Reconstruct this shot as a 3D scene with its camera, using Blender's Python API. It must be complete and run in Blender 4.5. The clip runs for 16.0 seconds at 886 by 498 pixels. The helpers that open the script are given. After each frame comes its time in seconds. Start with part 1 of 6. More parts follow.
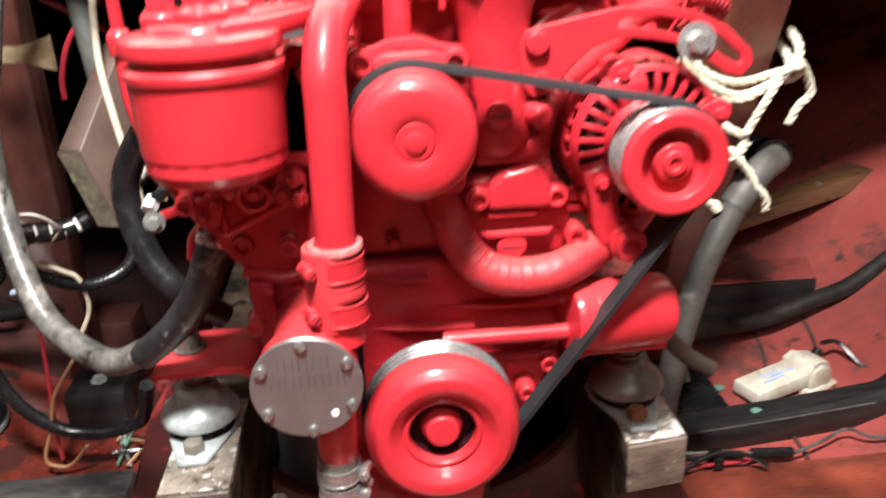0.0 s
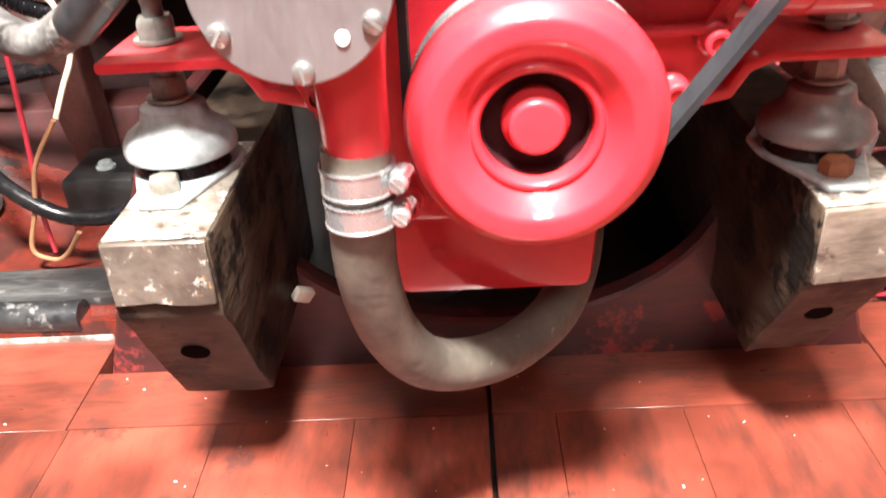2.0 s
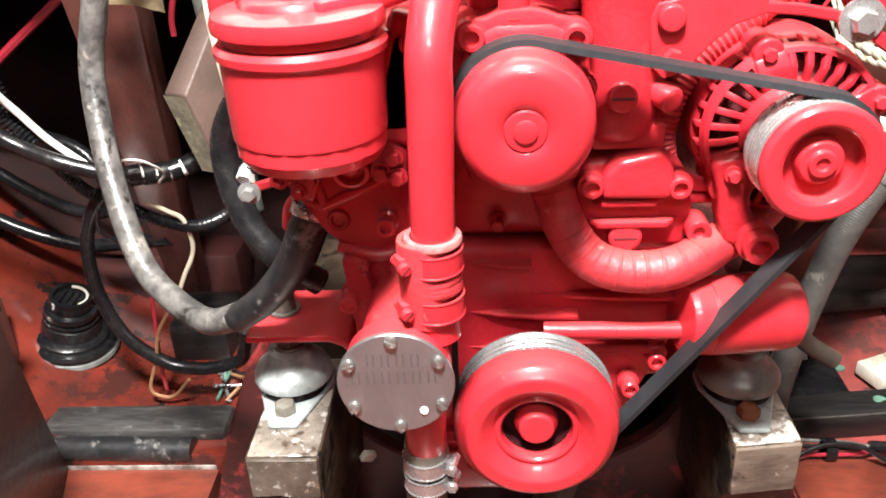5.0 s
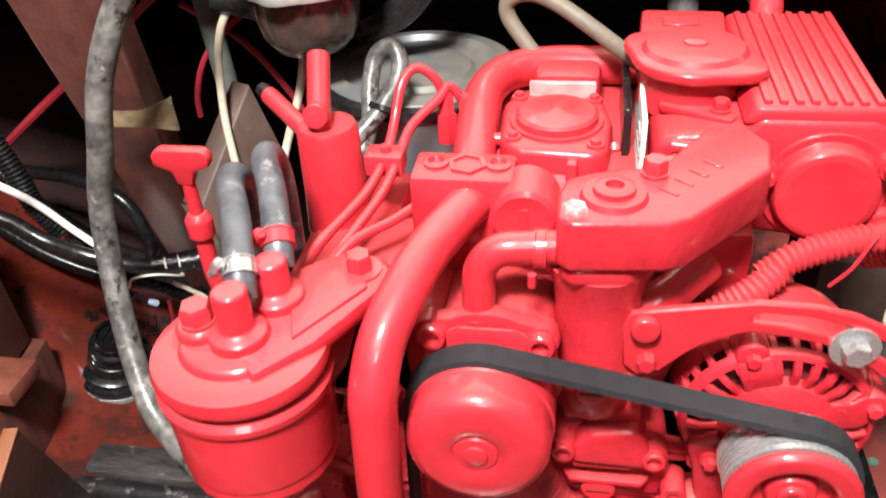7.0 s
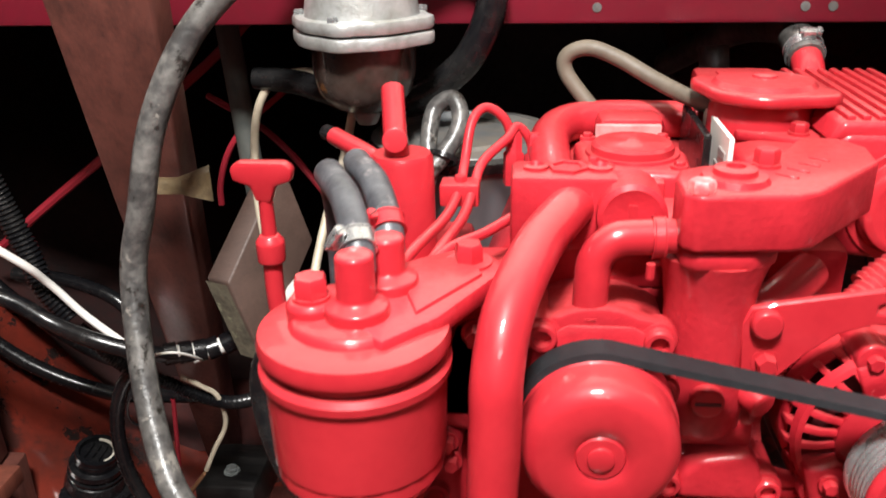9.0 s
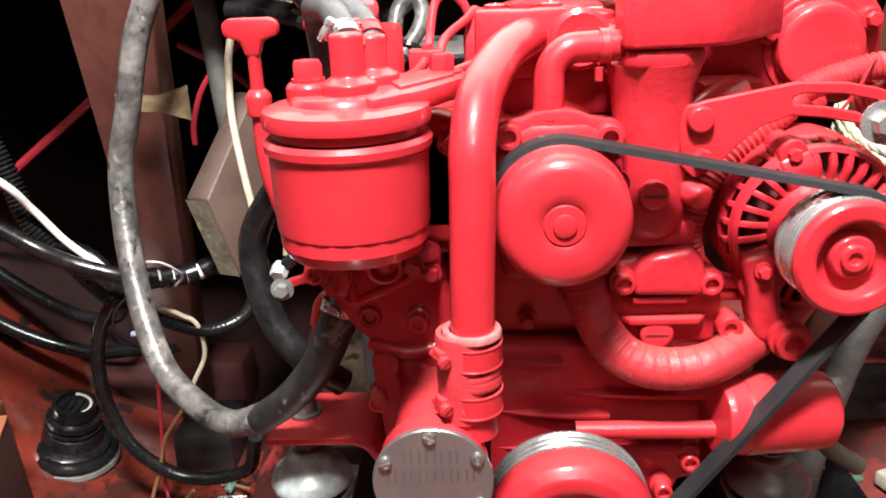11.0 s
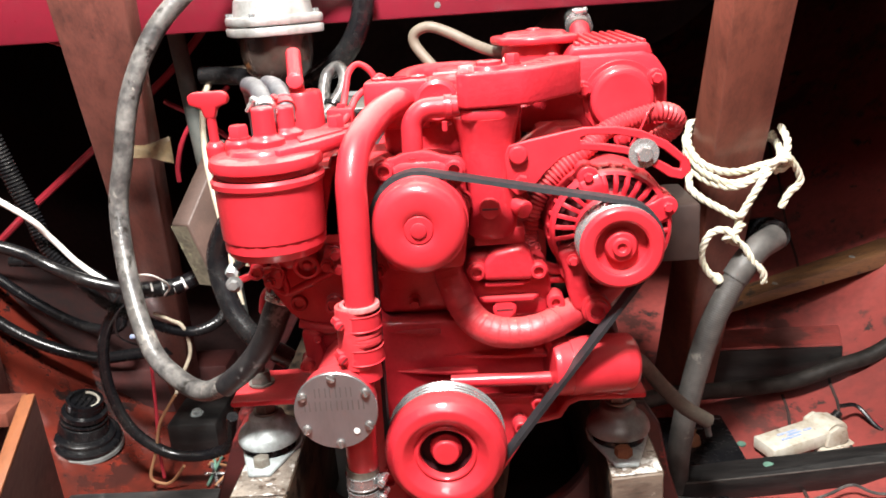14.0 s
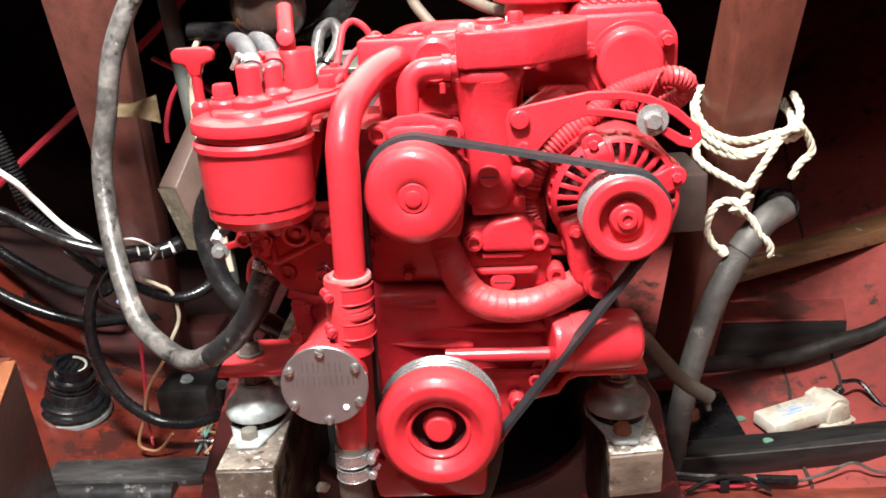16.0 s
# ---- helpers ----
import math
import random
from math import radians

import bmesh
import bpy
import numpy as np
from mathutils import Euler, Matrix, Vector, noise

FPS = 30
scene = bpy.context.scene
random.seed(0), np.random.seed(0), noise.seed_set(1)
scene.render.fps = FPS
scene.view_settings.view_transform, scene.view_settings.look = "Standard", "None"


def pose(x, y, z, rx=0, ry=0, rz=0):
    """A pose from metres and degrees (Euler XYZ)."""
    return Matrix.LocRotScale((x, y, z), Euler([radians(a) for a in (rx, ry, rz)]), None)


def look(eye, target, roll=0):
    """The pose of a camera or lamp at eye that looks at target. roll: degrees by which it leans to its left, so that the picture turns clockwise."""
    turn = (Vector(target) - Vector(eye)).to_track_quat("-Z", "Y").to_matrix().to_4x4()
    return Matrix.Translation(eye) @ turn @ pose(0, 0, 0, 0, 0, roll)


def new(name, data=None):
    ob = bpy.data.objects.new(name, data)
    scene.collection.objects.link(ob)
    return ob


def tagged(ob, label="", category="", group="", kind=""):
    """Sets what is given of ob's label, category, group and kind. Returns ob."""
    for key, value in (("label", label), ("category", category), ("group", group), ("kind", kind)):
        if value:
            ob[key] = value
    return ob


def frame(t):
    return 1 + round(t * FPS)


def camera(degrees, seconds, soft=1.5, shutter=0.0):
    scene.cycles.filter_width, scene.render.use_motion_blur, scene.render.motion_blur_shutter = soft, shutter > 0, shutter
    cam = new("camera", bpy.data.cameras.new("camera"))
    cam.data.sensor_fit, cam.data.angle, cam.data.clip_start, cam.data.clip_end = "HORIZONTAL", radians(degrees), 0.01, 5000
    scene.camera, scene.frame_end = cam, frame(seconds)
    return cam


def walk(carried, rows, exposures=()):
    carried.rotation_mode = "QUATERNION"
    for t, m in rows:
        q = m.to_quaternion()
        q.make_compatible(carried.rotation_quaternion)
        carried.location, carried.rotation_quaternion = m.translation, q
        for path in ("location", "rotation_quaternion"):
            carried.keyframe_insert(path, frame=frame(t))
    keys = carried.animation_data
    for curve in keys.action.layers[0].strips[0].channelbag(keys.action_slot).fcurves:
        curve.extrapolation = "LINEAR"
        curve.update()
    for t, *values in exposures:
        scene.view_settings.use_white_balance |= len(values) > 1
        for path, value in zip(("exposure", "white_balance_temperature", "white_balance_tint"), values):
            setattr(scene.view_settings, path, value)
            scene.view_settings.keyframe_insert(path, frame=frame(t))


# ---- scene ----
cam = camera(55.7, 16.0, 1.7, 0.35)
PATH = [
    (0, (-0.0227, -0.5126, 0.6875), (0.1254, 1.3341, -0.0661), -2.71),
    (0.5, (-0.0319, -0.4334, 0.5403), (-0.0589, 1.4204, -0.2099), -3.27),
    (1, (-0.0394, -0.3584, 0.4441), (-0.115, 1.4685, -0.3664), -4.19),
    (1.5, (-0.0153, -0.3296, 0.4274), (-0.0877, 1.414, -0.5496), -5.76),
    (2, (-0.0196, -0.3331, 0.4633), (-0.0789, 1.4121, -0.5119), -3.48),
    (2.5, (-0.02, -0.3629, 0.5312), (-0.0677, 1.4072, -0.3986), -2.61),
    (3, (-0.0152, -0.407, 0.5816), (-0.0572, 1.3841, -0.3072), -2.43),
    (3.5, (-0.0184, -0.4771, 0.6298), (-0.0845, 1.3203, -0.2448), -2.39),
    (3.7, (-0.0195, -0.4925, 0.6392), (-0.0966, 1.305, -0.2342), -2.48),
    (5.8, (-0.0097, -0.4225, 0.8145), (-0.1573, 1.257, -0.2614), -2.31),
    (6, (-0.0059, -0.4148, 0.8469), (-0.175, 1.2175, -0.2964), -1.85),
    (6.5, (0.0228, -0.3683, 0.888), (-0.1971, 1.2473, -0.2702), -2.45),
    (7, (0.0526, -0.3131, 0.9105), (-0.2584, 1.2961, -0.2357), -3.5),
    (7.5, (0.0485, -0.2686, 0.9253), (-0.2447, 1.3489, -0.2138), -3.44),
    (8, (0.0255, -0.2571, 0.9116), (-0.2142, 1.4265, -0.141), -2.17),
    (8.5, (0.0018, -0.2985, 0.8697), (-0.236, 1.4727, -0.0282), -1.04),
    (9, (-0.0358, -0.3564, 0.814), (-0.2316, 1.4767, 0.0386), -1.13),
    (9.5, (-0.0564, -0.387, 0.7535), (-0.1759, 1.4907, 0.0753), -0.55),
    (10, (-0.0562, -0.386, 0.7275), (-0.1218, 1.5007, 0.0672), -0.73),
    (10.2, (-0.0671, -0.3951, 0.706), (-0.1147, 1.4954, 0.0553), -0.55),
    (12.3, (0.0134, -0.6194, 0.7034), (-0.1329, 1.2467, -0.0012), -5.91),
    (12.5, (0.0203, -0.6442, 0.7234), (-0.0984, 1.2461, 0.0812), -5.56),
    (13, (0.0412, -0.6729, 0.7394), (-0.0633, 1.2097, 0.0725), -5.67),
    (13.5, (0.0422, -0.6875, 0.7549), (-0.0478, 1.2184, 0.1554), -4.7),
    (14, (0.0542, -0.6834, 0.7511), (-0.0318, 1.2208, 0.1456), -4.01),
    (14.5, (0.0552, -0.6691, 0.7467), (-0.0335, 1.224, 0.1078), -3.7),
    (15, (0.0532, -0.6641, 0.7449), (-0.0354, 1.2221, 0.0856), -3.7),
    (15.5, (0.0622, -0.6521, 0.7464), (-0.0243, 1.2291, 0.0728), -3.6),
    (16, (0.0552, -0.647, 0.7446), (-0.0312, 1.229, 0.0566), -3.19),
]
EXPOSURE = [(0.0, -0.15), (0.7, 0.4), (1.5, 1.1), (2.0, 1.42), (2.6, 1.2), (3.2, 0.95), (3.7, 0.72), (5.8, 0.0), (7.0, -0.5), (9.0, -0.95), (10.2, -0.75), (12.3, 0.35), (13.0, 0.2), (14.0, 0.0), (16.0, 0.0)]
walk(cam, [(t, look(eye, target, roll)) for t, eye, target, roll in PATH], EXPOSURE)

# ---- light ----
world = bpy.data.worlds.new("cabin_air")
world.use_nodes = True
world.node_tree.nodes["Background"].inputs[0].default_value = (1.0, 0.93, 0.88, 1)
world.node_tree.nodes["Background"].inputs[1].default_value = 0.03
scene.world = world


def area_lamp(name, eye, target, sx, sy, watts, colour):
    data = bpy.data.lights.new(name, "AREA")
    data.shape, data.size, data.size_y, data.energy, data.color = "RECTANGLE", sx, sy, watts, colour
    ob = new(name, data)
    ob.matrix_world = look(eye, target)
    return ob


area_lamp("cabin_and_fill_lamp", (-0.08, -0.65, 1.86), (0.0, 0.1, 0.4), 0.28, 0.2, 140.0, (1.0, 0.985, 0.955))
# Added fill lamp that brightens the front castings; no such source is known.
area_lamp("cabin_and_fill_lamp", (0.1, -1.5, 1.88), (0.0, 0.1, 0.3), 0.5, 0.3, 12.0, (1.0, 0.985, 0.955))


# ---- materials ----
def mat(name, base, rough=0.5, metal=0.0, dark=None, big=6.0, fine=90.0, amount=0.5, bump=0.15, spread=0.15,
        coat=0.0, stretch=(1, 1, 1), speck=None, speck_at=0.66, speck_scale=45.0, speck2=None, speck2_at=0.66, speck2_scale=20.0, spec=0.5, tint=0.0, blotch=0.18, blotch_scale=4.0, dust_and_glare=None, gloss=0.12):
    m = bpy.data.materials.new(name)
    m.use_nodes = True
    nt = m.node_tree
    nd, ln = nt.nodes, nt.links
    b = nd["Principled BSDF"]
    co = nd.new("ShaderNodeTexCoord")
    mp = nd.new("ShaderNodeMapping")
    mp.inputs["Scale"].default_value = stretch
    ln.new(co.outputs["Object"], mp.inputs[0])
    n1 = nd.new("ShaderNodeTexNoise")
    n1.inputs["Scale"].default_value, n1.inputs["Detail"].default_value, n1.inputs["Roughness"].default_value = big, 6, 0.65
    n2 = nd.new("ShaderNodeTexNoise")
    n2.inputs["Scale"].default_value, n2.inputs["Detail"].default_value = fine, 4
    ln.new(mp.outputs[0], n1.inputs[0])
    ln.new(mp.outputs[0], n2.inputs[0])
    mixf = nd.new("ShaderNodeMath")
    mixf.operation = "MULTIPLY_ADD"
    ln.new(n2.outputs["Fac"], mixf.inputs[0])
    mixf.inputs[1].default_value = 0.35
    ln.new(n1.outputs["Fac"], mixf.inputs[2])
    ramp = nd.new("ShaderNodeMapRange")
    ramp.inputs["From Min"].default_value, ramp.inputs["From Max"].default_value = 0.58, 0.90
    ramp.inputs["To Max"].default_value = amount
    ln.new(mixf.outputs[0], ramp.inputs["Value"])
    mx = nd.new("ShaderNodeMix")
    mx.data_type = "RGBA"
    d = dark if dark else tuple(c * 0.55 for c in base)
    mx.inputs["A"].default_value, mx.inputs["B"].default_value = (*base, 1), (*d, 1)
    ln.new(ramp.outputs[0], mx.inputs["Factor"])
    col = mx.outputs["Result"]
    if blotch:
        n4 = nd.new("ShaderNodeTexNoise")
        n4.inputs["Scale"].default_value, n4.inputs["Detail"].default_value = blotch_scale, 5
        ln.new(co.outputs["Object"], n4.inputs[0])
        r4 = nd.new("ShaderNodeMapRange")
        r4.inputs["From Min"].default_value, r4.inputs["From Max"].default_value = 0.32, 0.68
        r4.inputs["To Min"].default_value, r4.inputs["To Max"].default_value = 1 - blotch, 1 + blotch
        ln.new(n4.outputs["Fac"], r4.inputs["Value"])
        h4 = nd.new("ShaderNodeHueSaturation")
        ln.new(r4.outputs[0], h4.inputs["Value"])
        ln.new(col, h4.inputs["Color"])
        col = h4.outputs["Color"]
    if tint:
        info = nd.new("ShaderNodeObjectInfo")
        tr = nd.new("ShaderNodeMapRange")
        tr.inputs["To Min"].default_value, tr.inputs["To Max"].default_value = 1 - tint * 0.6, 1 + tint * 0.5
        ln.new(info.outputs["Random"], tr.inputs["Value"])
        hs = nd.new("ShaderNodeHueSaturation")
        ln.new(tr.outputs[0], hs.inputs["Value"])
        ln.new(col, hs.inputs["Color"])
        col = hs.outputs["Color"]
    for sp, sp_at, sp_scale in ((speck, speck_at, speck_scale), (speck2, speck2_at, speck2_scale)):
        if not sp:
            continue
        n3 = nd.new("ShaderNodeTexNoise")
        n3.inputs["Scale"].default_value, n3.inputs["Detail"].default_value, n3.inputs["Roughness"].default_value = sp_scale, 5, 0.7
        ln.new(co.outputs["Object"], n3.inputs[0])
        r3 = nd.new("ShaderNodeMapRange")
        r3.inputs["From Min"].default_value, r3.inputs["From Max"].default_value = sp_at - 0.03, sp_at + 0.03
        ln.new(n3.outputs["Fac"], r3.inputs["Value"])
        m3 = nd.new("ShaderNodeMix")
        m3.data_type = "RGBA"
        ln.new(r3.outputs[0], m3.inputs["Factor"])
        ln.new(col, m3.inputs["A"])
        m3.inputs["B"].default_value = (*sp, 1)
        col = m3.outputs["Result"]
    # Pales upward faces, part dusty film, part overhead light put into the colour.
    if dust_and_glare:
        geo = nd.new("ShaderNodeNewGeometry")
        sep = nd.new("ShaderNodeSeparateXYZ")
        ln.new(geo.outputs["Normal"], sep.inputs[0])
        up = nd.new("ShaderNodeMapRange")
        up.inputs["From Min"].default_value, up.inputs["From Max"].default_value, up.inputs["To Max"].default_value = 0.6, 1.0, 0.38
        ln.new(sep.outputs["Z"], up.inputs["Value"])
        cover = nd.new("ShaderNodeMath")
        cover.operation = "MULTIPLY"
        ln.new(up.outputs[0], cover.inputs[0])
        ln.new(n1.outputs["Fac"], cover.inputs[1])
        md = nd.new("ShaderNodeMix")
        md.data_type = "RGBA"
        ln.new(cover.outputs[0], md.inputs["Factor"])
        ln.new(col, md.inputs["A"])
        md.inputs["B"].default_value = (*dust_and_glare, 1)
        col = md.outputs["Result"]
    ln.new(col, b.inputs["Base Color"])
    rr = nd.new("ShaderNodeMapRange")
    rr.inputs["To Min"].default_value, rr.inputs["To Max"].default_value = max(rough - spread, 0.03), min(rough + spread, 1)
    ln.new(n2.outputs["Fac"], rr.inputs["Value"])
    ln.new(rr.outputs[0], b.inputs["Roughness"])
    b.inputs["Metallic"].default_value = metal
    b.inputs["Specular IOR Level"].default_value = spec
    b.inputs["Coat Weight"].default_value = coat
    b.inputs["Coat Roughness"].default_value = gloss
    bp = nd.new("ShaderNodeBump")
    bp.inputs["Strength"].default_value, bp.inputs["Distance"].default_value = bump, 0.002
    ln.new(mixf.outputs[0], bp.inputs["Height"])
    ln.new(bp.outputs[0], b.inputs["Normal"])
    return m


# The three reds pale on their tops: dusty film and painted lamp light.
RED = mat("red_engine_paint", (0.43, 0.020, 0.029), 0.42, dark=(0.33, 0.010, 0.018), big=9, fine=160, amount=0.7, bump=0.12, coat=0.6, blotch=0.14, blotch_scale=11, dust_and_glare=(0.50, 0.105, 0.095), spec=0.2, gloss=0.07)
RED_CAST = mat("red_painted_casting", (0.43, 0.018, 0.028), 0.46, dark=(0.30, 0.008, 0.016), big=16, fine=240, amount=0.8, bump=0.5, coat=0.4, speck=(0.50, 0.07, 0.08), speck_at=0.72, speck_scale=34, blotch=0.2, blotch_scale=12, spec=0.2, gloss=0.14, dust_and_glare=(0.50, 0.115, 0.10))
RED_HOSE = mat("red_painted_hose", (0.42, 0.026, 0.034), 0.5, dark=(0.31, 0.014, 0.022), big=22, fine=200, amount=0.85, bump=0.7, coat=0.08, speck=(0.48, 0.15, 0.12), speck_at=0.68, speck_scale=30, speck2=(0.10, 0.05, 0.04), speck2_at=0.76, speck2_scale=26, blotch=0.25, blotch_scale=14, dust_and_glare=(0.50, 0.17, 0.13))
BELT = mat("black_rubber_belt", (0.013, 0.014, 0.016), 0.55, dark=(0.028, 0.028, 0.031), big=20, fine=200, amount=0.6, bump=0.1, spec=0.25)
RUBBER = mat("black_rubber", (0.005, 0.005, 0.006), 0.24, dark=(0.018, 0.017, 0.016), big=16, fine=120, amount=0.7, bump=0.35, spec=0.4)
HOSE_GREY = mat("weathered_grey_hose", (0.042, 0.040, 0.039), 0.36, dark=(0.15, 0.142, 0.132), big=30, fine=140, amount=1.0, bump=0.7, speck=(0.20, 0.185, 0.165), speck_at=0.625, speck_scale=42, speck2=(0.014, 0.012, 0.010), speck2_at=0.61, speck2_scale=52, blotch=0.35, blotch_scale=9)
HOSE_BROWN = mat("brown_rubber_hose", (0.082, 0.068, 0.052), 0.6, dark=(0.042, 0.034, 0.027), big=26, fine=180, amount=0.9, bump=0.5, speck=(0.15, 0.13, 0.11), speck_at=0.68, speck_scale=60, blotch=0.3, blotch_scale=14)
HOSE_TAN = mat("tan_rubber_hose", (0.13, 0.105, 0.078), 0.6, dark=(0.07, 0.055, 0.04), big=20, fine=180, amount=0.8, bump=0.3)
HOSE_BLUE = mat("blue_grey_hose", (0.075, 0.078, 0.088), 0.42, dark=(0.022, 0.022, 0.027), big=40, fine=140, amount=0.95, bump=0.35, speck=(0.14, 0.13, 0.135), speck_at=0.62, speck_scale=60, speck2=(0.36, 0.04, 0.07), speck2_at=0.70, speck2_scale=40)
STEEL = mat("zinc_plated_steel", (0.52, 0.53, 0.535), 0.26, metal=0.8, dark=(0.30, 0.295, 0.285), big=30, fine=160, amount=0.6, bump=0.06)
GALV = mat("dull_galvanised_steel", (0.33, 0.365, 0.365), 0.40, metal=0.15, dark=(0.13, 0.135, 0.13), big=24, fine=150, amount=0.9, bump=0.3, blotch=0.3, blotch_scale=20)
# Darker steel: stains, and on one mount dome painted shade as well.
GALV_DARK = mat("stained_shaded_galvanised_steel", (0.20, 0.205, 0.20), 0.36, metal=0.35, dark=(0.07, 0.06, 0.052), big=24, fine=150, amount=0.8, bump=0.25)
RUST = mat("rusty_steel", (0.22, 0.075, 0.03), 0.75, dark=(0.08, 0.03, 0.015), big=40, fine=220, amount=0.9, bump=0.5)
BRUSHED = mat("brushed_cover_plate", (0.25, 0.245, 0.25), 0.36, metal=0.8, dark=(0.19, 0.18, 0.185), big=12, fine=90, amount=0.5, bump=0.04, stretch=(4, 1, 1), blotch=0.12, blotch_scale=26)
ENGRAVE = mat("shallow_engraving", (0.16, 0.15, 0.15), 0.45, metal=0.7)
ALUMINIUM = mat("weathered_cast_aluminium", (0.50, 0.51, 0.50), 0.40, metal=0.6, dark=(0.24, 0.23, 0.20), big=34, fine=150, amount=0.8, bump=0.5)
BOWL = mat("grimy_separator_bowl", (0.030, 0.020, 0.016), 0.22, dark=(0.075, 0.060, 0.052), big=22, fine=60, amount=0.8, bump=0.15, coat=0.4, speck=(0.22, 0.10, 0.04), speck_at=0.63, speck_scale=26)
WOOD_RED = mat("varnished_mahogany", (0.185, 0.056, 0.037), 0.40, dark=(0.085, 0.027, 0.019), big=10, fine=60, amount=0.85, bump=0.15, coat=0.15, stretch=(5, 5, 0.6), speck=(0.4, 0.32, 0.27), speck_at=0.80, blotch=0.35)
BOARD = mat("red_brown_sole_boards", (0.165, 0.035, 0.021), 0.34, dark=(0.045, 0.016, 0.012), big=9, fine=70, amount=0.95, bump=0.10, coat=0.22, stretch=(3.5, 0.8, 2), speck=(0.36, 0.28, 0.24), speck_at=0.79, speck2=(0.075, 0.024, 0.018), speck2_at=0.64, speck2_scale=13, tint=0.45, blotch=0.45, blotch_scale=9)
BOARD_X = mat("red_brown_margin_board", (0.175, 0.037, 0.022), 0.34, dark=(0.05, 0.018, 0.013), big=9, fine=70, amount=0.95, bump=0.10, coat=0.22, stretch=(0.8, 3.5, 2), speck=(0.36, 0.28, 0.24), speck_at=0.79, speck2=(0.075, 0.024, 0.018), speck2_at=0.64, speck2_scale=13, tint=0.35, blotch=0.45, blotch_scale=9)
HULL = mat("worn_red_bilge_paint", (0.255, 0.050, 0.043), 0.42, dark=(0.11, 0.028, 0.025), big=8, fine=60, amount=0.95, bump=0.3, coat=0.15, speck=(0.03, 0.022, 0.020), speck_at=0.635, speck_scale=18, speck2=(0.09, 0.032, 0.028), speck2_at=0.57, speck2_scale=7, blotch=0.35)
HULL_WET = mat("wet_oily_red_bilge_paint", (0.145, 0.021, 0.013), 0.16, dark=(0.06, 0.015, 0.011), big=9, fine=60, amount=0.95, bump=0.35, coat=0.7, speck=(0.018, 0.012, 0.011), speck_at=0.60, speck_scale=16, speck2=(0.05, 0.016, 0.013), speck2_at=0.57, speck2_scale=7)
CRADLE = mat("scuffed_dark_red_paint", (0.046, 0.011, 0.011), 0.36, dark=(0.014, 0.008, 0.008), big=9, fine=70, amount=0.95, bump=0.3, coat=0.2, stretch=(0.6, 1, 2), speck=(0.20, 0.026, 0.025), speck_at=0.60, speck_scale=13, blotch=0.45)
BEARER = mat("oily_weathered_timber", (0.026, 0.017, 0.012), 0.5, dark=(0.060, 0.041, 0.028), big=18, fine=90, amount=0.9, bump=0.8, stretch=(1, 0.5, 2), spec=0.15, speck=(0.008, 0.006, 0.005), speck_at=0.54, speck_scale=24, blotch=0.5, blotch_scale=14)
BEARER_PALE = mat("pale_worn_timber", (0.115, 0.088, 0.068), 0.45, dark=(0.04, 0.028, 0.021), big=16, fine=90, amount=1.0, bump=0.7, stretch=(1, 1, 3), speck=(0.030, 0.020, 0.016), speck_at=0.60, speck_scale=24, speck2=(0.26, 0.22, 0.18), speck2_at=0.64, speck2_scale=50, blotch=0.45, blotch_scale=14)
TIMBER_BLACK = mat("black_stained_timber", (0.008, 0.0075, 0.0075), 0.36, dark=(0.022, 0.02, 0.019), big=12, fine=80, amount=0.8, bump=0.4, stretch=(0.7, 5, 5), spec=0.4, speck=(0.13, 0.12, 0.11), speck_at=0.765)
TIMBER_BROWN = mat("brown_stringer_timber", (0.115, 0.052, 0.021), 0.5, dark=(0.035, 0.016, 0.010), big=12, fine=80, amount=0.95, bump=0.4, stretch=(0.9, 6, 6), speck=(0.02, 0.013, 0.010), speck_at=0.60, speck_scale=24)
PALE_END = mat("pale_sawn_end_grain", (0.115, 0.098, 0.066), 0.8, dark=(0.05, 0.04, 0.027), big=40, fine=160, amount=0.95, bump=0.6, speck=(0.17, 0.16, 0.10), speck_at=0.62, speck_scale=70)
# Near-black base that puts the unlit bay's shade into the colour.
DARKBAY = mat("dark_unlit_bay", (0.055, 0.040, 0.040), 0.7, dark=(0.015, 0.01, 0.01), big=5, fine=50, amount=0.8, bump=0.2)
DRUM = mat("dusty_black_plastic", (0.085, 0.090, 0.095), 0.36, dark=(0.17, 0.14, 0.105), big=9, fine=70, amount=0.8, bump=0.15)
ROPE = mat("off_white_rope_fibre", (0.62, 0.58, 0.47), 0.8, dark=(0.42, 0.40, 0.24), big=30, fine=300, amount=0.8, bump=0.5)
CREAM = mat("cream_plastic_sheath", (0.48, 0.42, 0.32), 0.45, dark=(0.24, 0.19, 0.13), big=14, fine=120, amount=0.8, bump=0.1)
WHITE = mat("white_sheathed_cable", (0.78, 0.76, 0.72), 0.4, dark=(0.55, 0.5, 0.45), big=14, fine=120, amount=0.6, bump=0.1)
IVORY = mat("grubby_ivory_plastic", (0.47, 0.44, 0.375), 0.40, dark=(0.26, 0.20, 0.13), big=24, fine=120, amount=0.85, bump=0.15, speck=(0.10, 0.065, 0.04), speck_at=0.66, speck_scale=46)
BLUE_INK = mat("faded_blue_ink", (0.2, 0.3, 0.55), 0.6, dark=(0.5, 0.5, 0.5), big=120, amount=1.0)
WIRE_RED = mat("red_insulated_wire", (0.35, 0.02, 0.035), 0.4, big=12)
COPPER = mat("bare_copper_brown", (0.30, 0.15, 0.075), 0.45, metal=0.3, big=30)
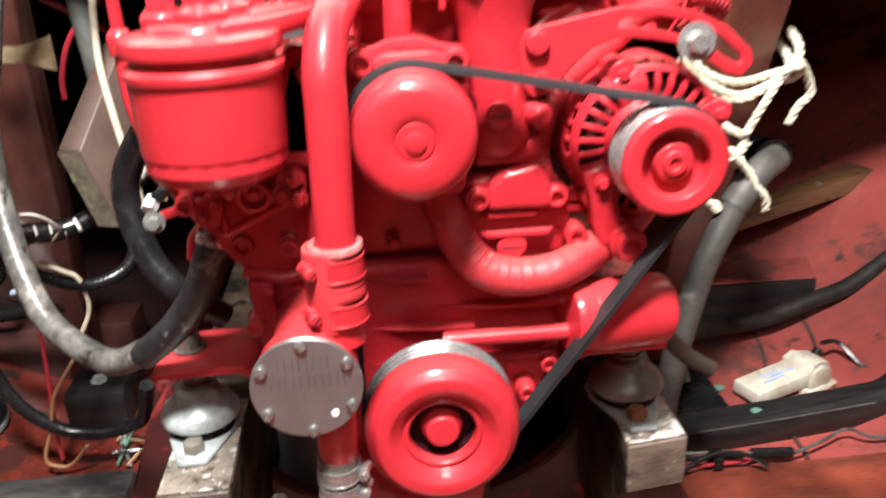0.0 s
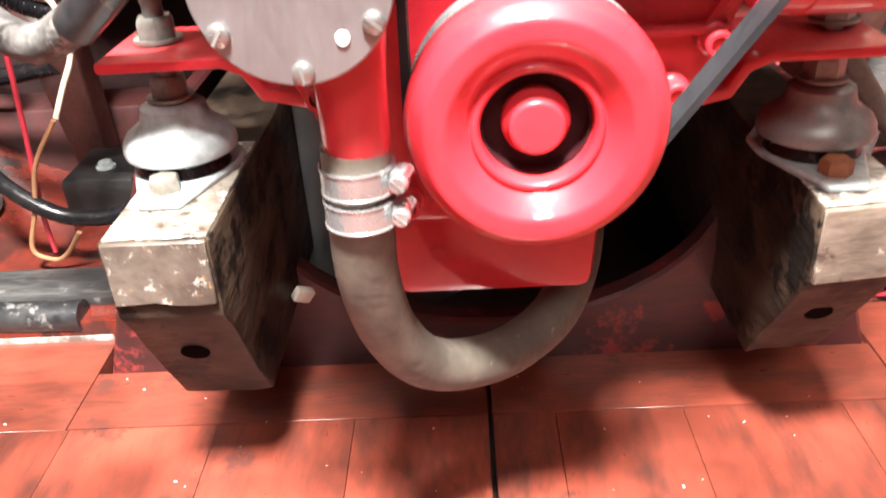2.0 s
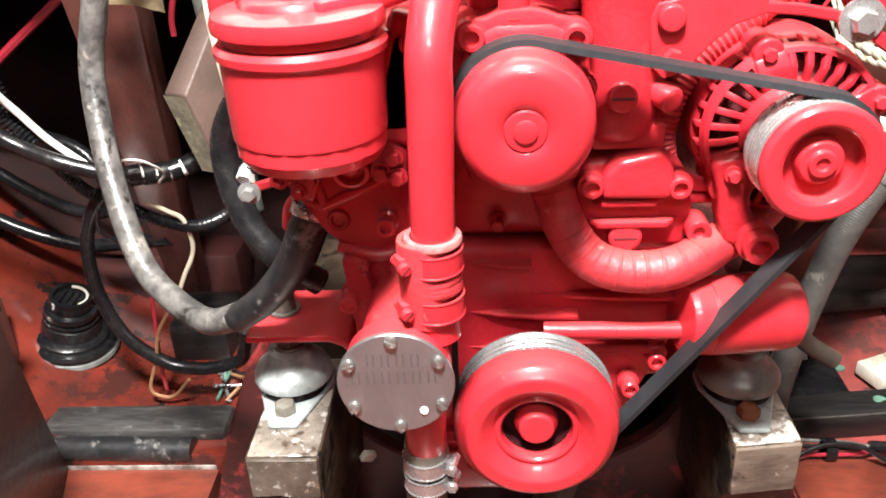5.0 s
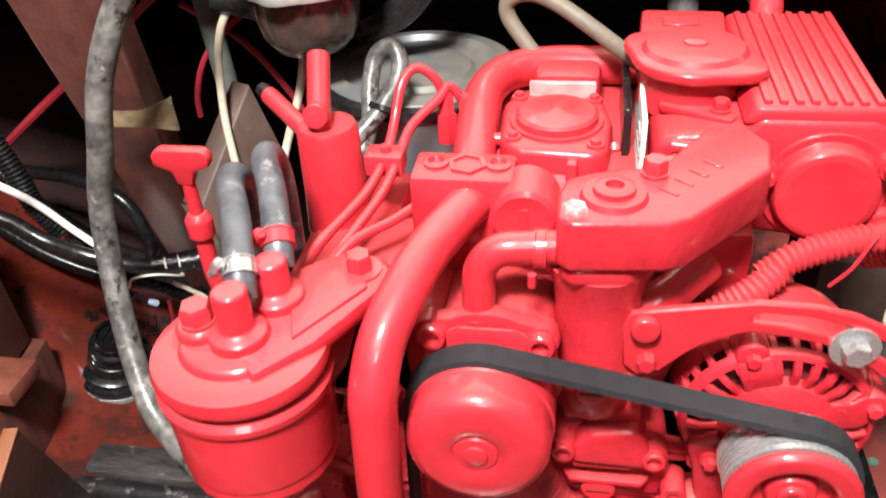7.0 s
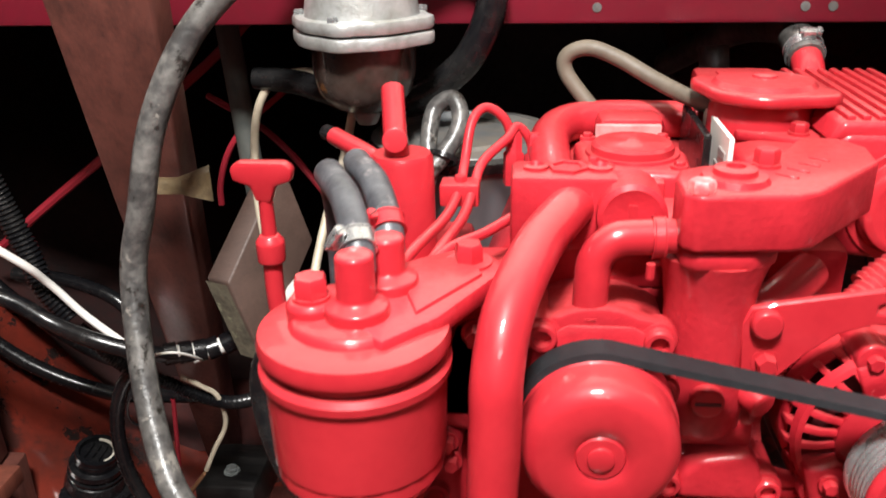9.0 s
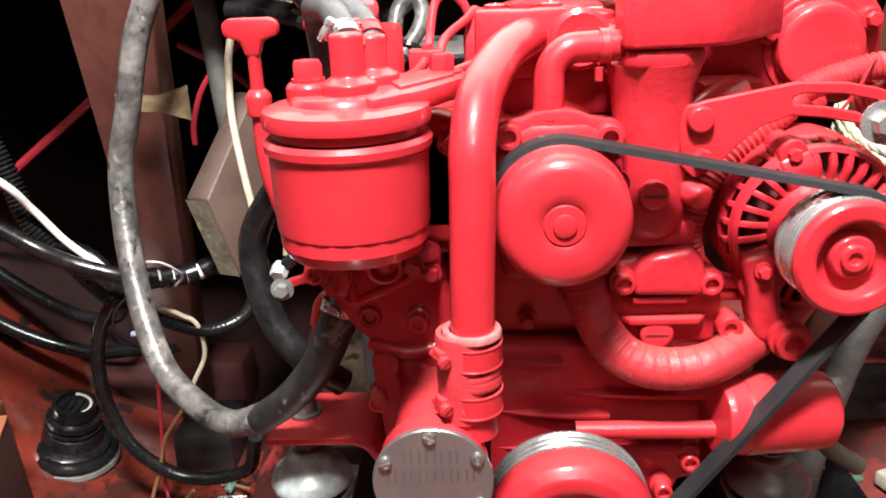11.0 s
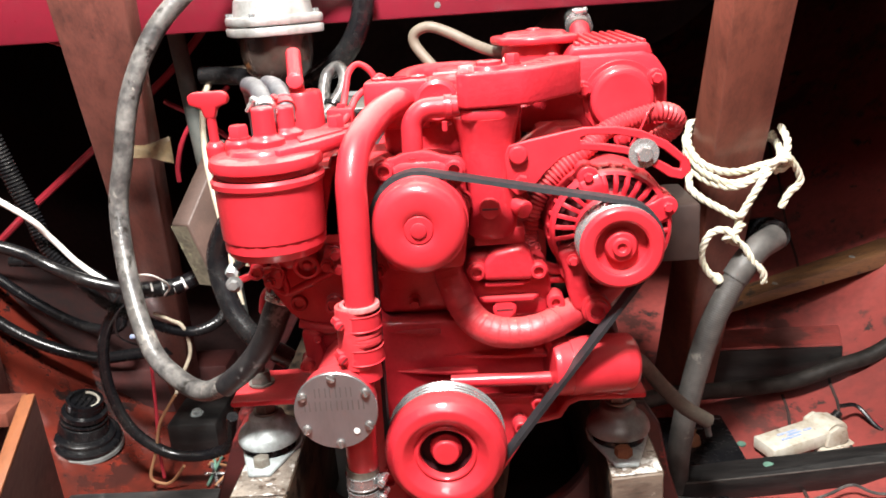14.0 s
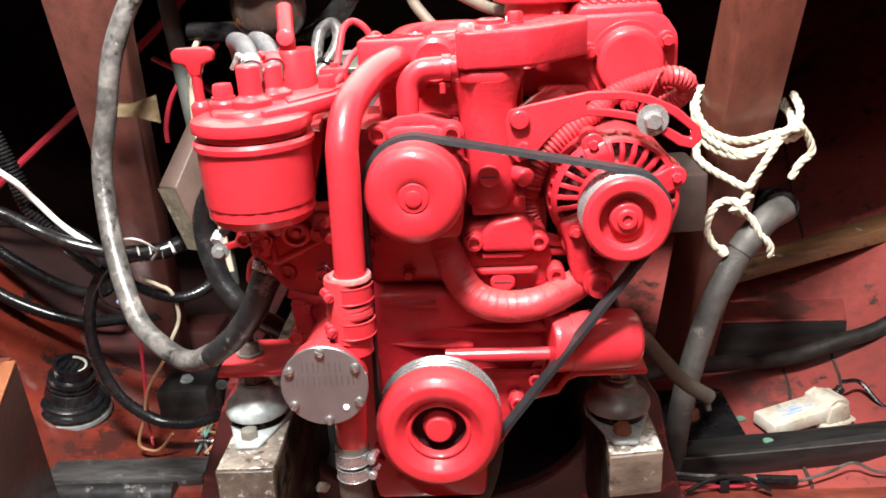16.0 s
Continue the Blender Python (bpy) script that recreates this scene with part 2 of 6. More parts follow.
TAPE = mat("yellowed_masking_tape", (0.20, 0.145, 0.075), 0.6, dark=(0.09, 0.062, 0.036), big=60, fine=150, amount=0.95, bump=0.8)
LABEL = mat("white_paper_label", (0.78, 0.74, 0.70), 0.6, big=30, amount=0.3)
LABEL_INK = mat("grey_label_ink", (0.25, 0.23, 0.22), 0.7)
BLACK_HOLE = mat("hole_shade", (0.006, 0.004, 0.004), 0.9, spec=0.0)
FLAKY = mat("flaking_pale_paint", (0.21, 0.18, 0.15), 0.42, dark=(0.07, 0.05, 0.038), big=30, fine=140, amount=1.0, bump=0.9, speck=(0.46, 0.44, 0.41), speck_at=0.56, speck_scale=55, speck2=(0.05, 0.032, 0.022), speck2_at=0.58, speck2_scale=80, blotch=0.4, blotch_scale=18)
ROTOR = mat("dark_red_brown_windings", (0.10, 0.012, 0.016), 0.5, big=30, amount=0.8)
RIBBED = mat("grey_ribbed_hose", (0.066, 0.061, 0.056), 0.55, dark=(0.024, 0.022, 0.021), big=18, fine=90, amount=0.9, bump=0.4, speck=(0.13, 0.12, 0.105), speck_at=0.64, speck_scale=30, blotch=0.45, blotch_scale=16)
# Pale paint of unseen surfaces, there to bounce lamp light onto the engine.
PALE_BOUNCE = mat("pale_bounce_paint", (0.72, 0.68, 0.60), 0.5, dark=(0.6, 0.55, 0.47), big=3, amount=0.5)
WOOD_DARK = mat("dark_mahogany_post", (0.112, 0.038, 0.029), 0.42, dark=(0.045, 0.017, 0.014), big=10, fine=60, amount=0.85, bump=0.15, coat=0.12, stretch=(5, 5, 0.6), speck=(0.30, 0.22, 0.19), speck_at=0.80, blotch=0.4)
FRAYED = mat("frayed_pale_hose_edge", (0.42, 0.13, 0.125), 0.7, dark=(0.40, 0.03, 0.04), big=120, amount=1.0, bump=0.6)
WORN_FRONT = mat("flaking_timber_front", (0.050, 0.038, 0.030), 0.42, dark=(0.11, 0.09, 0.072), big=20, fine=110, amount=0.9, bump=0.9, speck=(0.25, 0.23, 0.205), speck_at=0.60, speck_scale=95, speck2=(0.34, 0.16, 0.03), speck2_at=0.655, speck2_scale=60, blotch=0.4, blotch_scale=15)
SLEEVE = mat("scuffed_black_rubber", (0.011, 0.011, 0.012), 0.38, dark=(0.035, 0.034, 0.033), big=20, fine=120, amount=0.9, bump=0.5, speck=(0.12, 0.115, 0.11), speck_at=0.615, speck_scale=34, speck2=(0.40, 0.03, 0.05), speck2_at=0.73, speck2_scale=24)
SCREW = mat("dull_plated_screw", (0.36, 0.35, 0.34), 0.3, metal=0.85, dark=(0.2, 0.18, 0.17), big=60, amount=0.8)
GREEN = mat("green_verdigris", (0.09, 0.19, 0.14), 0.7, dark=(0.03, 0.05, 0.04), big=60, amount=0.9)


# ---- mesh helpers ----
def frames(pts):
    """Tangent, normal and binormal along a line of points."""
    out, nrm = [], None
    for i, p in enumerate(pts):
        t = (pts[min(i + 1, len(pts) - 1)] - pts[max(i - 1, 0)]).normalized()
        if nrm is None:
            nrm = t.orthogonal().normalized()
        nrm = (nrm - t * nrm.dot(t)).normalized()
        out.append((t, nrm, t.cross(nrm)))
    return out


def smooth_line(pts, res=6):
    p = [Vector(q) for q in pts]
    if len(p) < 3:
        return p if res < 2 else [p[0].lerp(p[1], k / 4) for k in range(5)]
    p = [2 * p[0] - p[1]] + p + [2 * p[-1] - p[-2]]
    out = []
    for i in range(1, len(p) - 2):
        for k in range(res):
            u = k / res
            a, b, c, d = p[i - 1:i + 3]
            out.append(0.5 * (2 * b + (c - a) * u + (2 * a - 5 * b + 4 * c - d) * u * u + (3 * b - a - 3 * c + d) * u ** 3))
    out.append(p[-2])
    return out


def tube(pts, r, n=14, res=6, bm=None, ripple=0.0, pitch=0.004, squash=1.0):
    """A round bar along a smooth line; ripple makes it a corrugated hose."""
    bm = bm or bmesh.new()
    line = smooth_line(pts, res)
    radii = None
    if ripple:
        length = sum((a - b).length for a, b in zip(line, line[1:]))
        steps = max(8, int(length / pitch * 4))
        cum = [0.0]
        for a, b in zip(line, line[1:]):
            cum.append(cum[-1] + (a - b).length)
        fine, j = [], 0
        for k in range(steps + 1):
            s = length * k / steps
            while j < len(cum) - 2 and cum[j + 1] < s:
                j += 1
            fine.append(line[j].lerp(line[j + 1], (s - cum[j]) / max(cum[j + 1] - cum[j], 1e-9)))
        line = fine
        radii = [r - ripple * (0, 0.5, 1, 0.5)[k % 4] for k in range(len(line))]
    rings = []
    for k, (p, (t, u, v)) in enumerate(zip(line, frames(line))):
        rr = radii[k] if radii else (r if isinstance(r, (int, float)) else r[0] + (r[1] - r[0]) * k / (len(line) - 1))
        rings.append([bm.verts.new(p + rr * (math.cos(a) * u + squash * math.sin(a) * v)) for a in (2 * math.pi * i / n for i in range(n))])
    for a, b in zip(rings, rings[1:]):
        for i in range(n):
            bm.faces.new((a[i], a[(i + 1) % n], b[(i + 1) % n], b[i]))
    bm.faces.new(rings[0][::-1])
    bm.faces.new(rings[-1])
    return bm


def fillet(prof, rad, steps=3):
    """Rounds the corners of a turned profile."""
    out = [prof[0]]
    for a, b, c in zip(prof, prof[1:], prof[2:]):
        a, b, c = Vector(a), Vector(b), Vector(c)
        la, lc = (a - b).length, (c - b).length
        if la < 1e-6 or lc < 1e-6:
            continue
        k = min(rad, la * 0.45, lc * 0.45)
        p, q = b + (a - b) / la * k, b + (c - b) / lc * k
        for i in range(steps + 1):
            u = i / steps
            out.append(tuple((1 - u) ** 2 * p + 2 * u * (1 - u) * b + u * u * q))
    out.append(prof[-1])
    return out


def lathe(prof, o, axis=(0, 0, 1), n=40, bm=None, rad=0.0):
    """Turns a profile of (radius, height along the axis) round the axis through o."""
    bm = bm or bmesh.new()
    prof = fillet(prof, rad) if rad else list(prof)
    if prof[0] == prof[-1]:
        prof = prof[:-1]
    ax, o = Vector(axis).normalized(), Vector(o)
    u = ax.orthogonal().normalized()
    v = ax.cross(u)
    rings = []
    for r, h in prof:
        if r < 1e-6:
            rings.append([bm.verts.new(o + ax * h)])
        else:
            rings.append([bm.verts.new(o + ax * h + r * (math.cos(a) * u + math.sin(a) * v)) for a in (2 * math.pi * i / n for i in range(n))])
    for a, b in zip(rings, rings[1:]):
        for i in range(n):
            j = (i + 1) % n
            if len(a) == 1 and len(b) == 1:
                continue
            if len(a) == 1:
                bm.faces.new((a[0], b[j], b[i]))
            elif len(b) == 1:
                bm.faces.new((a[i], a[j], b[0]))
            else:
                bm.faces.new((a[i], a[j], b[j], b[i]))
    if len(rings[0]) > 1 and len(rings[-1]) > 1:
        for i in range(n):
            bm.faces.new((rings[-1][i], rings[-1][(i + 1) % n], rings[0][(i + 1) % n], rings[0][i]))
    else:
        for ring, flip in ((rings[0], True), (rings[-1], False)):
            if len(ring) > 1:
                bm.faces.new(ring[::-1] if flip else ring)
    return bm


def bevel(bm, w, seg=2, angle=25):
    bmesh.ops.recalc_face_normals(bm, faces=bm.faces[:])
    edges = [e for e in bm.edges if len(e.link_faces) == 2 and e.calc_face_angle(0) > radians(angle)]
    if edges and w > 0:
        bmesh.ops.bevel(bm, geom=edges, offset=w, segments=seg, affect="EDGES", profile=0.5, clamp_overlap=True)
    return bm


def prism(poly, axis, lo, hi, w=0.0, seg=2):
    """A plate of the outline poly (in the other two axes, in order), from lo to hi along the axis, with rounded edges."""
    bm = bmesh.new()

    def at(p, h):
        return {"x": (h, p[0], p[1]), "y": (p[0], h, p[1]), "z": (p[0], p[1], h)}[axis]
    a = [bm.verts.new(at(p, lo)) for p in poly]
    b = [bm.verts.new(at(p, hi)) for p in poly]
    bm.faces.new(a[::-1])
    bm.faces.new(b)
    for i in range(len(poly)):
        j = (i + 1) % len(poly)
        bm.faces.new((a[i], a[j], b[j], b[i]))
    return bevel(bm, w, seg)


def box(x0, x1, y0, y1, z0, z1, w=0.0, seg=2):
    return prism([(x0, y0), (x1, y0), (x1, y1), (x0, y1)], "z", z0, z1, w, seg)


def add(bm, other, m=None):
    """Joins other (moved by m) into bm."""
    new_verts = [bm.verts.new(m @ v.co if m else v.co) for v in other.verts]
    other.verts.index_update()
    for f in other.faces:
        bm.faces.new([new_verts[v.index] for v in f.verts])
    other.free()
    return bm


def moved(bm, m):
    bmesh.ops.transform(bm, matrix=m, verts=bm.verts[:])
    return bm


def arc(cx, cy, r, a0, a1, n=10):
    return [(cx + r * math.cos(radians(a0 + (a1 - a0) * i / n)), cy + r * math.sin(radians(a0 + (a1 - a0) * i / n))) for i in range(n + 1)]


def mesh_of(name, bm, material, sharp=38):
    bmesh.ops.recalc_face_normals(bm, faces=bm.faces[:])
    me = bpy.data.meshes.new(name)
    bm.to_mesh(me)
    bm.free()
    me.materials.append(material)
    me.polygons.foreach_set("use_smooth", [True] * len(me.polygons))
    me.set_sharp_from_angle(angle=radians(sharp))
    return me


def part(name, bm, material, parent, label="", sharp=38):
    ob = new(name, mesh_of(name, bm, material, sharp))
    ob.parent = parent
    if parent.type == "EMPTY":
        ob.matrix_parent_inverse = Matrix.Translation(-parent.location)
    return tagged(ob, label)


def thing(name, label, category, at, group="", kind=""):
    ob = new(name)
    ob.location, ob.empty_display_size = at, 0.05
    return tagged(ob, label, category, group, kind)


def solid(name, bm, material, label, category, group="", kind="", sharp=38):
    return tagged(new(name, mesh_of(name, bm, material, sharp)), label, category, group, kind)


def hexbolt(o, axis, af=0.012, h=0.007, washer=0.0, bm=None, wh=0.002):
    """A hexagon bolt head with its washer; o lies on the seat."""
    bm = bm or bmesh.new()
    r = af / math.sqrt(3)
    if washer:
        lathe([(0, 0), (washer, 0), (washer, wh), (0, wh)], o, axis, 20, bm)
    base = wh if washer else 0
    lathe([(r, base), (r, base + h * 0.8), (r * 0.86, base + h), (0, base + h)], o, axis, 6, bm)
    return bm


def flangebolt(o, axis, af=0.012, h=0.008, bm=None):
    bm = hexbolt(o, axis, af, h, af * 0.78, bm, 0.0025)
    return bm


def cupbolt(o, axis, r, h, sink=0.004):
    """A round socket-headed bolt on a raised boss; o lies on the seat."""
    bm = lathe([(0, -0.006), (r * 1.22, -0.006), (r * 1.22, h * 0.45), (r, h * 0.5), (r, h - 0.001), (r - 0.0008, h), (r * 0.62, h), (r * 0.56, h - sink), (0, h - sink)], o, axis, 22)
    return bm


def hose_clip(name, o, axis, r, parent, w=0.010, side=(1, 0, 0), m=None):
    """A worm-drive clip: band with rolled edges, screw housing and slotted screw that points towards the cabin."""
    m = m or STEEL
    ax = Vector(axis).normalized()
    lip = 0.0005
    band = lathe([(r - 0.0006, -w / 2), (r + 0.0007 + lip, -w / 2), (r + 0.0007 + lip, -w / 2 + 0.0006), (r + 0.0007, -w / 2 + 0.0012), (r + 0.0007, w / 2 - 0.0012), (r + 0.0007 + lip, w / 2 - 0.0006), (r + 0.0007 + lip, w / 2), (r - 0.0006, w / 2)], o, ax, 36)
    c = part(name, band, m, parent)
    s = Vector(side)
    s = (s - ax * s.dot(ax)).normalized()
    t = ax.cross(s).normalized()
    if t.y > 0:
        t = -t
    turn = Matrix((t, ax, s)).transposed().to_4x4()
    k = min(1.0, w / 0.011)
    p = Vector(o) + s * (r + 0.0042 * k)
    put = Matrix.Translation(p) @ turn
    housing = box(-0.0062 * k, 0.0050 * k, -w * 0.40, w * 0.40, -0.0042 * k, 0.0026 * k, 0.0016 * k, 2)
    part("clip_housing", moved(housing, put), m, c)
    screw = lathe([(0, -0.0085), (0.0026, -0.0085), (0.0026, 0.0045), (0.0040, 0.0050), (0.0042, 0.0072), (0.0034, 0.0086), (0, 0.0088)], (0, 0, 0.0004), (1, 0, 0), 16)
    part("clip_screw", moved(screw, put @ Matrix.Scale(k, 4)), m, c)
    part("screw_slot", moved(box(0.0078, 0.0090, -0.0005, 0.0005, -0.0030, 0.0038), put @ Matrix.Scale(k, 4) @ Matrix.Rotation(0.7, 4, "X")), ROTOR if m is RED else GALV_DARK, c)
    return c


# ---- the boat's structure ----
floor = tagged(new("floor", mesh_of("floor", box(-1.3, 1.3, -2.0, 0.252, -0.06, -0.002), DARKBAY)), "dark bilge space below the cabin sole boards", "floor", kind="structure")
bilge = tagged(new("bilge", mesh_of("bilge", box(-0.33, 0.31, 0.262, 1.9, -0.10, -0.06), DARKBAY)), "dark bilge below the engine", "bilge", kind="structure")

def hull_climb(sign, y):
    """How far the hull has risen towards the stern at y."""
    return 0.32 * max(0.0, y - 0.53) ** 1.15 if sign > 0 else 0.30 * max(0.0, y - 0.62) ** 1.3


# side boards of the bilge rise towards the hull
def hull_side(sign, x_in, x_out, y0, y1, z0, rise, turn=0.50):
    bm = bmesh.new()
    nx, ny = 26, 12
    rows = []
    for j in range(ny + 1):
        y = y0 + (y1 - y0) * j / ny
        row = []
        for i in range(nx + 1):
            x = x_in + (x_out - x_in) * i / nx
            z = z0 + rise * max(0.0, x - turn) ** 1.6 + hull_climb(sign, y)
            if sign < 0:
                z += 1.1 * max(0.0, x - 0.5) ** 1.6 * min(1.0, max(0.0, (y - 0.39) / 0.1))
            row.append(bm.verts.new((sign * x, y, z + 0.002 * noise.noise((x * 9, y * 9, sign)))))
        rows.append(row)
    for a, b in zip(rows, rows[1:]):
        for i in range(nx):
            bm.faces.new((a[i], a[i + 1], b[i + 1], b[i]) if sign > 0 else (a[i], b[i], b[i + 1], a[i + 1]))
    ret = bmesh.ops.extrude_face_region(bm, geom=bm.faces[:])
    bmesh.ops.translate(bm, vec=(0, 0, -0.03), verts=[g for g in ret["geom"] if isinstance(g, bmesh.types.BMVert)])
    return bm


tagged(new("hull_starboard", mesh_of("hull_starboard", hull_side(1, 0.312, 1.5, 0.262, 2.0, 0.018, 1.35, 0.58), HULL)), "worn red painted hull planking", "hull", kind="structure")
tagged(new("hull_port", mesh_of("hull_port", hull_side(-1, 0.332, 1.5, 0.308, 0.66, 0.045, 0.9), HULL_WET)), "wet oily red painted hull planking", "hull", kind="structure")
# Same hull past the frame, its shade put into a black base.
tagged(new("hull_aft", mesh_of("hull_aft", hull_side(-1, 0.332, 1.5, 0.662, 2.0, 0.045, 0.9), mat("black_shaded_hull", (0.03, 0.010, 0.009), 0.55, dark=(0.008, 0.006, 0.006), big=7, amount=0.95, bump=0.3))), "hull behind the frame, blackened for shade", "hull", kind="structure")

# Added bulkheads: none is seen, they close the place and keep it dark.
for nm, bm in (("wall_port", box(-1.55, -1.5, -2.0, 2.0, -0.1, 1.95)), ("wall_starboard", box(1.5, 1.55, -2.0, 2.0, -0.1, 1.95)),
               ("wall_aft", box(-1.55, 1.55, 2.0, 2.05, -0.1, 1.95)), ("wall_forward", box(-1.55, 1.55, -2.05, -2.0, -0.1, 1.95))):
    tagged(new(nm, mesh_of(nm, bm, WOOD_RED if nm == "wall_forward" else DARKBAY)), "added dark wooden bulkhead closing the boat", "wall", kind="structure")
# Unseen ceiling, pale so that it returns lamp light.
tagged(new("ceiling", mesh_of("ceiling", box(-1.55, 1.55, -2.05, 0.52, 1.95, 2.0), PALE_BOUNCE)), "unseen pale ceiling that bounces light", "ceiling", kind="structure")
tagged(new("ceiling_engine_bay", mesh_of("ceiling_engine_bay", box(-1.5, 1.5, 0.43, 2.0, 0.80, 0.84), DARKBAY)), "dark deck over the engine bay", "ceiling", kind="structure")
# Unseen wall added as a reflector that gives the engine tops their glare.
tagged(new("wall_reflector", mesh_of("wall_reflector", box(-1.5, 1.5, 0.395, 0.43, 0.80, 1.95), PALE_BOUNCE)), "unseen pale reflecting bulkhead above the engine bay", "wall", kind="structure")

deck_beam = thing("deck_beam", "dark red painted wooden beam over the engine bay", "beam", (0, 0.41, 0.711))
part("beam", box(-1.48, 1.48, 0.386, 0.43, 0.711, 0.80, 0.004), mat("glossy_maroon_paint", (0.125, 0.007, 0.016), 0.35, dark=(0.09, 0.005, 0.01), big=6, amount=0.7, coat=0.2), deck_beam)
for sx in (0.02, 0.19, 0.212):
    part("screw", lathe([(0, 0), (0.004, 0), (0.004, 0.001), (0, 0.001)], (sx, 0.386, 0.725), (0, -1, 0), 12), GALV_DARK, deck_beam)

# ---- engine ----
engine = thing("marine_engine", "red painted small marine diesel engine on rubber mounts", "engine", (0.0, 0.25, 0.19))
Y = (0, -1, 0)
Z = (0, 0, 1)

# block, gear case and sump
part("engine_block", prism([(-0.075, 0.245), (0.070, 0.245), (0.100, 0.30), (0.118, 0.345), (0.125, 0.44), (0.10, 0.50), (0.10, 0.597), (-0.045, 0.597), (-0.075, 0.52), (-0.125, 0.47), (-0.118, 0.345), (-0.095, 0.30)], "y", 0.105, 0.46, 0.008), RED_CAST, engine)
gear_case = part("gear_case", prism([(-0.062, 0.250), (0.060, 0.250), (0.086, 0.290), (0.106, 0.330), (0.120, 0.362), (0.135, 0.40), (0.135, 0.432), (0.06, 0.436), (-0.04, 0.436), (-0.060, 0.470), (-0.072, 0.506), (-0.152, 0.514), (-0.164, 0.494), (-0.150, 0.474), (-0.135, 0.450), (-0.125, 0.441), (-0.124, 0.40), (-0.112, 0.345), (-0.09, 0.30)], "y", 0.078, 0.108, 0.006), RED_CAST, engine)
for x0, x1, z0, h in ((-0.040, 0.112, 0.352, 0.0026), (-0.036, 0.046, 0.383, 0.0030), (0.010, 0.116, 0.398, 0.0034), (-0.040, 0.012, 0.426, 0.0018), (0.030, 0.100, 0.424, 0.0016)):
    m = (x0 * 0.35 + x1 * 0.65)
    spear = bmesh.new()
    ring = [[spear.verts.new((x, y, z0 + dz)) for y, dz in ((0.080, -hh * 1.6), (0.080 - d, -hh * 0.5), (0.080 - d, hh * 0.4), (0.080, hh))] for x, d, hh in ((x0, 0.0015, h * 0.25), (x0 * 0.7 + x1 * 0.3, 0.008, h * 0.8), (m, 0.012, h), (x1, 0.013, h * 1.1))]
    for p, q in zip(ring, ring[1:]):
        for i in range(4):
            spear.faces.new((p[i], p[(i + 1) % 4], q[(i + 1) % 4], q[i]))
    spear.faces.new(ring[0][::-1])
    spear.faces.new(ring[-1])
    part("rib", bevel(spear, 0.0007, 2), RED_CAST, gear_case)
for bx, bz in ((0.104, 0.347), (0.086, 0.322), (-0.089, 0.462), (-0.055, 0.44), (-0.09, 0.33), (-0.158, 0.500), (-0.078, 0.404), (-0.05, 0.268)):
    part("socket_bolt", cupbolt((bx, 0.080, bz), Y, 0.0068, 0.020), RED, gear_case)
part("sump", prism([(-0.062, 0.196), (0.053, 0.196), (0.058, 0.26), (-0.068, 0.26)], "y", 0.088, 0.42, 0.008), RED, engine)
part("sump_plug", lathe([(0, 0), (0.004, 0), (0.004, 0.002), (0, 0.002)], (-0.037, 0.089, 0.225), Y, 12), RED, engine)

# crankshaft pulley with its grooved ring
CX, CZ = 0.0125, 0.331
crank = part("crank_pulley", lathe([(0.0245, 0.0), (0.0245, 0.0065), (0.0262, 0.0088), (0.0282, 0.0088), (0.0295, 0.0070), (0.0330, 0.0105), (0.040, 0.0165), (0.049, 0.0165), (0.0555, 0.010), (0.058, 0.002), (0.058, -0.008), (0.0565, -0.0115), (0.0235, -0.0115)], (CX, 0.012, CZ), Y, 72, rad=0.0018), RED, engine)
# Pulley red taken near black, so the recess's shade sits in its colour.
part("recess", lathe([(0, -0.010), (0.0245, -0.010), (0.0245, -0.0005), (0.0235, -0.0005), (0.0235, -0.009), (0, -0.009)], (CX, 0.012, CZ), Y, 40), mat("shaded_pulley_recess", (0.03, 0.004, 0.006), 0.6, big=40, spec=0.2), crank)
part("hub_bolt", lathe([(0, -0.009), (0.0155, -0.009), (0.0155, -0.002), (0.0125, 0.002), (0.0125, 0.006), (0.011, 0.0072), (0, 0.0072)], (CX, 0.012, CZ), Y, 32, rad=0.0012), RED, crank)
prof = [(0.02, 0)]
for k in range(3):
    prof += [(0.0562, -0.0003 - k * 0.0056), (0.0562, -0.0022 - k * 0.0056), (0.0545, -0.0036 - k * 0.0056), (0.0562, -0.0052 - k * 0.0056)]
prof += [(0.0572, -0.0172), (0.0572, -0.0188), (0.02, -0.0188)]
part("belt_groove", lathe(prof, (CX, 0.0235, CZ), Y, 72), STEEL, crank, "bare steel ribbed belt groove")

# water pump pulley
WX, WZ = 0.004, 0.5525
part("water_pump_pulley", lathe([(0, 0.0016), (0.0054, 0.0016), (0.0068, 0.0010), (0.0070, -0.0002), (0.0118, -0.0005), (0.0128, -0.0018), (0.0142, -0.0006), (0.020, -0.0002), (0.0315, 0.0005), (0.0375, -0.0025), (0.0405, -0.008), (0.0412, -0.014), (0.0412, -0.0245), (0.0425, -0.026), (0.0425, -0.044), (0.02, -0.044)], (WX, -0.005, WZ), Y, 64), RED, engine)
part("pump_flange", prism(arc(-0.026, 0.594, 0.011, 250, 110, 8) + arc(0.004, 0.566, 0.0445, 118, 62, 8) + arc(0.036, 0.592, 0.011, 70, -70, 8), "y", 0.047, 0.058, 0.0022, 2), RED_CAST, engine)
part("pump_body", prism([(-0.03, 0.50), (0.04, 0.50), (0.048, 0.555), (0.043, 0.592), (0.022, 0.602), (-0.012, 0.602), (-0.032, 0.592), (-0.036, 0.54)], "y", 0.044, 0.11, 0.006), RED_CAST, engine)
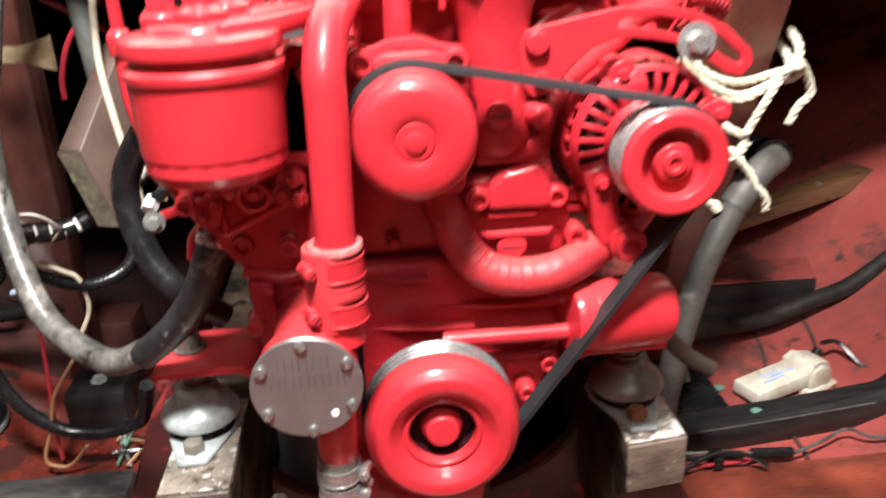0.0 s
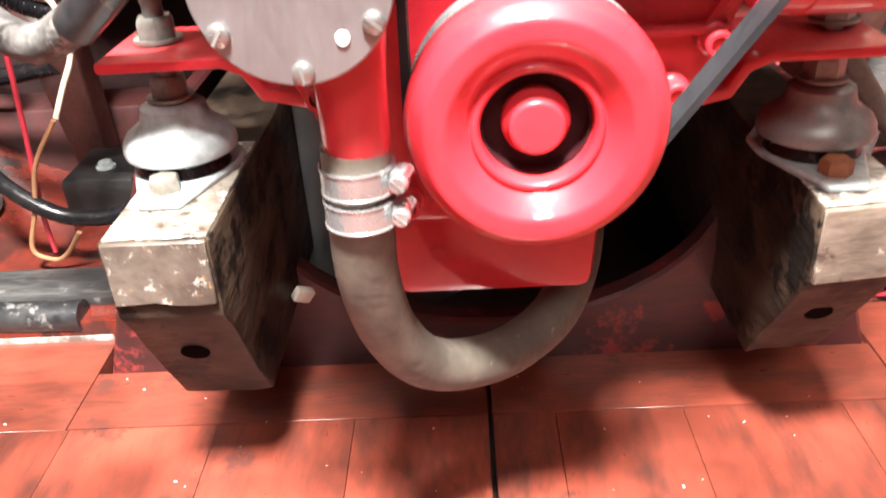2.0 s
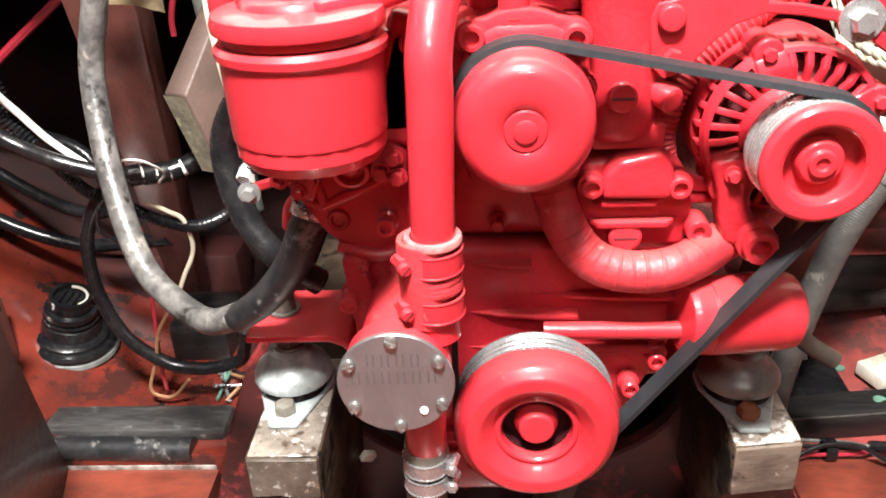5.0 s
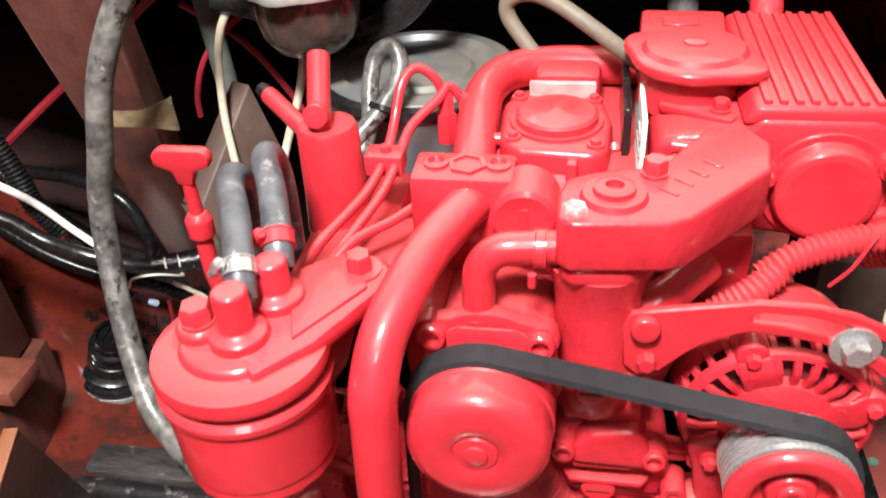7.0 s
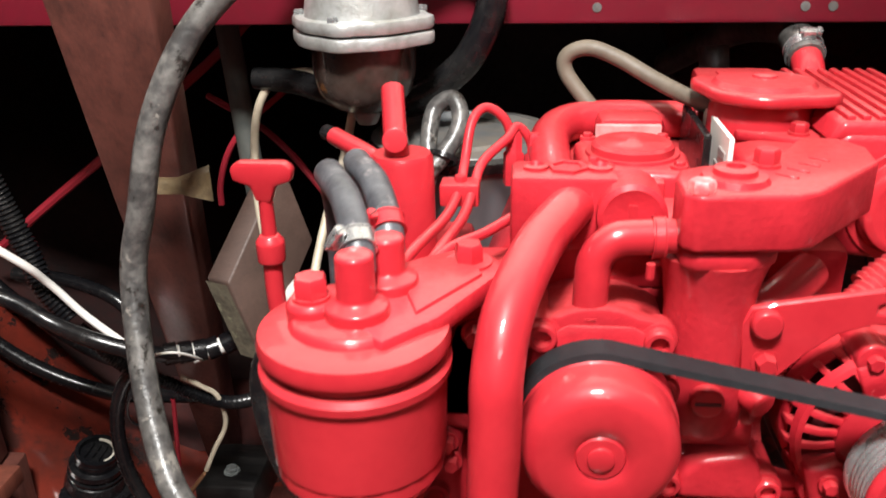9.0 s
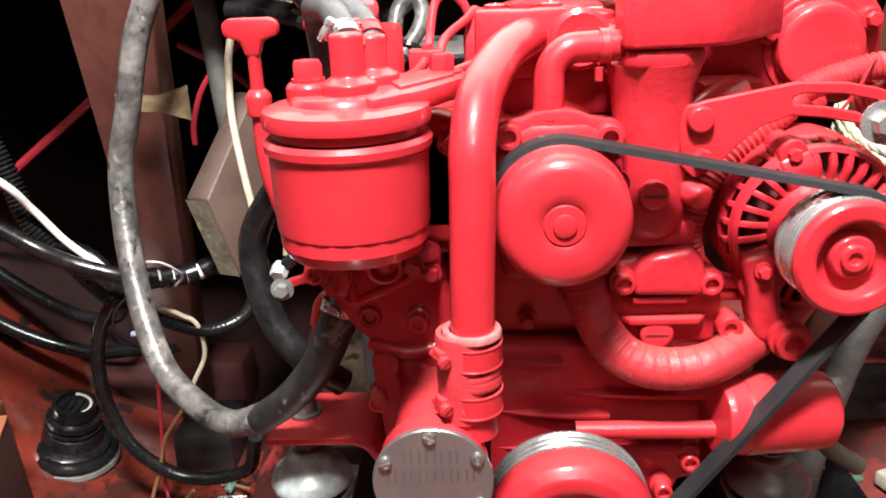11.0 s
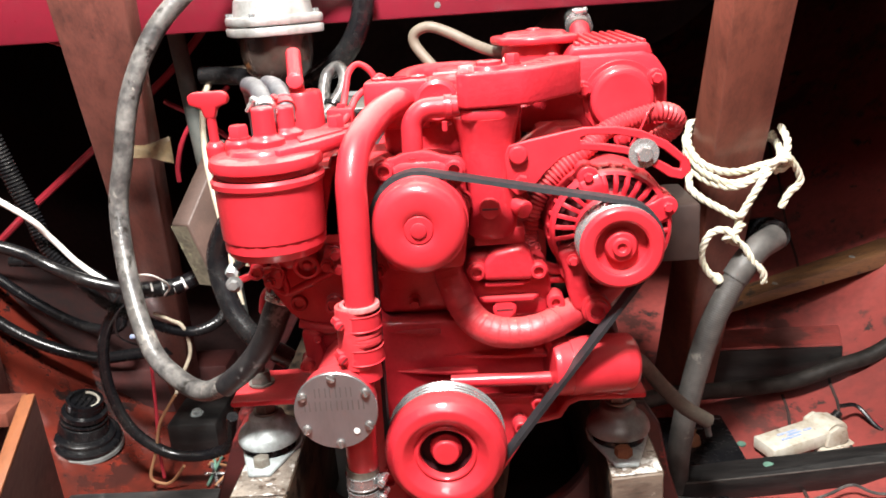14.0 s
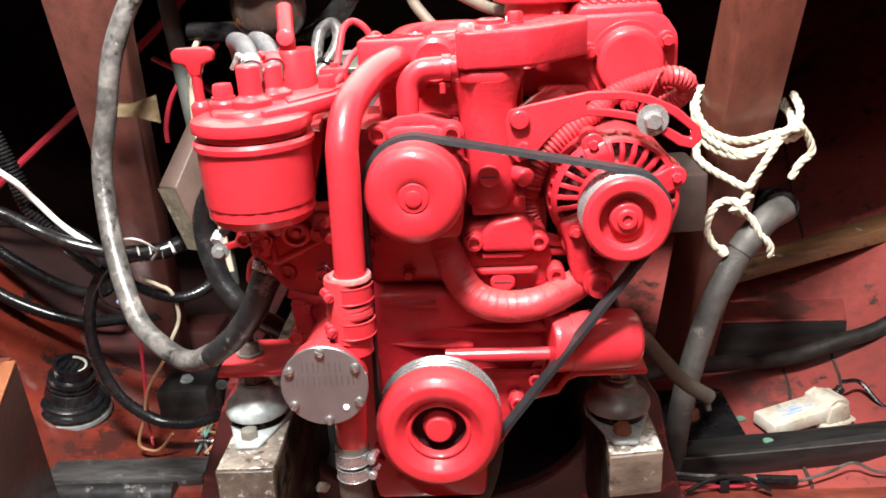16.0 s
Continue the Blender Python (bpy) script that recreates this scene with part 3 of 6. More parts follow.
for bx, bz in ((-0.026, 0.595), (0.036, 0.593), (0.04, 0.562)):
    part("pump_bolt", cupbolt((bx, 0.052, bz), Y, 0.0082, 0.012, 0.005), RED, engine)

# alternator
AX, AZ = 0.1775, 0.5225
alt = part("alternator", lathe([(0, -0.07), (0.045, -0.07), (0.057, -0.062), (0.0595, -0.05), (0.0595, -0.012), (0.056, -0.006), (0.052, -0.012), (0.05, -0.03), (0, -0.03)], (AX, 0.075, AZ), Y, 56, rad=0.002), RED_CAST, engine)
part("rotor", lathe([(0, -0.028), (0.048, -0.028), (0.044, -0.002), (0.02, 0.006), (0, 0.006)], (AX, 0.075, AZ), Y, 40), ROTOR, alt)
part("fan_cage", lathe([(0.027, 0.017), (0.034, 0.012), (0.035, 0.004), (0.030, 0.004), (0.012, 0.010), (0.012, 0.020), (0.027, 0.017)], (AX, 0.075, AZ), Y, 40), RED_CAST, alt, "cast end bracket with cooling slots")
part("slot_ring", lathe([(0.0522, 0.0092), (0.0552, 0.0078), (0.0572, 0.0032), (0.0550, 0.0025), (0.0522, 0.0060), (0.0522, 0.0092)], (AX, 0.075, AZ), Y, 48), RED_CAST, alt)
RIB = [(0.030, -0.0105), (0.0440, -0.0120), (0.0530, -0.0085), (0.0585, 0.002), (0.0590, 0.018), (0.0540, 0.018), (0.0530, 0.004), (0.0490, -0.004), (0.0430, -0.0070), (0.030, -0.0055)]
fin = mesh_of("cooling_fin", prism(RIB, "z", -0.0021, 0.0021, 0.0009, 2), RED_CAST)
for k in range(28):
    f = new("cooling_fin", fin)
    f.parent, f.matrix_local = alt, Matrix.Translation((AX, 0.075, AZ)) @ Matrix.Rotation(2 * math.pi * (k + 0.3) / 28, 4, "Y") @ Matrix.Rotation(radians(9), 4, "X")
ear = mesh_of("bracket_ear", prism([(r * 1.015, y - 0.001) for r, y in RIB], "z", -0.0105, 0.0105, 0.0022, 3), RED_CAST)
for a in (20, 112, 225):
    f = new("bracket_ear", ear)
    f.parent, f.matrix_local = alt, Matrix.Translation((AX, 0.075, AZ)) @ Matrix.Rotation(radians(-a), 4, "Y")
for a in (20, 112, 225):
    bx, bz = AX + 0.055 * math.cos(radians(a)), AZ + 0.055 * math.sin(radians(a))
    bm = lathe([(0, 0.02), (0.0095, 0.02), (0.0095, -0.02), (0, -0.02)], (bx, 0.086, bz), Y, 16, rad=0.0015)
    part("through_bolt", hexbolt((bx, 0.066, bz), Y, 0.008, 0.005, 0, bm), RED_CAST, alt)
pul = part("alternator_pulley", lathe([(0.0235, 0.004), (0.0255, 0.0055), (0.034, 0.006), (0.0368, 0.003), (0.0368, 0.0), (0.0235, -0.006)], (AX, 0.012, AZ), Y, 56, rad=0.001), RED, alt)
part("pulley_web", lathe([(0, -0.012), (0.0275, -0.012), (0.0242, 0.0035), (0.0235, 0.0045), (0.023, -0.006), (0.0150, -0.0075), (0.0140, -0.002), (0.0125, 0.0005), (0.0085, 0.0005), (0.0080, 0.0035), (0.0040, 0.0035), (0.0038, 0.0015), (0, 0.0015)], (AX, 0.012, AZ), Y, 40, rad=0.0007), RED, pul)
prof = [(0.030, 0.0)]
for k in range(5):
    prof += [(0.0362, -0.0002 - k * 0.0042), (0.0362, -0.001 - k * 0.0042), (0.0335, -0.0024 - k * 0.0042), (0.0362, -0.0038 - k * 0.0042)]
prof += [(0.0375, -0.0225), (0.0375, -0.025), (0.030, -0.025)]
part("belt_groove", lathe(prof, (AX, 0.0145, AZ), Y, 56), STEEL, pul, "bare steel ribbed belt groove")
part("mounting_lug", prism([(0.126, 0.506), (0.1325, 0.4855), (0.135, 0.466), (0.140, 0.4475), (0.156, 0.441), (0.170, 0.447), (0.1685, 0.459), (0.156, 0.4685), (0.1545, 0.483), (0.160, 0.491), (0.162, 0.500), (0.145, 0.512)], "y", 0.056, 0.080, 0.0045, 3), RED_CAST, alt)
part("lug_bolt", flangebolt((0.1405, 0.056, 0.4985), Y, 0.0075, 0.005), RED, alt)
part("pivot_bolt", cupbolt((0.1605, 0.056, 0.4505), Y, 0.0112, 0.016, 0.006), RED, alt)

# adjusting strap with its long slot
slot_in = [(0.150, 0.6065), (0.170, 0.605), (0.190, 0.601), (0.212, 0.5915), (0.232, 0.579), (0.2385, 0.5775), (0.238, 0.584), (0.222, 0.597), (0.200, 0.608), (0.180, 0.6125), (0.156, 0.6135), (0.150, 0.6115)]
strap_out = [(0.083, 0.570), (0.092, 0.562), (0.104, 0.5665), (0.118, 0.582), (0.132, 0.594), (0.150, 0.600), (0.170, 0.598), (0.190, 0.594), (0.210, 0.584), (0.228, 0.571), (0.240, 0.568), (0.248, 0.576), (0.246, 0.586), (0.226, 0.604), (0.203, 0.615), (0.182, 0.6195), (0.152, 0.6205), (0.120, 0.615), (0.098, 0.611), (0.085, 0.608), (0.081, 0.598)]
strap = bmesh.new()
so = [[strap.verts.new((x, y, z)) for x, z in strap_out] for y in (0.058, 0.063)]
si = [[strap.verts.new((x, y, z)) for x, z in slot_in] for y in (0.058, 0.063)]
for loop, flip in ((so, 1), (si, -1)):
    n = len(loop[0])
    for i in range(n):
        j = (i + 1) % n
        strap.faces.new((loop[0][i], loop[0][j], loop[1][j], loop[1][i])[::flip])
for k in (0, 1):
    edges = [strap.edges.get((l[k][i], l[k][(i + 1) % len(l[k])])) for l in (so, si) for i in range(len(l[k]))]
    bmesh.ops.triangle_fill(strap, use_beauty=True, edges=edges)
strap_part = part("adjusting_strap", bevel(strap, 0.001, 1), RED, engine)
part("strap_bolt", lathe([(0, 0), (0.0085, 0), (0.0085, 0.004), (0.0075, 0.006), (0, 0.006)], (0.0935, 0.058, 0.600), Y, 24, rad=0.001), RED, strap_part)
part("strap_bolt", flangebolt((0.096, 0.060, 0.576), Y, 0.010, 0.007), RED, strap_part)
part("adjusting_bolt", hexbolt((0.205, 0.058, 0.5945), Y, 0.0135, 0.008, 0.0135), STEEL, strap_part, "bright zinc plated bolt and washer")

# drive belt round the three pulleys
def hull2(points):
    points = sorted(points)
    def half(ps):
        out = []
        for p in ps:
            while len(out) > 1 and (out[-1][0] - out[-2][0]) * (p[1] - out[-2][1]) - (out[-1][1] - out[-2][1]) * (p[0] - out[-2][0]) <= 0:
                out.pop()
            out.append(p)
        return out[:-1]
    return half(points) + half(points[::-1])


def belt_line(extra):
    pts = []
    for cx, cz, r in ((CX, CZ, 0.0545), (WX, WZ, 0.0418), (AX, AZ, 0.0355)):
        pts += [(cx + (r + extra) * math.cos(a), cz + (r + extra) * math.sin(a)) for a in (2 * math.pi * i / 90 for i in range(90))]
    return hull2(pts)


belt = bmesh.new()
outer, inner = belt_line(0.004), belt_line(0.0)
n = len(outer)
inner = []
for i in range(n):
    a, b = Vector(outer[i - 1]), Vector(outer[(i + 1) % n])
    d = (b - a).normalized()
    inner.append((outer[i][0] - d.y * 0.004, outer[i][1] + d.x * 0.004))
rows = [[belt.verts.new((x, y, z)) for x, z in line] for line, y in ((outer, 0.0212), (outer, 0.0368), (inner, 0.0375), (inner, 0.0205))]
for a in range(4):
    for i in range(n):
        belt.faces.new((rows[a][i], rows[a][(i + 1) % n], rows[(a + 1) % 4][(i + 1) % n], rows[(a + 1) % 4][i]))
part("drive_belt", belt, BELT, engine, "black rubber drive belt", 50)

# side filter canister with its head
FX, FY = -0.1165, -0.008
canister = part("filter_canister", lathe([(0.0400, 0.5600), (0.0433, 0.5602), (0.0436, 0.5630), (0.0445, 0.603), (0.0465, 0.605), (0.0468, 0.609), (0.0445, 0.6115), (0.038, 0.6115)], (FX, FY, 0), Z, 64), RED, engine)
part("faceted_base", lathe([(0, 0.5425), (0.030, 0.5425), (0.0385, 0.5445), (0.0405, 0.5475), (0.0426, 0.5515), (0.0428, 0.5603), (0, 0.5603)], (FX, FY, 0), Z, 20), RED, canister, "faceted base of the canister", 20)
flt = part("filter_head", lathe([(0.036, 0.611), (0.0415, 0.6125), (0.0415, 0.6165), (0.0462, 0.618), (0.0468, 0.622), (0.0455, 0.6265), (0.040, 0.6285), (0.031, 0.6295), (0.0295, 0.6325), (0.0275, 0.634), (0, 0.634)], (FX, FY, 0), Z, 56), RED, engine)
part("mounting_arm", prism([(-0.150, 0.008), (-0.098, -0.038), (-0.075, -0.012), (-0.045, 0.045), (-0.052, 0.062), (-0.075, 0.070), (-0.092, 0.058)], "z", 0.622, 0.6345, 0.003), RED_CAST, flt)
part("arm_step", prism([(-0.100, 0.030), (-0.086, -0.012), (-0.057, 0.034), (-0.070, 0.060)], "z", 0.632, 0.6366, 0.0018), RED_CAST, flt)
for px, py, ph, pr in ((-0.1135, -0.012, 0.664, 0.0092), (-0.104, 0.020, 0.660, 0.0090)):
    part("hose_union", lathe([(0, 0.628), (0.0155, 0.628), (0.0155, 0.6395), (0.0125, 0.641), (pr, 0.643), (pr, ph), (pr - 0.0015, ph + 0.0015), (0, ph + 0.0015)], (px, py, 0), Z, 28, rad=0.0012), RED, flt)
part("bleed_boss", lathe([(0, 0.630), (0.0125, 0.630), (0.0125, 0.6375), (0.0105, 0.640), (0, 0.640)], (-0.136, -0.008, 0), Z, 24, rad=0.0008), RED, flt)
part("bleed_screw", hexbolt((-0.136, -0.008, 0.640), Z, 0.0150, 0.0095, 0.0092), RED, flt)
part("arm_bolt", hexbolt((-0.0655, 0.050, 0.634), Z, 0.0135, 0.010, 0.0125), RED, flt)

# oil filler block behind it and fuel pump side of the engine
part("pump_mount", prism([(-0.10, 0.53), (-0.03, 0.53), (-0.02, 0.600), (-0.095, 0.600)], "y", 0.055, 0.16, 0.006), RED_CAST, engine)
part("cylinder_head", box(-0.030, 0.10, 0.105, 0.34, 0.595, 0.632, 0.006), RED_CAST, engine)
part("fuel_pump_body", box(-0.135, -0.075, 0.075, 0.26, 0.50, 0.580, 0.008), RED_CAST, engine)

# separator cylinder with its pipes
sepc = part("oil_separator", lathe([(0, 0.57), (0.024, 0.57), (0.0225, 0.592), (0.0215, 0.650), (0.0195, 0.6535), (0, 0.6535)], (-0.121, 0.190, 0), Z, 40), RED, engine)
part("outlet_pipe", tube([(-0.124, 0.186, 0.650), (-0.124, 0.186, 0.660), (-0.126, 0.195, 0.668), (-0.131, 0.222, 0.690)], 0.0082, 14, 4), RED, sepc)
part("outlet_elbow", lathe([(0, -0.009), (0.0085, -0.009), (0.0085, 0.009), (0, 0.009)], (-0.124, 0.183, 0.664), (0.1, -0.95, 0.25), 20, rad=0.001), RED, sepc)
part("bleed_pipe", tube([(-0.133, 0.188, 0.645), (-0.150, 0.205, 0.649), (-0.178, 0.236, 0.652)], 0.0068, 12, 3), RED, sepc)
part("bleed_nut", tube([(-0.176, 0.234, 0.652), (-0.186, 0.244, 0.653)], 0.0062, 8, 1), RUBBER, sepc)

# injector pipes and clamps
for i, dx in enumerate((0.0, 0.016)):
    part("injector_pipe", tube([(-0.115 + dx, 0.070, 0.604), (-0.105 + dx, 0.095, 0.618), (-0.088 + dx * 0.7, 0.15, 0.622), (-0.082 + dx * 0.6, 0.19, 0.628), (-0.080 + dx * 0.8, 0.215, 0.640), (-0.076 + dx * 1.6, 0.235, 0.664 - i * 0.012), (-0.066 + dx * 1.4, 0.245, 0.672 - i * 0.014), (-0.052 + dx * 1.1, 0.245, 0.662 - i * 0.014), (-0.046 + dx, 0.243, 0.64 - i * 0.01)], 0.0036, 10, 5), RED, engine)
part("pipe_clamp", box(-0.095, -0.068, 0.180, 0.200, 0.618, 0.634, 0.002), RED, engine)
part("clamp_bolt", hexbolt((-0.081, 0.190, 0.634), Z, 0.008, 0.004), RED, engine)
for jx, jy in ((-0.046, 0.243), (-0.03, 0.238)):
    part("injector", lathe([(0, 0.615), (0.008, 0.615), (0.008, 0.638), (0.0062, 0.640), (0.0062, 0.652), (0.004, 0.655), (0, 0.655)], (jx, jy, 0), Z, 6), RED_CAST, engine)
part("leak_pipe", tube([(-0.105, 0.055, 0.600), (-0.085, 0.09, 0.6215), (-0.06, 0.115, 0.626), (-0.04, 0.14, 0.63)], 0.0034, 10, 5), RED, engine)

# dipstick
dip = part("dipstick", tube([(-0.199, 0.128, 0.615), (-0.199, 0.127, 0.652)], (0.0050, 0.0045), 10, 2), RED, engine)
part("handle", prism([(-0.204, 0.640), (-0.194, 0.640), (-0.191, 0.650), (-0.180, 0.654), (-0.179, 0.662), (-0.184, 0.666), (-0.214, 0.666), (-0.219, 0.662), (-0.218, 0.654), (-0.207, 0.650)], "y", 0.122, 0.132, 0.0025, 2), RED, dip)
part("tube", tube([(-0.199, 0.128, 0.612), (-0.197, 0.13, 0.55), (-0.175, 0.14, 0.48), (-0.135, 0.15, 0.43)], 0.0062, 12, 4), RED, dip)
part("collar", lathe([(0, 0.598), (0.009, 0.598), (0.0095, 0.612), (0.006, 0.617), (0, 0.617)], (-0.199, 0.128, 0), Z, 20, rad=0.0015), RED, dip)

# junction block with two screws and its large coolant pipe
jb = part("junction_block", prism([(-0.045, 0.622), (0.016, 0.622), (0.016, 0.667), (-0.045, 0.667)], "y", 0.098, 0.132, 0.0035), RED_CAST, engine)
for jx in (-0.031, 0.006):
    part("socket_screw", lathe([(0, 0), (0.0075, 0), (0.0075, 0.0025), (0.005, 0.0035), (0.0035, 0.001), (0, 0.001)], (jx, 0.115, 0.6665), Z, 20), RED, jb)
part("raised_rim", lathe([(0, 0), (0.012, 0), (0.012, 0.0025), (0.009, 0.0025), (0.009, 0.001), (0, 0.001)], (-0.0125, 0.115, 0.6665), Z, 6), RED_CAST, jb)
boss = part("plug_boss", lathe([(0, 0), (0.0195, 0), (0.0195, 0.03), (0.0165, 0.032), (0.013, 0.031), (0, 0.031)], (0.023, 0.118, 0.6475), Y, 32), RED_CAST, engine)
part("plug_slot", box(0.0205, 0.0255, 0.0862, 0.088, 0.640, 0.655), RED, boss)
main_pipe = [(-0.006, 0.112, 0.648), (-0.014, 0.092, 0.648), (-0.029, 0.056, 0.6425), (-0.043, 0.014, 0.626), (-0.048, -0.008, 0.602), (-0.0487, -0.0125, 0.575), (-0.0498, -0.014, 0.53), (-0.0508, -0.015, 0.485)]
part("coolant_pipe", tube(main_pipe, 0.0132, 24, 8), RED, engine)

# elbow from the pump to the thermostat housing
part("bypass_elbow", tube([(-0.0005, 0.058, 0.596), (0.0, 0.058, 0.618), (0.0015, 0.060, 0.634), (0.011, 0.062, 0.644), (0.026, 0.064, 0.6455), (0.045, 0.066, 0.6455)], 0.0096, 20, 6), RED, engine)
for o, ax, r in (((-0.0005, 0.058, 0.601), Z, 0.0105), ((0.034, 0.064, 0.6455), (1, 0, 0), 0.0104)):
    hose_clip("hose_clip", o, ax, r, engine, 0.007, (0, 0.3, -1), RED)
part("hose_nipple", lathe([(0, 0.588), (0.0125, 0.588), (0.0115, 0.599), (0, 0.599)], (-0.0005, 0.058, 0), Z, 24), RED, engine)
part("drip_screw", tube([(0.030, 0.055, 0.634), (0.030, 0.055, 0.626)], 0.0025, 8, 1), RED, engine)

# thermostat housing
plan = [(0.042, 0.074), (0.0425, 0.050), (0.050, 0.044), (0.098, 0.048), (0.110, 0.054), (0.157, 0.108), (0.161, 0.138), (0.150, 0.158), (0.128, 0.158), (0.112, 0.132), (0.098, 0.108), (0.060, 0.098), (0.046, 0.090)]
stat = part("thermostat_housing", prism(plan, "z", 0.6445, 0.6755, 0.003, 3), RED_CAST, engine)
part("housing_base", prism([(0.044, 0.072), (0.0445, 0.054), (0.052, 0.047), (0.082, 0.050), (0.096, 0.062), (0.100, 0.085), (0.062, 0.094), (0.048, 0.086)], "z", 0.632, 0.6435, 0.003), RED_CAST, stat)
part("column", lathe([(0.020, 0.522), (0.0245, 0.528), (0.0248, 0.545), (0.0245, 0.60), (0.0265, 0.618), (0.031, 0.634), (0, 0.634)], (0.067, 0.078, 0), Z, 36), RED_CAST, stat)
part("column_plug", lathe([(0, 0), (0.0095, 0), (0.0095, 0.006), (0.0080, 0.0072), (0, 0.0072)], (0.066, 0.055, 0.5535), Y, 28, rad=0.001), RED, stat)
part("plug_slot", box(0.0590, 0.0730, 0.0466, 0.0485, 0.5527, 0.5543), ROTOR, stat)
part("column_foot", box(0.050, 0.098, 0.066, 0.100, 0.513, 0.530, 0.003), RED_CAST, stat)
part("column_lug", lathe([(0, -0.012), (0.0085, -0.012), (0.0085, 0.012), (0.006, 0.013), (0, 0.013)], (0.092, 0.066, 0.551), (0.5, -0.8, -0.2), 20, rad=0.001), RED, stat)
part("sender_boss", lathe([(0, 0), (0.0185, 0), (0.0165, 0.0035), (0.0115, 0.004), (0.0110, 0.007), (0.0085, 0.008), (0.0050, 0.008), (0.0045, 0.004), (0, 0.004)], (0.0715, 0.072, 0.675), Z, 32), RED_CAST, stat)
part("housing_bolt", hexbolt((0.0515, 0.0525, 0.6755), Z, 0.012, 0.006, 0), mat("chipped_red_and_steel", (0.62, 0.08, 0.09), 0.4, dark=(0.6, 0.5, 0.48), big=60, amount=0.9), stat)
part("housing_bolt", hexbolt((0.0935, 0.097, 0.6755), Z, 0.012, 0.008, 0.008), RED, stat)
for k in range(4):
    bx, by = 0.100 + 0.0085 * k, 0.079 + 0.0105 * k
    m = Matrix.Translation((bx, by, 0.6758)) @ Matrix.Rotation(radians(51), 4, "Z")
    part("raised_mark", moved(box(-0.0012, 0.0012, -0.006, 0.006, -0.001, 0.0005, 0.0003, 1), m), RED_CAST, stat)
part("stat_outlet", tube([(0.085, 0.08, 0.585), (0.105, 0.085, 0.600), (0.13, 0.11, 0.608)], 0.0115, 16, 4), RED, stat)

# heat exchanger tank
hx = part("heat_exchanger", prism([(0.098, 0.60), (0.232, 0.585), (0.252, 0.605), (0.252, 0.650), (0.240, 0.668), (0.228, 0.675), (0.160, 0.675), (0.152, 0.664), (0.112, 0.662), (0.098, 0.654)], "y", 0.170, 0.345, 0.006, 3), RED_CAST, engine)
part("tank_top", prism([(0.150, 0.668), (0.238, 0.668), (0.233, 0.6815), (0.158, 0.6815)], "y", 0.172, 0.338, 0.004, 3), RED_CAST, hx)
for k in range(8):
    x = 0.1640 + 0.0092 * k
    part("cooling_rib", box(x - 0.0026, x + 0.0026, 0.176, 0.332, 0.680, 0.6845, 0.0014, 2), RED_CAST, hx)
part("filler_plate", prism([(0.090, 0.27), (0.150, 0.262), (0.156, 0.335), (0.094, 0.338)], "z", 0.655, 0.684, 0.004, 2), RED_CAST, hx)
part("embossed_tag", box(0.108, 0.134, 0.300, 0.316, 0.6835, 0.6855, 0.0008, 1), RED_CAST, hx)
part("end_cover", lathe([(0, 0.012), (0.026, 0.012), (0.0305, 0.0105), (0.0322, 0.006), (0.0328, 0.0), (0.0385, 0.0), (0.0385, -0.006), (0, -0.006)], (0.2045, 0.168, 0.628), Y, 56, rad=0.0012), RED, hx)
for bx, bz in ((0.1665, 0.640), (0.238, 0.6475), (0.205, 0.5885), (0.2415, 0.608)):
    bm = lathe([(0, 0.004), (0.0085, 0.004), (0.0085, -0.004), (0, -0.004)], (bx, 0.166, bz), Y, 20, rad=0.001)
    part("cover_bolt", flangebolt((bx, 0.162, bz), Y, 0.0095, 0.006, bm), RED, hx)
part("filler_neck", lathe([(0.036, 0.655), (0.035, 0.676), (0.033, 0.684), (0, 0.684)], (0.125, 0.238, 0), Z, 36), RED, hx)
part("filler_flange", prism([(0.102, 0.205), (0.145, 0.183), (0.156, 0.196), (0.152, 0.255), (0.105, 0.262)], "z", 0.660, 0.6665, 0.0025), RED_CAST, hx)
cap = []
for i in range(60):
    a = 2 * math.pi * i / 60
    r = 0.0405 + 0.0115 * max(0.0, math.cos(2 * (a + 0.62))) ** 3
    cap.append((0.124 + r * math.cos(a), 0.234 + r * math.sin(a)))
capo = part("pressure_cap", prism(cap, "z", 0.683, 0.6915, 0.0032, 3), RED, hx)
part("cap_dome", lathe([(0.0355, 0.6910), (0.032, 0.6945), (0.020, 0.6958), (0.0085, 0.6960), (0.0080, 0.6975), (0.005, 0.6985), (0, 0.6985)], (0.125, 0.238, 0), Z, 40), RED, capo)
part("flange_bolt", hexbolt((0.140, 0.197, 0.6665), Z, 0.010, 0.006, 0.007), RED, hx)
tag = part("data_plate", prism([(0.170, 0.612), (0.258, 0.612), (0.258, 0.671), (0.170, 0.671)], "x", 0.0905, 0.0935, 0.0008, 1), LABEL, hx, "small white printed data plate")
part("plate_backing", box(0.0800, 0.0850, 0.196, 0.284, 0.606, 0.6660, 0.0008, 1), RUBBER, hx, "black backing plate")
for k in range(3):
    part("print_bar", box(0.0892, 0.0904, 0.176, 0.215 - 0.01 * k, 0.630 + 0.012 * k, 0.635 + 0.012 * k), LABEL_INK, tag)
for k in range(2):
    part("brass_union", tube([(0.108 + 0.0, 0.158 - 0.012 * k, 0.661 - 0.004 * k), (0.140, 0.152 - 0.012 * k, 0.661 - 0.004 * k)], 0.0046, 14, 1), RED_CAST, hx)
part("bypass_bellows", tube([(0.106, 0.150, 0.632), (0.106, 0.145, 0.655)], 0.010, 18, 2, ripple=0.0018, pitch=0.005), RED_HOSE, hx)
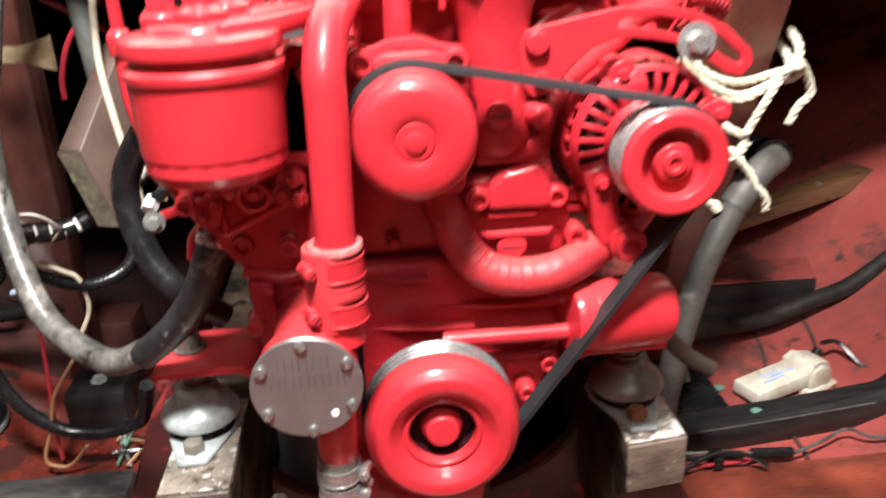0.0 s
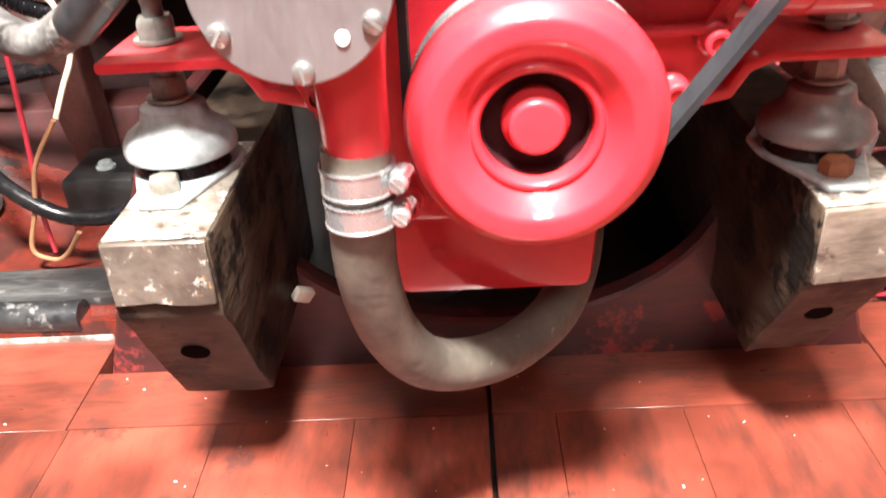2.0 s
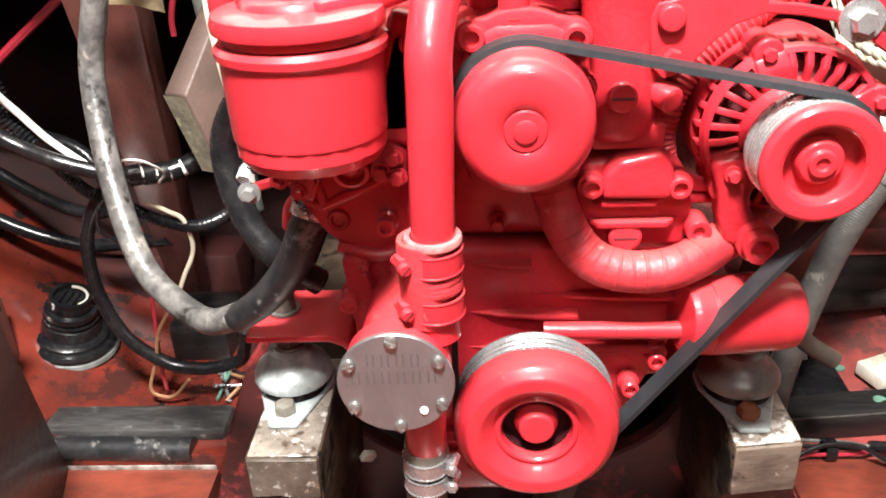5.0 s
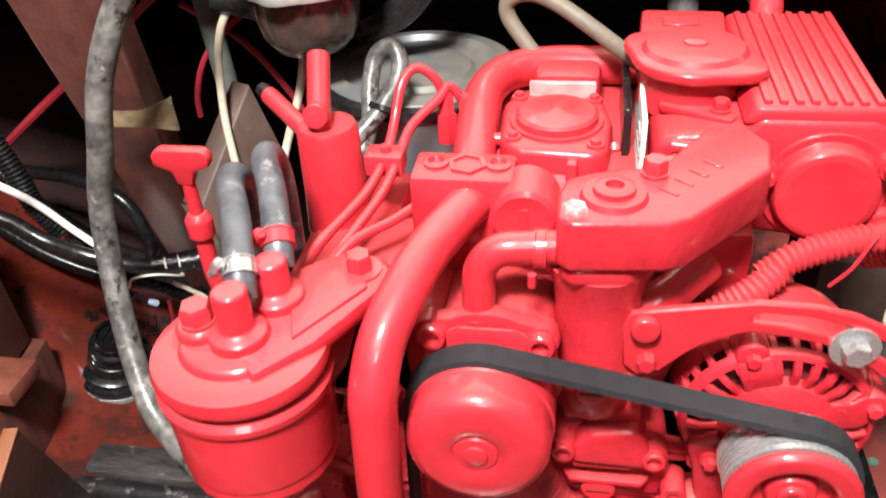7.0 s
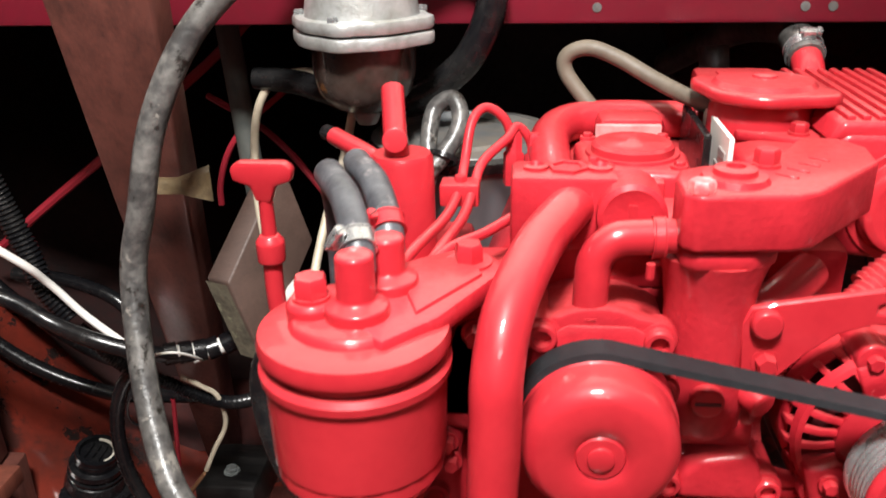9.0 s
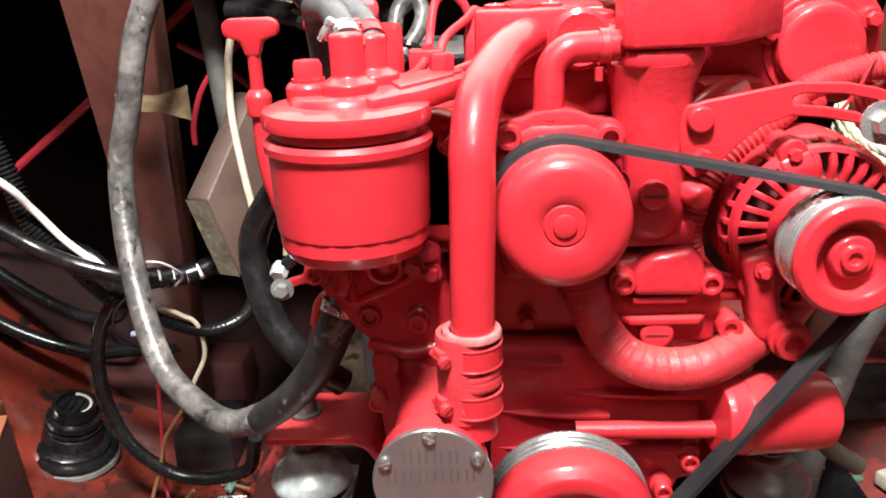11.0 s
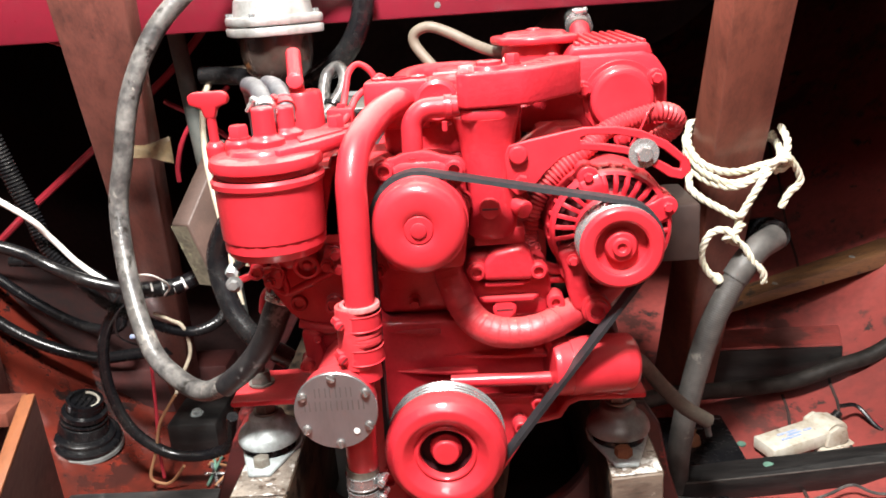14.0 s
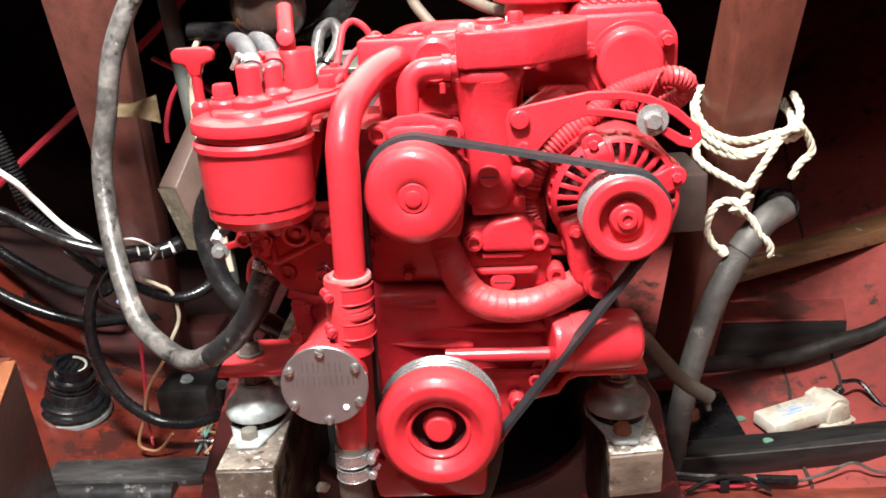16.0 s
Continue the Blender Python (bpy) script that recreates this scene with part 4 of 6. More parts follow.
part("return_spout", tube([(0.188, 0.340, 0.668), (0.189, 0.352, 0.680), (0.190, 0.372, 0.690)], 0.0125, 18, 4), RED, hx)
part("hx_leg", box(0.115, 0.165, 0.14, 0.26, 0.50, 0.61, 0.008), RED_CAST, engine)

# rocker cover
rk = part("rocker_cover", prism([(-0.001, 0.186), (0.010, 0.171), (0.062, 0.166), (0.071, 0.174), (0.074, 0.214), (0.067, 0.254), (0.005, 0.257), (-0.003, 0.240)], "z", 0.600, 0.6485, 0.005, 3), RED_CAST, engine)
part("cover_flange", prism([(-0.006, 0.168), (0.070, 0.158), (0.082, 0.168), (0.084, 0.345), (-0.008, 0.345)], "z", 0.600, 0.622, 0.005, 2), RED_CAST, rk)
part("lid_step", lathe([(0.0325, 0.6475), (0.0315, 0.6505), (0, 0.6505)], (0.036, 0.212, 0), Z, 44), RED_CAST, rk)
part("round_lid", lathe([(0.0285, 0.6495), (0.0280, 0.655), (0.0258, 0.6568), (0.006, 0.6572), (0.004, 0.6588), (0, 0.6592)], (0.036, 0.212, 0), Z, 44), RED, rk)
for bx, by in ((0.008, 0.186), (0.0625, 0.178), (0.061, 0.246), (0.0075, 0.248)):
    bm = lathe([(0, 0), (0.006, 0), (0.0055, 0.0022), (0, 0.0024)], (bx, by, 0.6482), Z, 20)
    part("cover_screw", hexbolt((bx, by, 0.6503), Z, 0.0065, 0.003, 0, bm), RED, rk)
part("decompression_lever", prism([(0.044, 0.159), (0.051, 0.158), (0.052, 0.170), (0.045, 0.171)], "z", 0.608, 0.645, 0.002), RED, rk)
part("side_bolt", hexbolt((0.073, 0.206, 0.632), (1, 0, 0.2), 0.009, 0.005, 0.006), RED_CAST, rk)
part("name_strip", box(0.014, 0.062, 0.2585, 0.2635, 0.640, 0.6560, 0.0006, 1), mat("paint_smeared_label", (0.56, 0.30, 0.29), 0.45, dark=(0.5, 0.08, 0.09), big=40, amount=0.9), rk, "pale paint-smeared strip")
part("fuel_union", tube([(-0.008, 0.200, 0.640), (0.002, 0.200, 0.640)], 0.0046, 12, 1), RED_CAST, rk)
part("breather_cover", box(0.016, 0.066, 0.264, 0.300, 0.610, 0.660, 0.008), RED_CAST, rk)

# exhaust side pipe
part("coolant_return", tube([(-0.016, 0.150, 0.625), (-0.018, 0.185, 0.634), (-0.020, 0.235, 0.642), (-0.018, 0.268, 0.646), (-0.004, 0.296, 0.648), (0.025, 0.310, 0.648), (0.075, 0.314, 0.647), (0.110, 0.316, 0.645)], 0.0148, 22, 7), RED, engine)

# lower coolant hose and cover plates
part("lower_hose", tube([(0.022, 0.075, 0.508), (0.026, 0.068, 0.484), (0.036, 0.060, 0.457), (0.052, 0.053, 0.439), (0.077, 0.049, 0.4315), (0.110, 0.051, 0.434), (0.146, 0.074, 0.442), (0.18, 0.10, 0.455), (0.21, 0.13, 0.48)], 0.0146, 24, 9), RED_HOSE, engine)
lw = smooth_line([(0.022, 0.075, 0.508), (0.026, 0.068, 0.484), (0.036, 0.060, 0.457), (0.052, 0.053, 0.439), (0.077, 0.049, 0.4315), (0.110, 0.051, 0.434), (0.146, 0.074, 0.442)], 9)
lwf = frames(lw)
for i in range(6, 50, 3):
    k = i + (i * 7 % 3)
    t = (lwf[k][0] + 0.16 * lwf[k][1] * math.sin(i * 1.7)).normalized()
    part("wrap_edge", lathe([(0.0142, -0.0012), (0.01495, -0.0004), (0.01495, 0.0006), (0.0142, 0.0034)], lw[k], t, 26), RED_HOSE, engine)
cv = part("side_cover", prism([(0.036, 0.440), (0.118, 0.438), (0.121, 0.468), (0.117, 0.492), (0.106, 0.501), (0.094, 0.508), (0.062, 0.505), (0.048, 0.503), (0.040, 0.494)], "y", 0.071, 0.106, 0.005, 3), RED_CAST, engine)
part("cover_dome", prism([(0.056, 0.481), (0.104, 0.480), (0.107, 0.490), (0.102, 0.506), (0.095, 0.515), (0.068, 0.509), (0.058, 0.500)], "y", 0.057, 0.085, 0.012, 5), RED_CAST, cv)
for z, xa, xb in ((0.476, 0.052, 0.102), (0.460, 0.050, 0.111)):
    part("rib", prism([(xa, 0.071), (xa + 0.006, 0.0615), (xb - 0.008, 0.0615), (xb, 0.071), (xb - 0.002, 0.076), (xa + 0.002, 0.076)], "z", z - 0.0022, z + 0.0022, 0.0012, 2), RED_CAST, cv)
for bx, bz in ((0.051, 0.490), (0.1085, 0.4885)):
    part("cover_bolt", cupbolt((bx, 0.068, bz), Y, 0.0076, 0.012), RED, cv)
part("cover_arm", tube([(0.110, 0.078, 0.488), (0.125, 0.080, 0.482), (0.140, 0.084, 0.480)], 0.0055, 10, 3), RED_CAST, cv)
part("cover_arm", tube([(0.114, 0.080, 0.472), (0.140, 0.084, 0.470)], 0.0042, 10, 1), RED_CAST, cv)
part("slotted_plug", lathe([(0, -0.006), (0.0115, -0.006), (0.0115, 0.006), (0.009, 0.0075), (0, 0.0075)], (0.0755, 0.070, 0.4495), Y, 24, rad=0.001), RED, cv)
part("plug_slot", box(0.0675, 0.0835, 0.0621, 0.064, 0.4487, 0.4503), ROTOR, cv)
part("stud", lathe([(0, -0.01), (0.0085, -0.01), (0.0085, 0.012), (0.004, 0.012), (0.004, 0.009), (0, 0.009)], (0.124, 0.07, 0.455), Y, 18, rad=0.001), RED, cv)
part("block_face", prism([(-0.065, 0.44), (0.045, 0.44), (0.04, 0.53), (-0.03, 0.53), (-0.065, 0.505)], "y", 0.092, 0.108, 0.006), RED_CAST, engine)
for bx, bz in ((-0.012, 0.452), (0.018, 0.470), (0.012, 0.486), (-0.045, 0.486)):
    part("block_bolt", flangebolt((bx, 0.092, bz), Y, 0.009, 0.010), RED_CAST, engine)

# oil cooler cylinder across the front
oc = part("oil_cooler", lathe([(0, -0.005), (0.026, -0.005), (0.0275, 0.0), (0.0275, 0.012), (0.0285, 0.0125), (0.0285, 0.066), (0.0275, 0.075), (0.0225, 0.0795), (0, 0.0805)], (0.121, 0.056, 0.390), (1, 0.18, -0.05), 48, rad=0.001), RED, engine)
part("cooler_pipe", tube([(0.02, 0.058, 0.379), (0.122, 0.055, 0.3795)], 0.0065, 16, 1), RED, oc)

# raw water pump with its round cover plate
rp = part("raw_water_pump", lathe([(0, -0.10), (0.026, -0.10), (0.028, -0.03), (0.0335, -0.024), (0.0345, -0.003), (0, -0.003)], (-0.0765, -0.042, 0.4065), Y, 48, rad=0.0015), RED_CAST, engine)
cp = part("cover_plate", lathe([(0, -0.003), (0.0362, -0.003), (0.0362, -0.0006), (0.0356, 0.0), (0, 0.0)], (-0.0765, -0.042, 0.4065), Y, 64), BRUSHED, rp, "brushed metal pump cover plate")
for a in (90, 150, 210, 270, 330, 30):
    bx, bz = -0.0765 + 0.0315 * math.cos(radians(a + 2)), 0.4065 + 0.0315 * math.sin(radians(a + 2))
    bm = lathe([(0, 0), (0.0042, 0), (0.0040, 0.002), (0.0030, 0.0028), (0, 0.0029)], (bx, -0.042, bz), Y, 16)
    sc = part("cover_screw", bm, SCREW, cp)
    part("screw_slot", moved(box(-0.0036, 0.0036, -0.0002, 0.0004, -0.0006, 0.0006), Matrix.Translation((bx, -0.0450, bz)) @ Matrix.Rotation(radians(a * 2.3), 4, "Y")), GALV_DARK, cp)
part("small_screw", lathe([(0, 0), (0.0028, 0), (0.0024, 0.001), (0, 0.0012)], (-0.060, -0.042, 0.3865), Y, 12), LABEL, cp)
for x0, x1, z0, z1, n in ((-0.0945, -0.0585, 0.4195, 0.4290, 4), (-0.1045, -0.0485, 0.4072, 0.4165, 6)):
    w = (x1 - x0) / n
    for k in range(n):
        for dx in (0.0010, w * 0.55):
            part("engraved_bar", box(x0 + w * k + dx, x0 + w * k + dx + 0.0013, -0.04212, -0.0418, z0, z1), ENGRAVE, cp)
part("upper_nipple", lathe([(0, 0.425), (0.016, 0.425), (0.0148, 0.445), (0.0148, 0.49), (0, 0.49)], (-0.0525, -0.014, 0), Z, 28), RED, rp)
part("coupling_hose", lathe([(0.0135, 0.4375), (0.0165, 0.4375), (0.017, 0.460), (0.0172, 0.4905), (0.0165, 0.4925), (0.0135, 0.4925)], (-0.0512, -0.0145, 0), (-0.01, 0, 1), 32), RED_HOSE, rp)
wrap = bmesh.new()
for k in range(3):
    z = 0.4605 + 0.0036 * k
    lathe([(0.0166, -0.0026), (0.01735, -0.0004), (0.01735, 0.0006), (0.0166, 0.0030)], (-0.0512, -0.0145, z), (0.10 * math.sin(k * 2.3), 0.08 * math.cos(k * 1.9), 1), 32, wrap)
part("tape_wrap", wrap, RED_HOSE, rp)
part("frayed_edge", lathe([(0.0136, 0.4915), (0.0176, 0.4905), (0.0178, 0.4925), (0.0170, 0.4945), (0.0138, 0.4945)], (-0.0512, -0.0145, 0), Z, 40), FRAYED, rp, "frayed pale hose edge")
for z in (0.480, 0.449):
    hose_clip("hose_clip", (-0.0514, -0.0145, z), Z, 0.0172, rp, 0.014, (-0.9, -0.5, 0), RED)
part("lower_nipple", lathe([(0, 0.318), (0.0115, 0.318), (0.0115, 0.330), (0.0140, 0.334), (0.0145, 0.362), (0.0160, 0.382), (0, 0.382)], (-0.0630, -0.013, 0), Z, 28), RED, rp)
for z in (0.3215, 0.3065):
    hose_clip("hose_clip", (-0.0640, -0.013, z), Z, 0.0150, rp, 0.0115, (1, -0.25, 0))

# mounting arms
for s, zz, xx in ((-1, 0.0, 0.0), (1, -0.012, 0.004)):
    arm = [(s * 0.222, 0.337 + zz), (s * 0.150, 0.337 + zz), (s * 0.136, 0.331 + zz), (s * 0.128, 0.318 + zz), (s * 0.095, 0.310 + zz), (s * 0.095, 0.303 + zz), (s * 0.132, 0.311 + zz), (s * 0.141, 0.326 + zz), (s * 0.152, 0.3305 + zz), (s * 0.222, 0.3305 + zz)]
    part("mounting_arm", prism(arm if s < 0 else arm[::-1], "y", 0.118, 0.195, 0.002, 2), RED, engine)
    gus = [(s * 0.108, 0.315 + zz), (s * 0.150, 0.333 + zz), (s * 0.112, 0.345 + zz)]
    part("gusset", prism(gus if s < 0 else gus[::-1], "y", 0.185, 0.193, 0.001, 1), RED, engine)

# lever with its bright stop bolt on the port side
lv = part("stop_lever", prism([(-0.184, 0.4865), (-0.144, 0.4985), (-0.1425, 0.5035), (-0.148, 0.5045), (-0.184, 0.4935)], "y", 0.066, 0.071, 0.0015, 1), RED, engine)
part("speed_lever", prism([(-0.172, 0.5115), (-0.142, 0.5150), (-0.142, 0.5195), (-0.160, 0.5205), (-0.174, 0.5165)], "y", 0.070, 0.075, 0.0015, 1), RED, engine)
part("lever_stay", prism([(-0.172, 0.513), (-0.167, 0.514), (-0.158, 0.494), (-0.163, 0.492)], "y", 0.076, 0.081, 0.0015, 1), RED, engine)
part("stop_bolt", hexbolt((-0.1815, 0.072, 0.504), (-0.15, -1, -0.5), 0.0105, 0.010, 0), GALV, lv, "grey galvanised bolt")
part("cable_clamp", lathe([(0, -0.006), (0.0045, -0.006), (0.0045, 0.006), (0, 0.006)], (-0.1745, 0.070, 0.5085), (0.7, 0, 0.6), 12, rad=0.0008), RUBBER, lv)
part("link_nut", hexbolt((-0.181, 0.066, 0.4895), (0, -1, 0), 0.009, 0.005, 0.008), GALV_DARK, lv)
part("bell_housing", lathe([(0, 0), (0.15, 0), (0.15, 0.06), (0.11, 0.12), (0, 0.12)], (0.0, 0.46, 0.38), (0, 1, 0), 48), RED_CAST, engine)

# port side castings of the engine
for bx, bz, r, h in ((-0.124, 0.462, 0.0072, 0.003), (-0.108, 0.428, 0.0040, 0.014), (-0.120, 0.402, 0.0068, 0.020), (-0.089, 0.418, 0.0050, 0.006)):
    bm = lathe([(0, -0.004), (r * 1.25, -0.004), (r * 1.15, 0.002), (r, 0.004), (r, h), (r * 0.72, h), (r * 0.62, h - 0.0025), (0, h - 0.0025)], (bx, 0.078, bz), Y, 22, rad=0.0008)
    part("case_stud", bm, RED, gear_case)
part("case_ridge", tube([(-0.134, 0.080, 0.472), (-0.112, 0.078, 0.482), (-0.078, 0.080, 0.497)], 0.0042, 10, 4), RED_CAST, gear_case)
part("case_ridge", tube([(-0.148, 0.080, 0.480), (-0.134, 0.078, 0.474), (-0.140, 0.080, 0.502)], 0.0036, 10, 4), RED_CAST, gear_case)
part("case_ridge", tube([(-0.126, 0.080, 0.440), (-0.100, 0.076, 0.434), (-0.078, 0.080, 0.436)], 0.0052, 10, 4), RED_CAST, gear_case)
part("case_web", prism([(-0.124, 0.436), (-0.108, 0.434), (-0.094, 0.375), (-0.102, 0.350), (-0.116, 0.352)], "y", 0.066, 0.080, 0.004), RED_CAST, gear_case)
pk = part("linkage_cover", prism([(-0.152, 0.486), (-0.138, 0.480), (-0.130, 0.500), (-0.144, 0.507)], "y", 0.066, 0.080, 0.003), RED_CAST, engine)
for bx, bz in ((-0.147, 0.489), (-0.137, 0.498)):
    part("cover_bolt", flangebolt((bx, 0.066, bz), Y, 0.007, 0.004), RED, pk)
part("governor_boss", lathe([(0, -0.02), (0.0135, -0.02), (0.0130, 0.012), (0.0095, 0.013), (0.0085, 0.006), (0.004, 0.006), (0.004, 0.010), (0, 0.010)], (-0.110, 0.074, 0.506), (0.05, -1, -0.25), 28, rad=0.001), RED_CAST, engine)
part("governor_boss", lathe([(0, -0.02), (0.0105, -0.02), (0.0100, 0.008), (0.006, 0.010), (0, 0.010)], (-0.127, 0.074, 0.512), (0, -1, -0.2), 24, rad=0.001), RED_CAST, engine)
bk = part("pipe_bracket", prism([(-0.096, 0.498), (-0.072, 0.496), (-0.070, 0.520), (-0.078, 0.528), (-0.090, 0.524)], "y", 0.056, 0.080, 0.005, 3), RED_CAST, engine)
for bx, bz in ((-0.088, 0.507), (-0.079, 0.517), (-0.077, 0.503)):
    part("bracket_bolt", flangebolt((bx, 0.056, bz), Y, 0.0085, 0.006), RED, bk)
pc = part("injection_pump", prism([(-0.150, 0.505), (-0.060, 0.505), (-0.052, 0.575), (-0.140, 0.575)], "y", 0.082, 0.20, 0.006), RED_CAST, engine)
fl = part("filter_bracket", prism([(-0.110, 0.530), (-0.060, 0.520), (-0.035, 0.540), (-0.040, 0.600), (-0.075, 0.612), (-0.090, 0.560)], "y", 0.055, 0.080, 0.007, 3), RED_CAST, engine)
for bx, bz in ((-0.055, 0.535), (-0.062, 0.590)):
    part("bracket_bolt", flangebolt((bx, 0.056, bz), Y, 0.011, 0.009), RED_CAST, fl)
part("pump_elbow", tube([(-0.150, 0.105, 0.470), (-0.160, 0.100, 0.462), (-0.165, 0.105, 0.445)], 0.008, 12, 4), RED_CAST, pc)
for x0, z0, x1, z1 in ((0.098, 0.345, 0.116, 0.372), (0.060, 0.440, 0.118, 0.436)):
    part("casting_rib", tube([(x0, 0.078, z0), (x1, 0.078, z1)], 0.0045, 8, 1), RED_CAST, gear_case)
part("boss", lathe([(0, 0), (0.012, 0), (0.011, 0.012), (0, 0.013)], (-0.055, 0.092, 0.470), Y, 20), RED_CAST, engine)

# ---- mounts and bearers ----
NUT = mat("grimy_steel_nut", (0.24, 0.235, 0.215), 0.38, metal=0.5, dark=(0.10, 0.08, 0.06), big=50, amount=0.9)


def engine_mount(x, y, z, dull, bolt_mat, label):
    e = thing("engine_mount", label, "engine mount", (x, y, z), "engine mounts")
    part("base_plate", prism([(x + a, y + b) for a, b in ((-0.012, -0.047), (0.012, -0.047), (0.0335, 0.012), (0.0335, 0.035), (0.012, 0.07), (-0.012, 0.07), (-0.0335, 0.035), (-0.0335, 0.012))], "z", z, z + 0.005, 0.0015, 1), GALV, e)
    part("rubber_block", lathe([(0.029, 0.005), (0.027, 0.012), (0.030, 0.019), (0, 0.019)], (x, y + 0.012, z), Z, 40), RUBBER, e)
    part("dome", lathe([(0.0300, 0.0150), (0.0345, 0.0160), (0.0352, 0.0190), (0.0346, 0.0235), (0.0318, 0.0285), (0.0262, 0.0325), (0.0218, 0.0365), (0.0205, 0.0410), (0.0198, 0.0450), (0.0160, 0.0475), (0, 0.049)], (x, y + 0.012, z), Z, 48), dull, e, "domed metal cap")
    part("stud", tube([(x, y + 0.012, z + 0.045), (x, y + 0.012, z + 0.112)], 0.006, 14, 1), GALV_DARK, e)
    for h in (0.049, 0.0845):
        part("nut", hexbolt((x, y + 0.012, z + h), Z, 0.0205, 0.0125, 0.0145), NUT, e)
    part("holding_bolt", hexbolt((x - 0.001, y - 0.028, z + 0.005), Z, 0.017, 0.009, 0), bolt_mat, e)
    return e


engine_mount(-0.197, 0.148, 0.2535, GALV, mat("grimy_zinc_bolt", (0.26, 0.25, 0.215), 0.4, metal=0.3, dark=(0.12, 0.08, 0.05), big=60, amount=0.9), "galvanised domed rubber engine mount on timber bearer")
# Dome in the darker steel: the cooler's shadow put into its colour.
engine_mount(0.199, 0.148, 0.2450, GALV_DARK, RUST, "stained domed rubber engine mount, darker for shade, with rusty bolt")


def bearer(x0, x1, y0, z1, skew, m, back, label, flaking):
    """A timber bearer with an upright front end that is cut back underneath."""
    e = thing("engine_bearer", label, "timber bearer", ((x0 + x1) / 2, 0.3, 0.09), "engine bearers")
    poly = [(y0, z1), (y0 + 0.0015, z1 - 0.0505), (y0 + back, z1 - 0.156), (0.75, z1 - 0.156), (0.75, z1)]
    bm = prism(poly, "x", x0, x1, 0.0022, 2)
    long_edges = [d for d in bm.edges if d.calc_length() > 0.03]
    bmesh.ops.subdivide_edges(bm, edges=long_edges, cuts=5, use_grid_fill=True)
    for v in bm.verts:
        v.co.y += skew * (v.co.x - (x0 + x1) / 2)
        v.co += Vector((0.0012, 0.0014, 0.0014)) * noise.noise(v.co * 60)
    part("timber", bm, m, e)
    top = box(x0 + 0.002, x1 - 0.002, y0 + 0.002, 0.205, z1 - 0.001, z1 + 0.0012, 0.0006, 1)
    for v in top.verts:
        v.co.y += skew * (v.co.x - (x0 + x1) / 2)
    part("flaking_top", top, FLAKY, e, "pale flaking paint on top")
    # Flat black disc paints the shade inside a drilled hole.
    part("bolt_hole", lathe([(0, 0), (0.009, 0), (0.009, 0.001), (0, 0.001)], ((x0 + x1) / 2 - 0.002, y0 + back * 0.42, z1 - 0.094), (0, -0.85, -0.5), 18), BLACK_HOLE, e)
    if not flaking:
        end = box(x0 + 0.0015, x1 - 0.0015, y0 - 0.0018, y0 + 0.006, z1 - 0.0490, z1 - 0.0005, 0.001, 1)
        bmesh.ops.subdivide_edges(end, edges=end.edges[:], cuts=4, use_grid_fill=True)
        for v in end.verts:
            v.co.y += skew * (v.co.x - (x0 + x1) / 2) + 0.0008 * noise.noise(v.co * 90)
        part("worn_end", end, BEARER_PALE, e, "pale worn upright end")
    if flaking:
        front = box(x0 + 0.002, x1 - 0.002, y0 - 0.0022, y0 + 0.004, z1 - 0.040, z1 - 0.0005, 0.0006, 1)
        bmesh.ops.subdivide_edges(front, edges=front.edges[:], cuts=4, use_grid_fill=True)
        for v in front.verts:
            if v.co.z < z1 - 0.03:
                v.co.z += 0.004 * noise.noise(Vector((v.co.x * 60, 1.3, 0.2))) 
            v.co.y += 0.0007 * noise.noise(v.co * 150)
        part("flaking_front", front, WORN_FRONT, e, "flaking white and ochre paint")
    return e


bearer(-0.222, -0.160, 0.066, 0.2530, 0.0, BEARER, 0.066, "oily worn timber bearer with flaking pale top", True)
bearer(0.178, 0.236, 0.088, 0.2445, 0.12, BEARER, 0.080, "pale worn timber bearer with chipped edges", False)

# front frame of the engine pan: a painted plate with a rounded opening
inner = [(-0.190, 0.245)] + [(-0.188, 0.20)] + [(0.185 * math.cos(radians(a)) + 0.000, 0.185 + 0.120 * math.sin(radians(a))) for a in range(190, 352, 9)] + [(0.188, 0.20), (0.190, 0.24)]
outerp = [(0.205, 0.245), (0.248, 0.238), (0.268, 0.205), (0.280, 0.14), (0.318, 0.012), (-0.340, 0.012), (-0.305, 0.13), (-0.272, 0.215), (-0.250, 0.248), (-0.215, 0.252)]
cradle = thing("engine_pan", "dark red scuffed pan frame around the engine bilge", "frame", (0, 0.24, 0.026))
part("front_frame", prism(inner + outerp, "y", 0.254, 0.276, 0.003, 1), CRADLE, cradle)
for s, xb in ((-1, -0.335), (1, 0.312)):
    poly = [(xb, 0.0), (xb * 0.80, 0.24), (xb * 0.75, 0.24), (xb * 0.94, 0.0)]
    part("side_panel", prism(poly if s > 0 else poly[::-1], "y", 0.277, 0.95, 0.003, 1), CRADLE, cradle)
part("rubble", moved(box(-0.008, 0.008, -0.004, 0.004, -0.006, 0.006, 0.002), pose(-0.150, 0.222, 0.118, 20, 30, 40)), IVORY, cradle)

# raw water hose that loops below the sump
h = thing("raw_water_hose", "grey-brown reinforced hose looping below the engine", "hose", (-0.03, 0.05, 0.17))
loop_line = smooth_line([(-0.0640, -0.013, 0.335), (-0.0650, -0.011, 0.300), (-0.0655, -0.003, 0.264), (-0.060, 0.012, 0.225), (-0.045, 0.030, 0.192), (-0.020, 0.050, 0.175), (0.008, 0.075, 0.168), (0.035, 0.105, 0.174), (0.054, 0.15, 0.19), (0.065, 0.22, 0.21), (0.07, 0.33, 0.2)], 14)
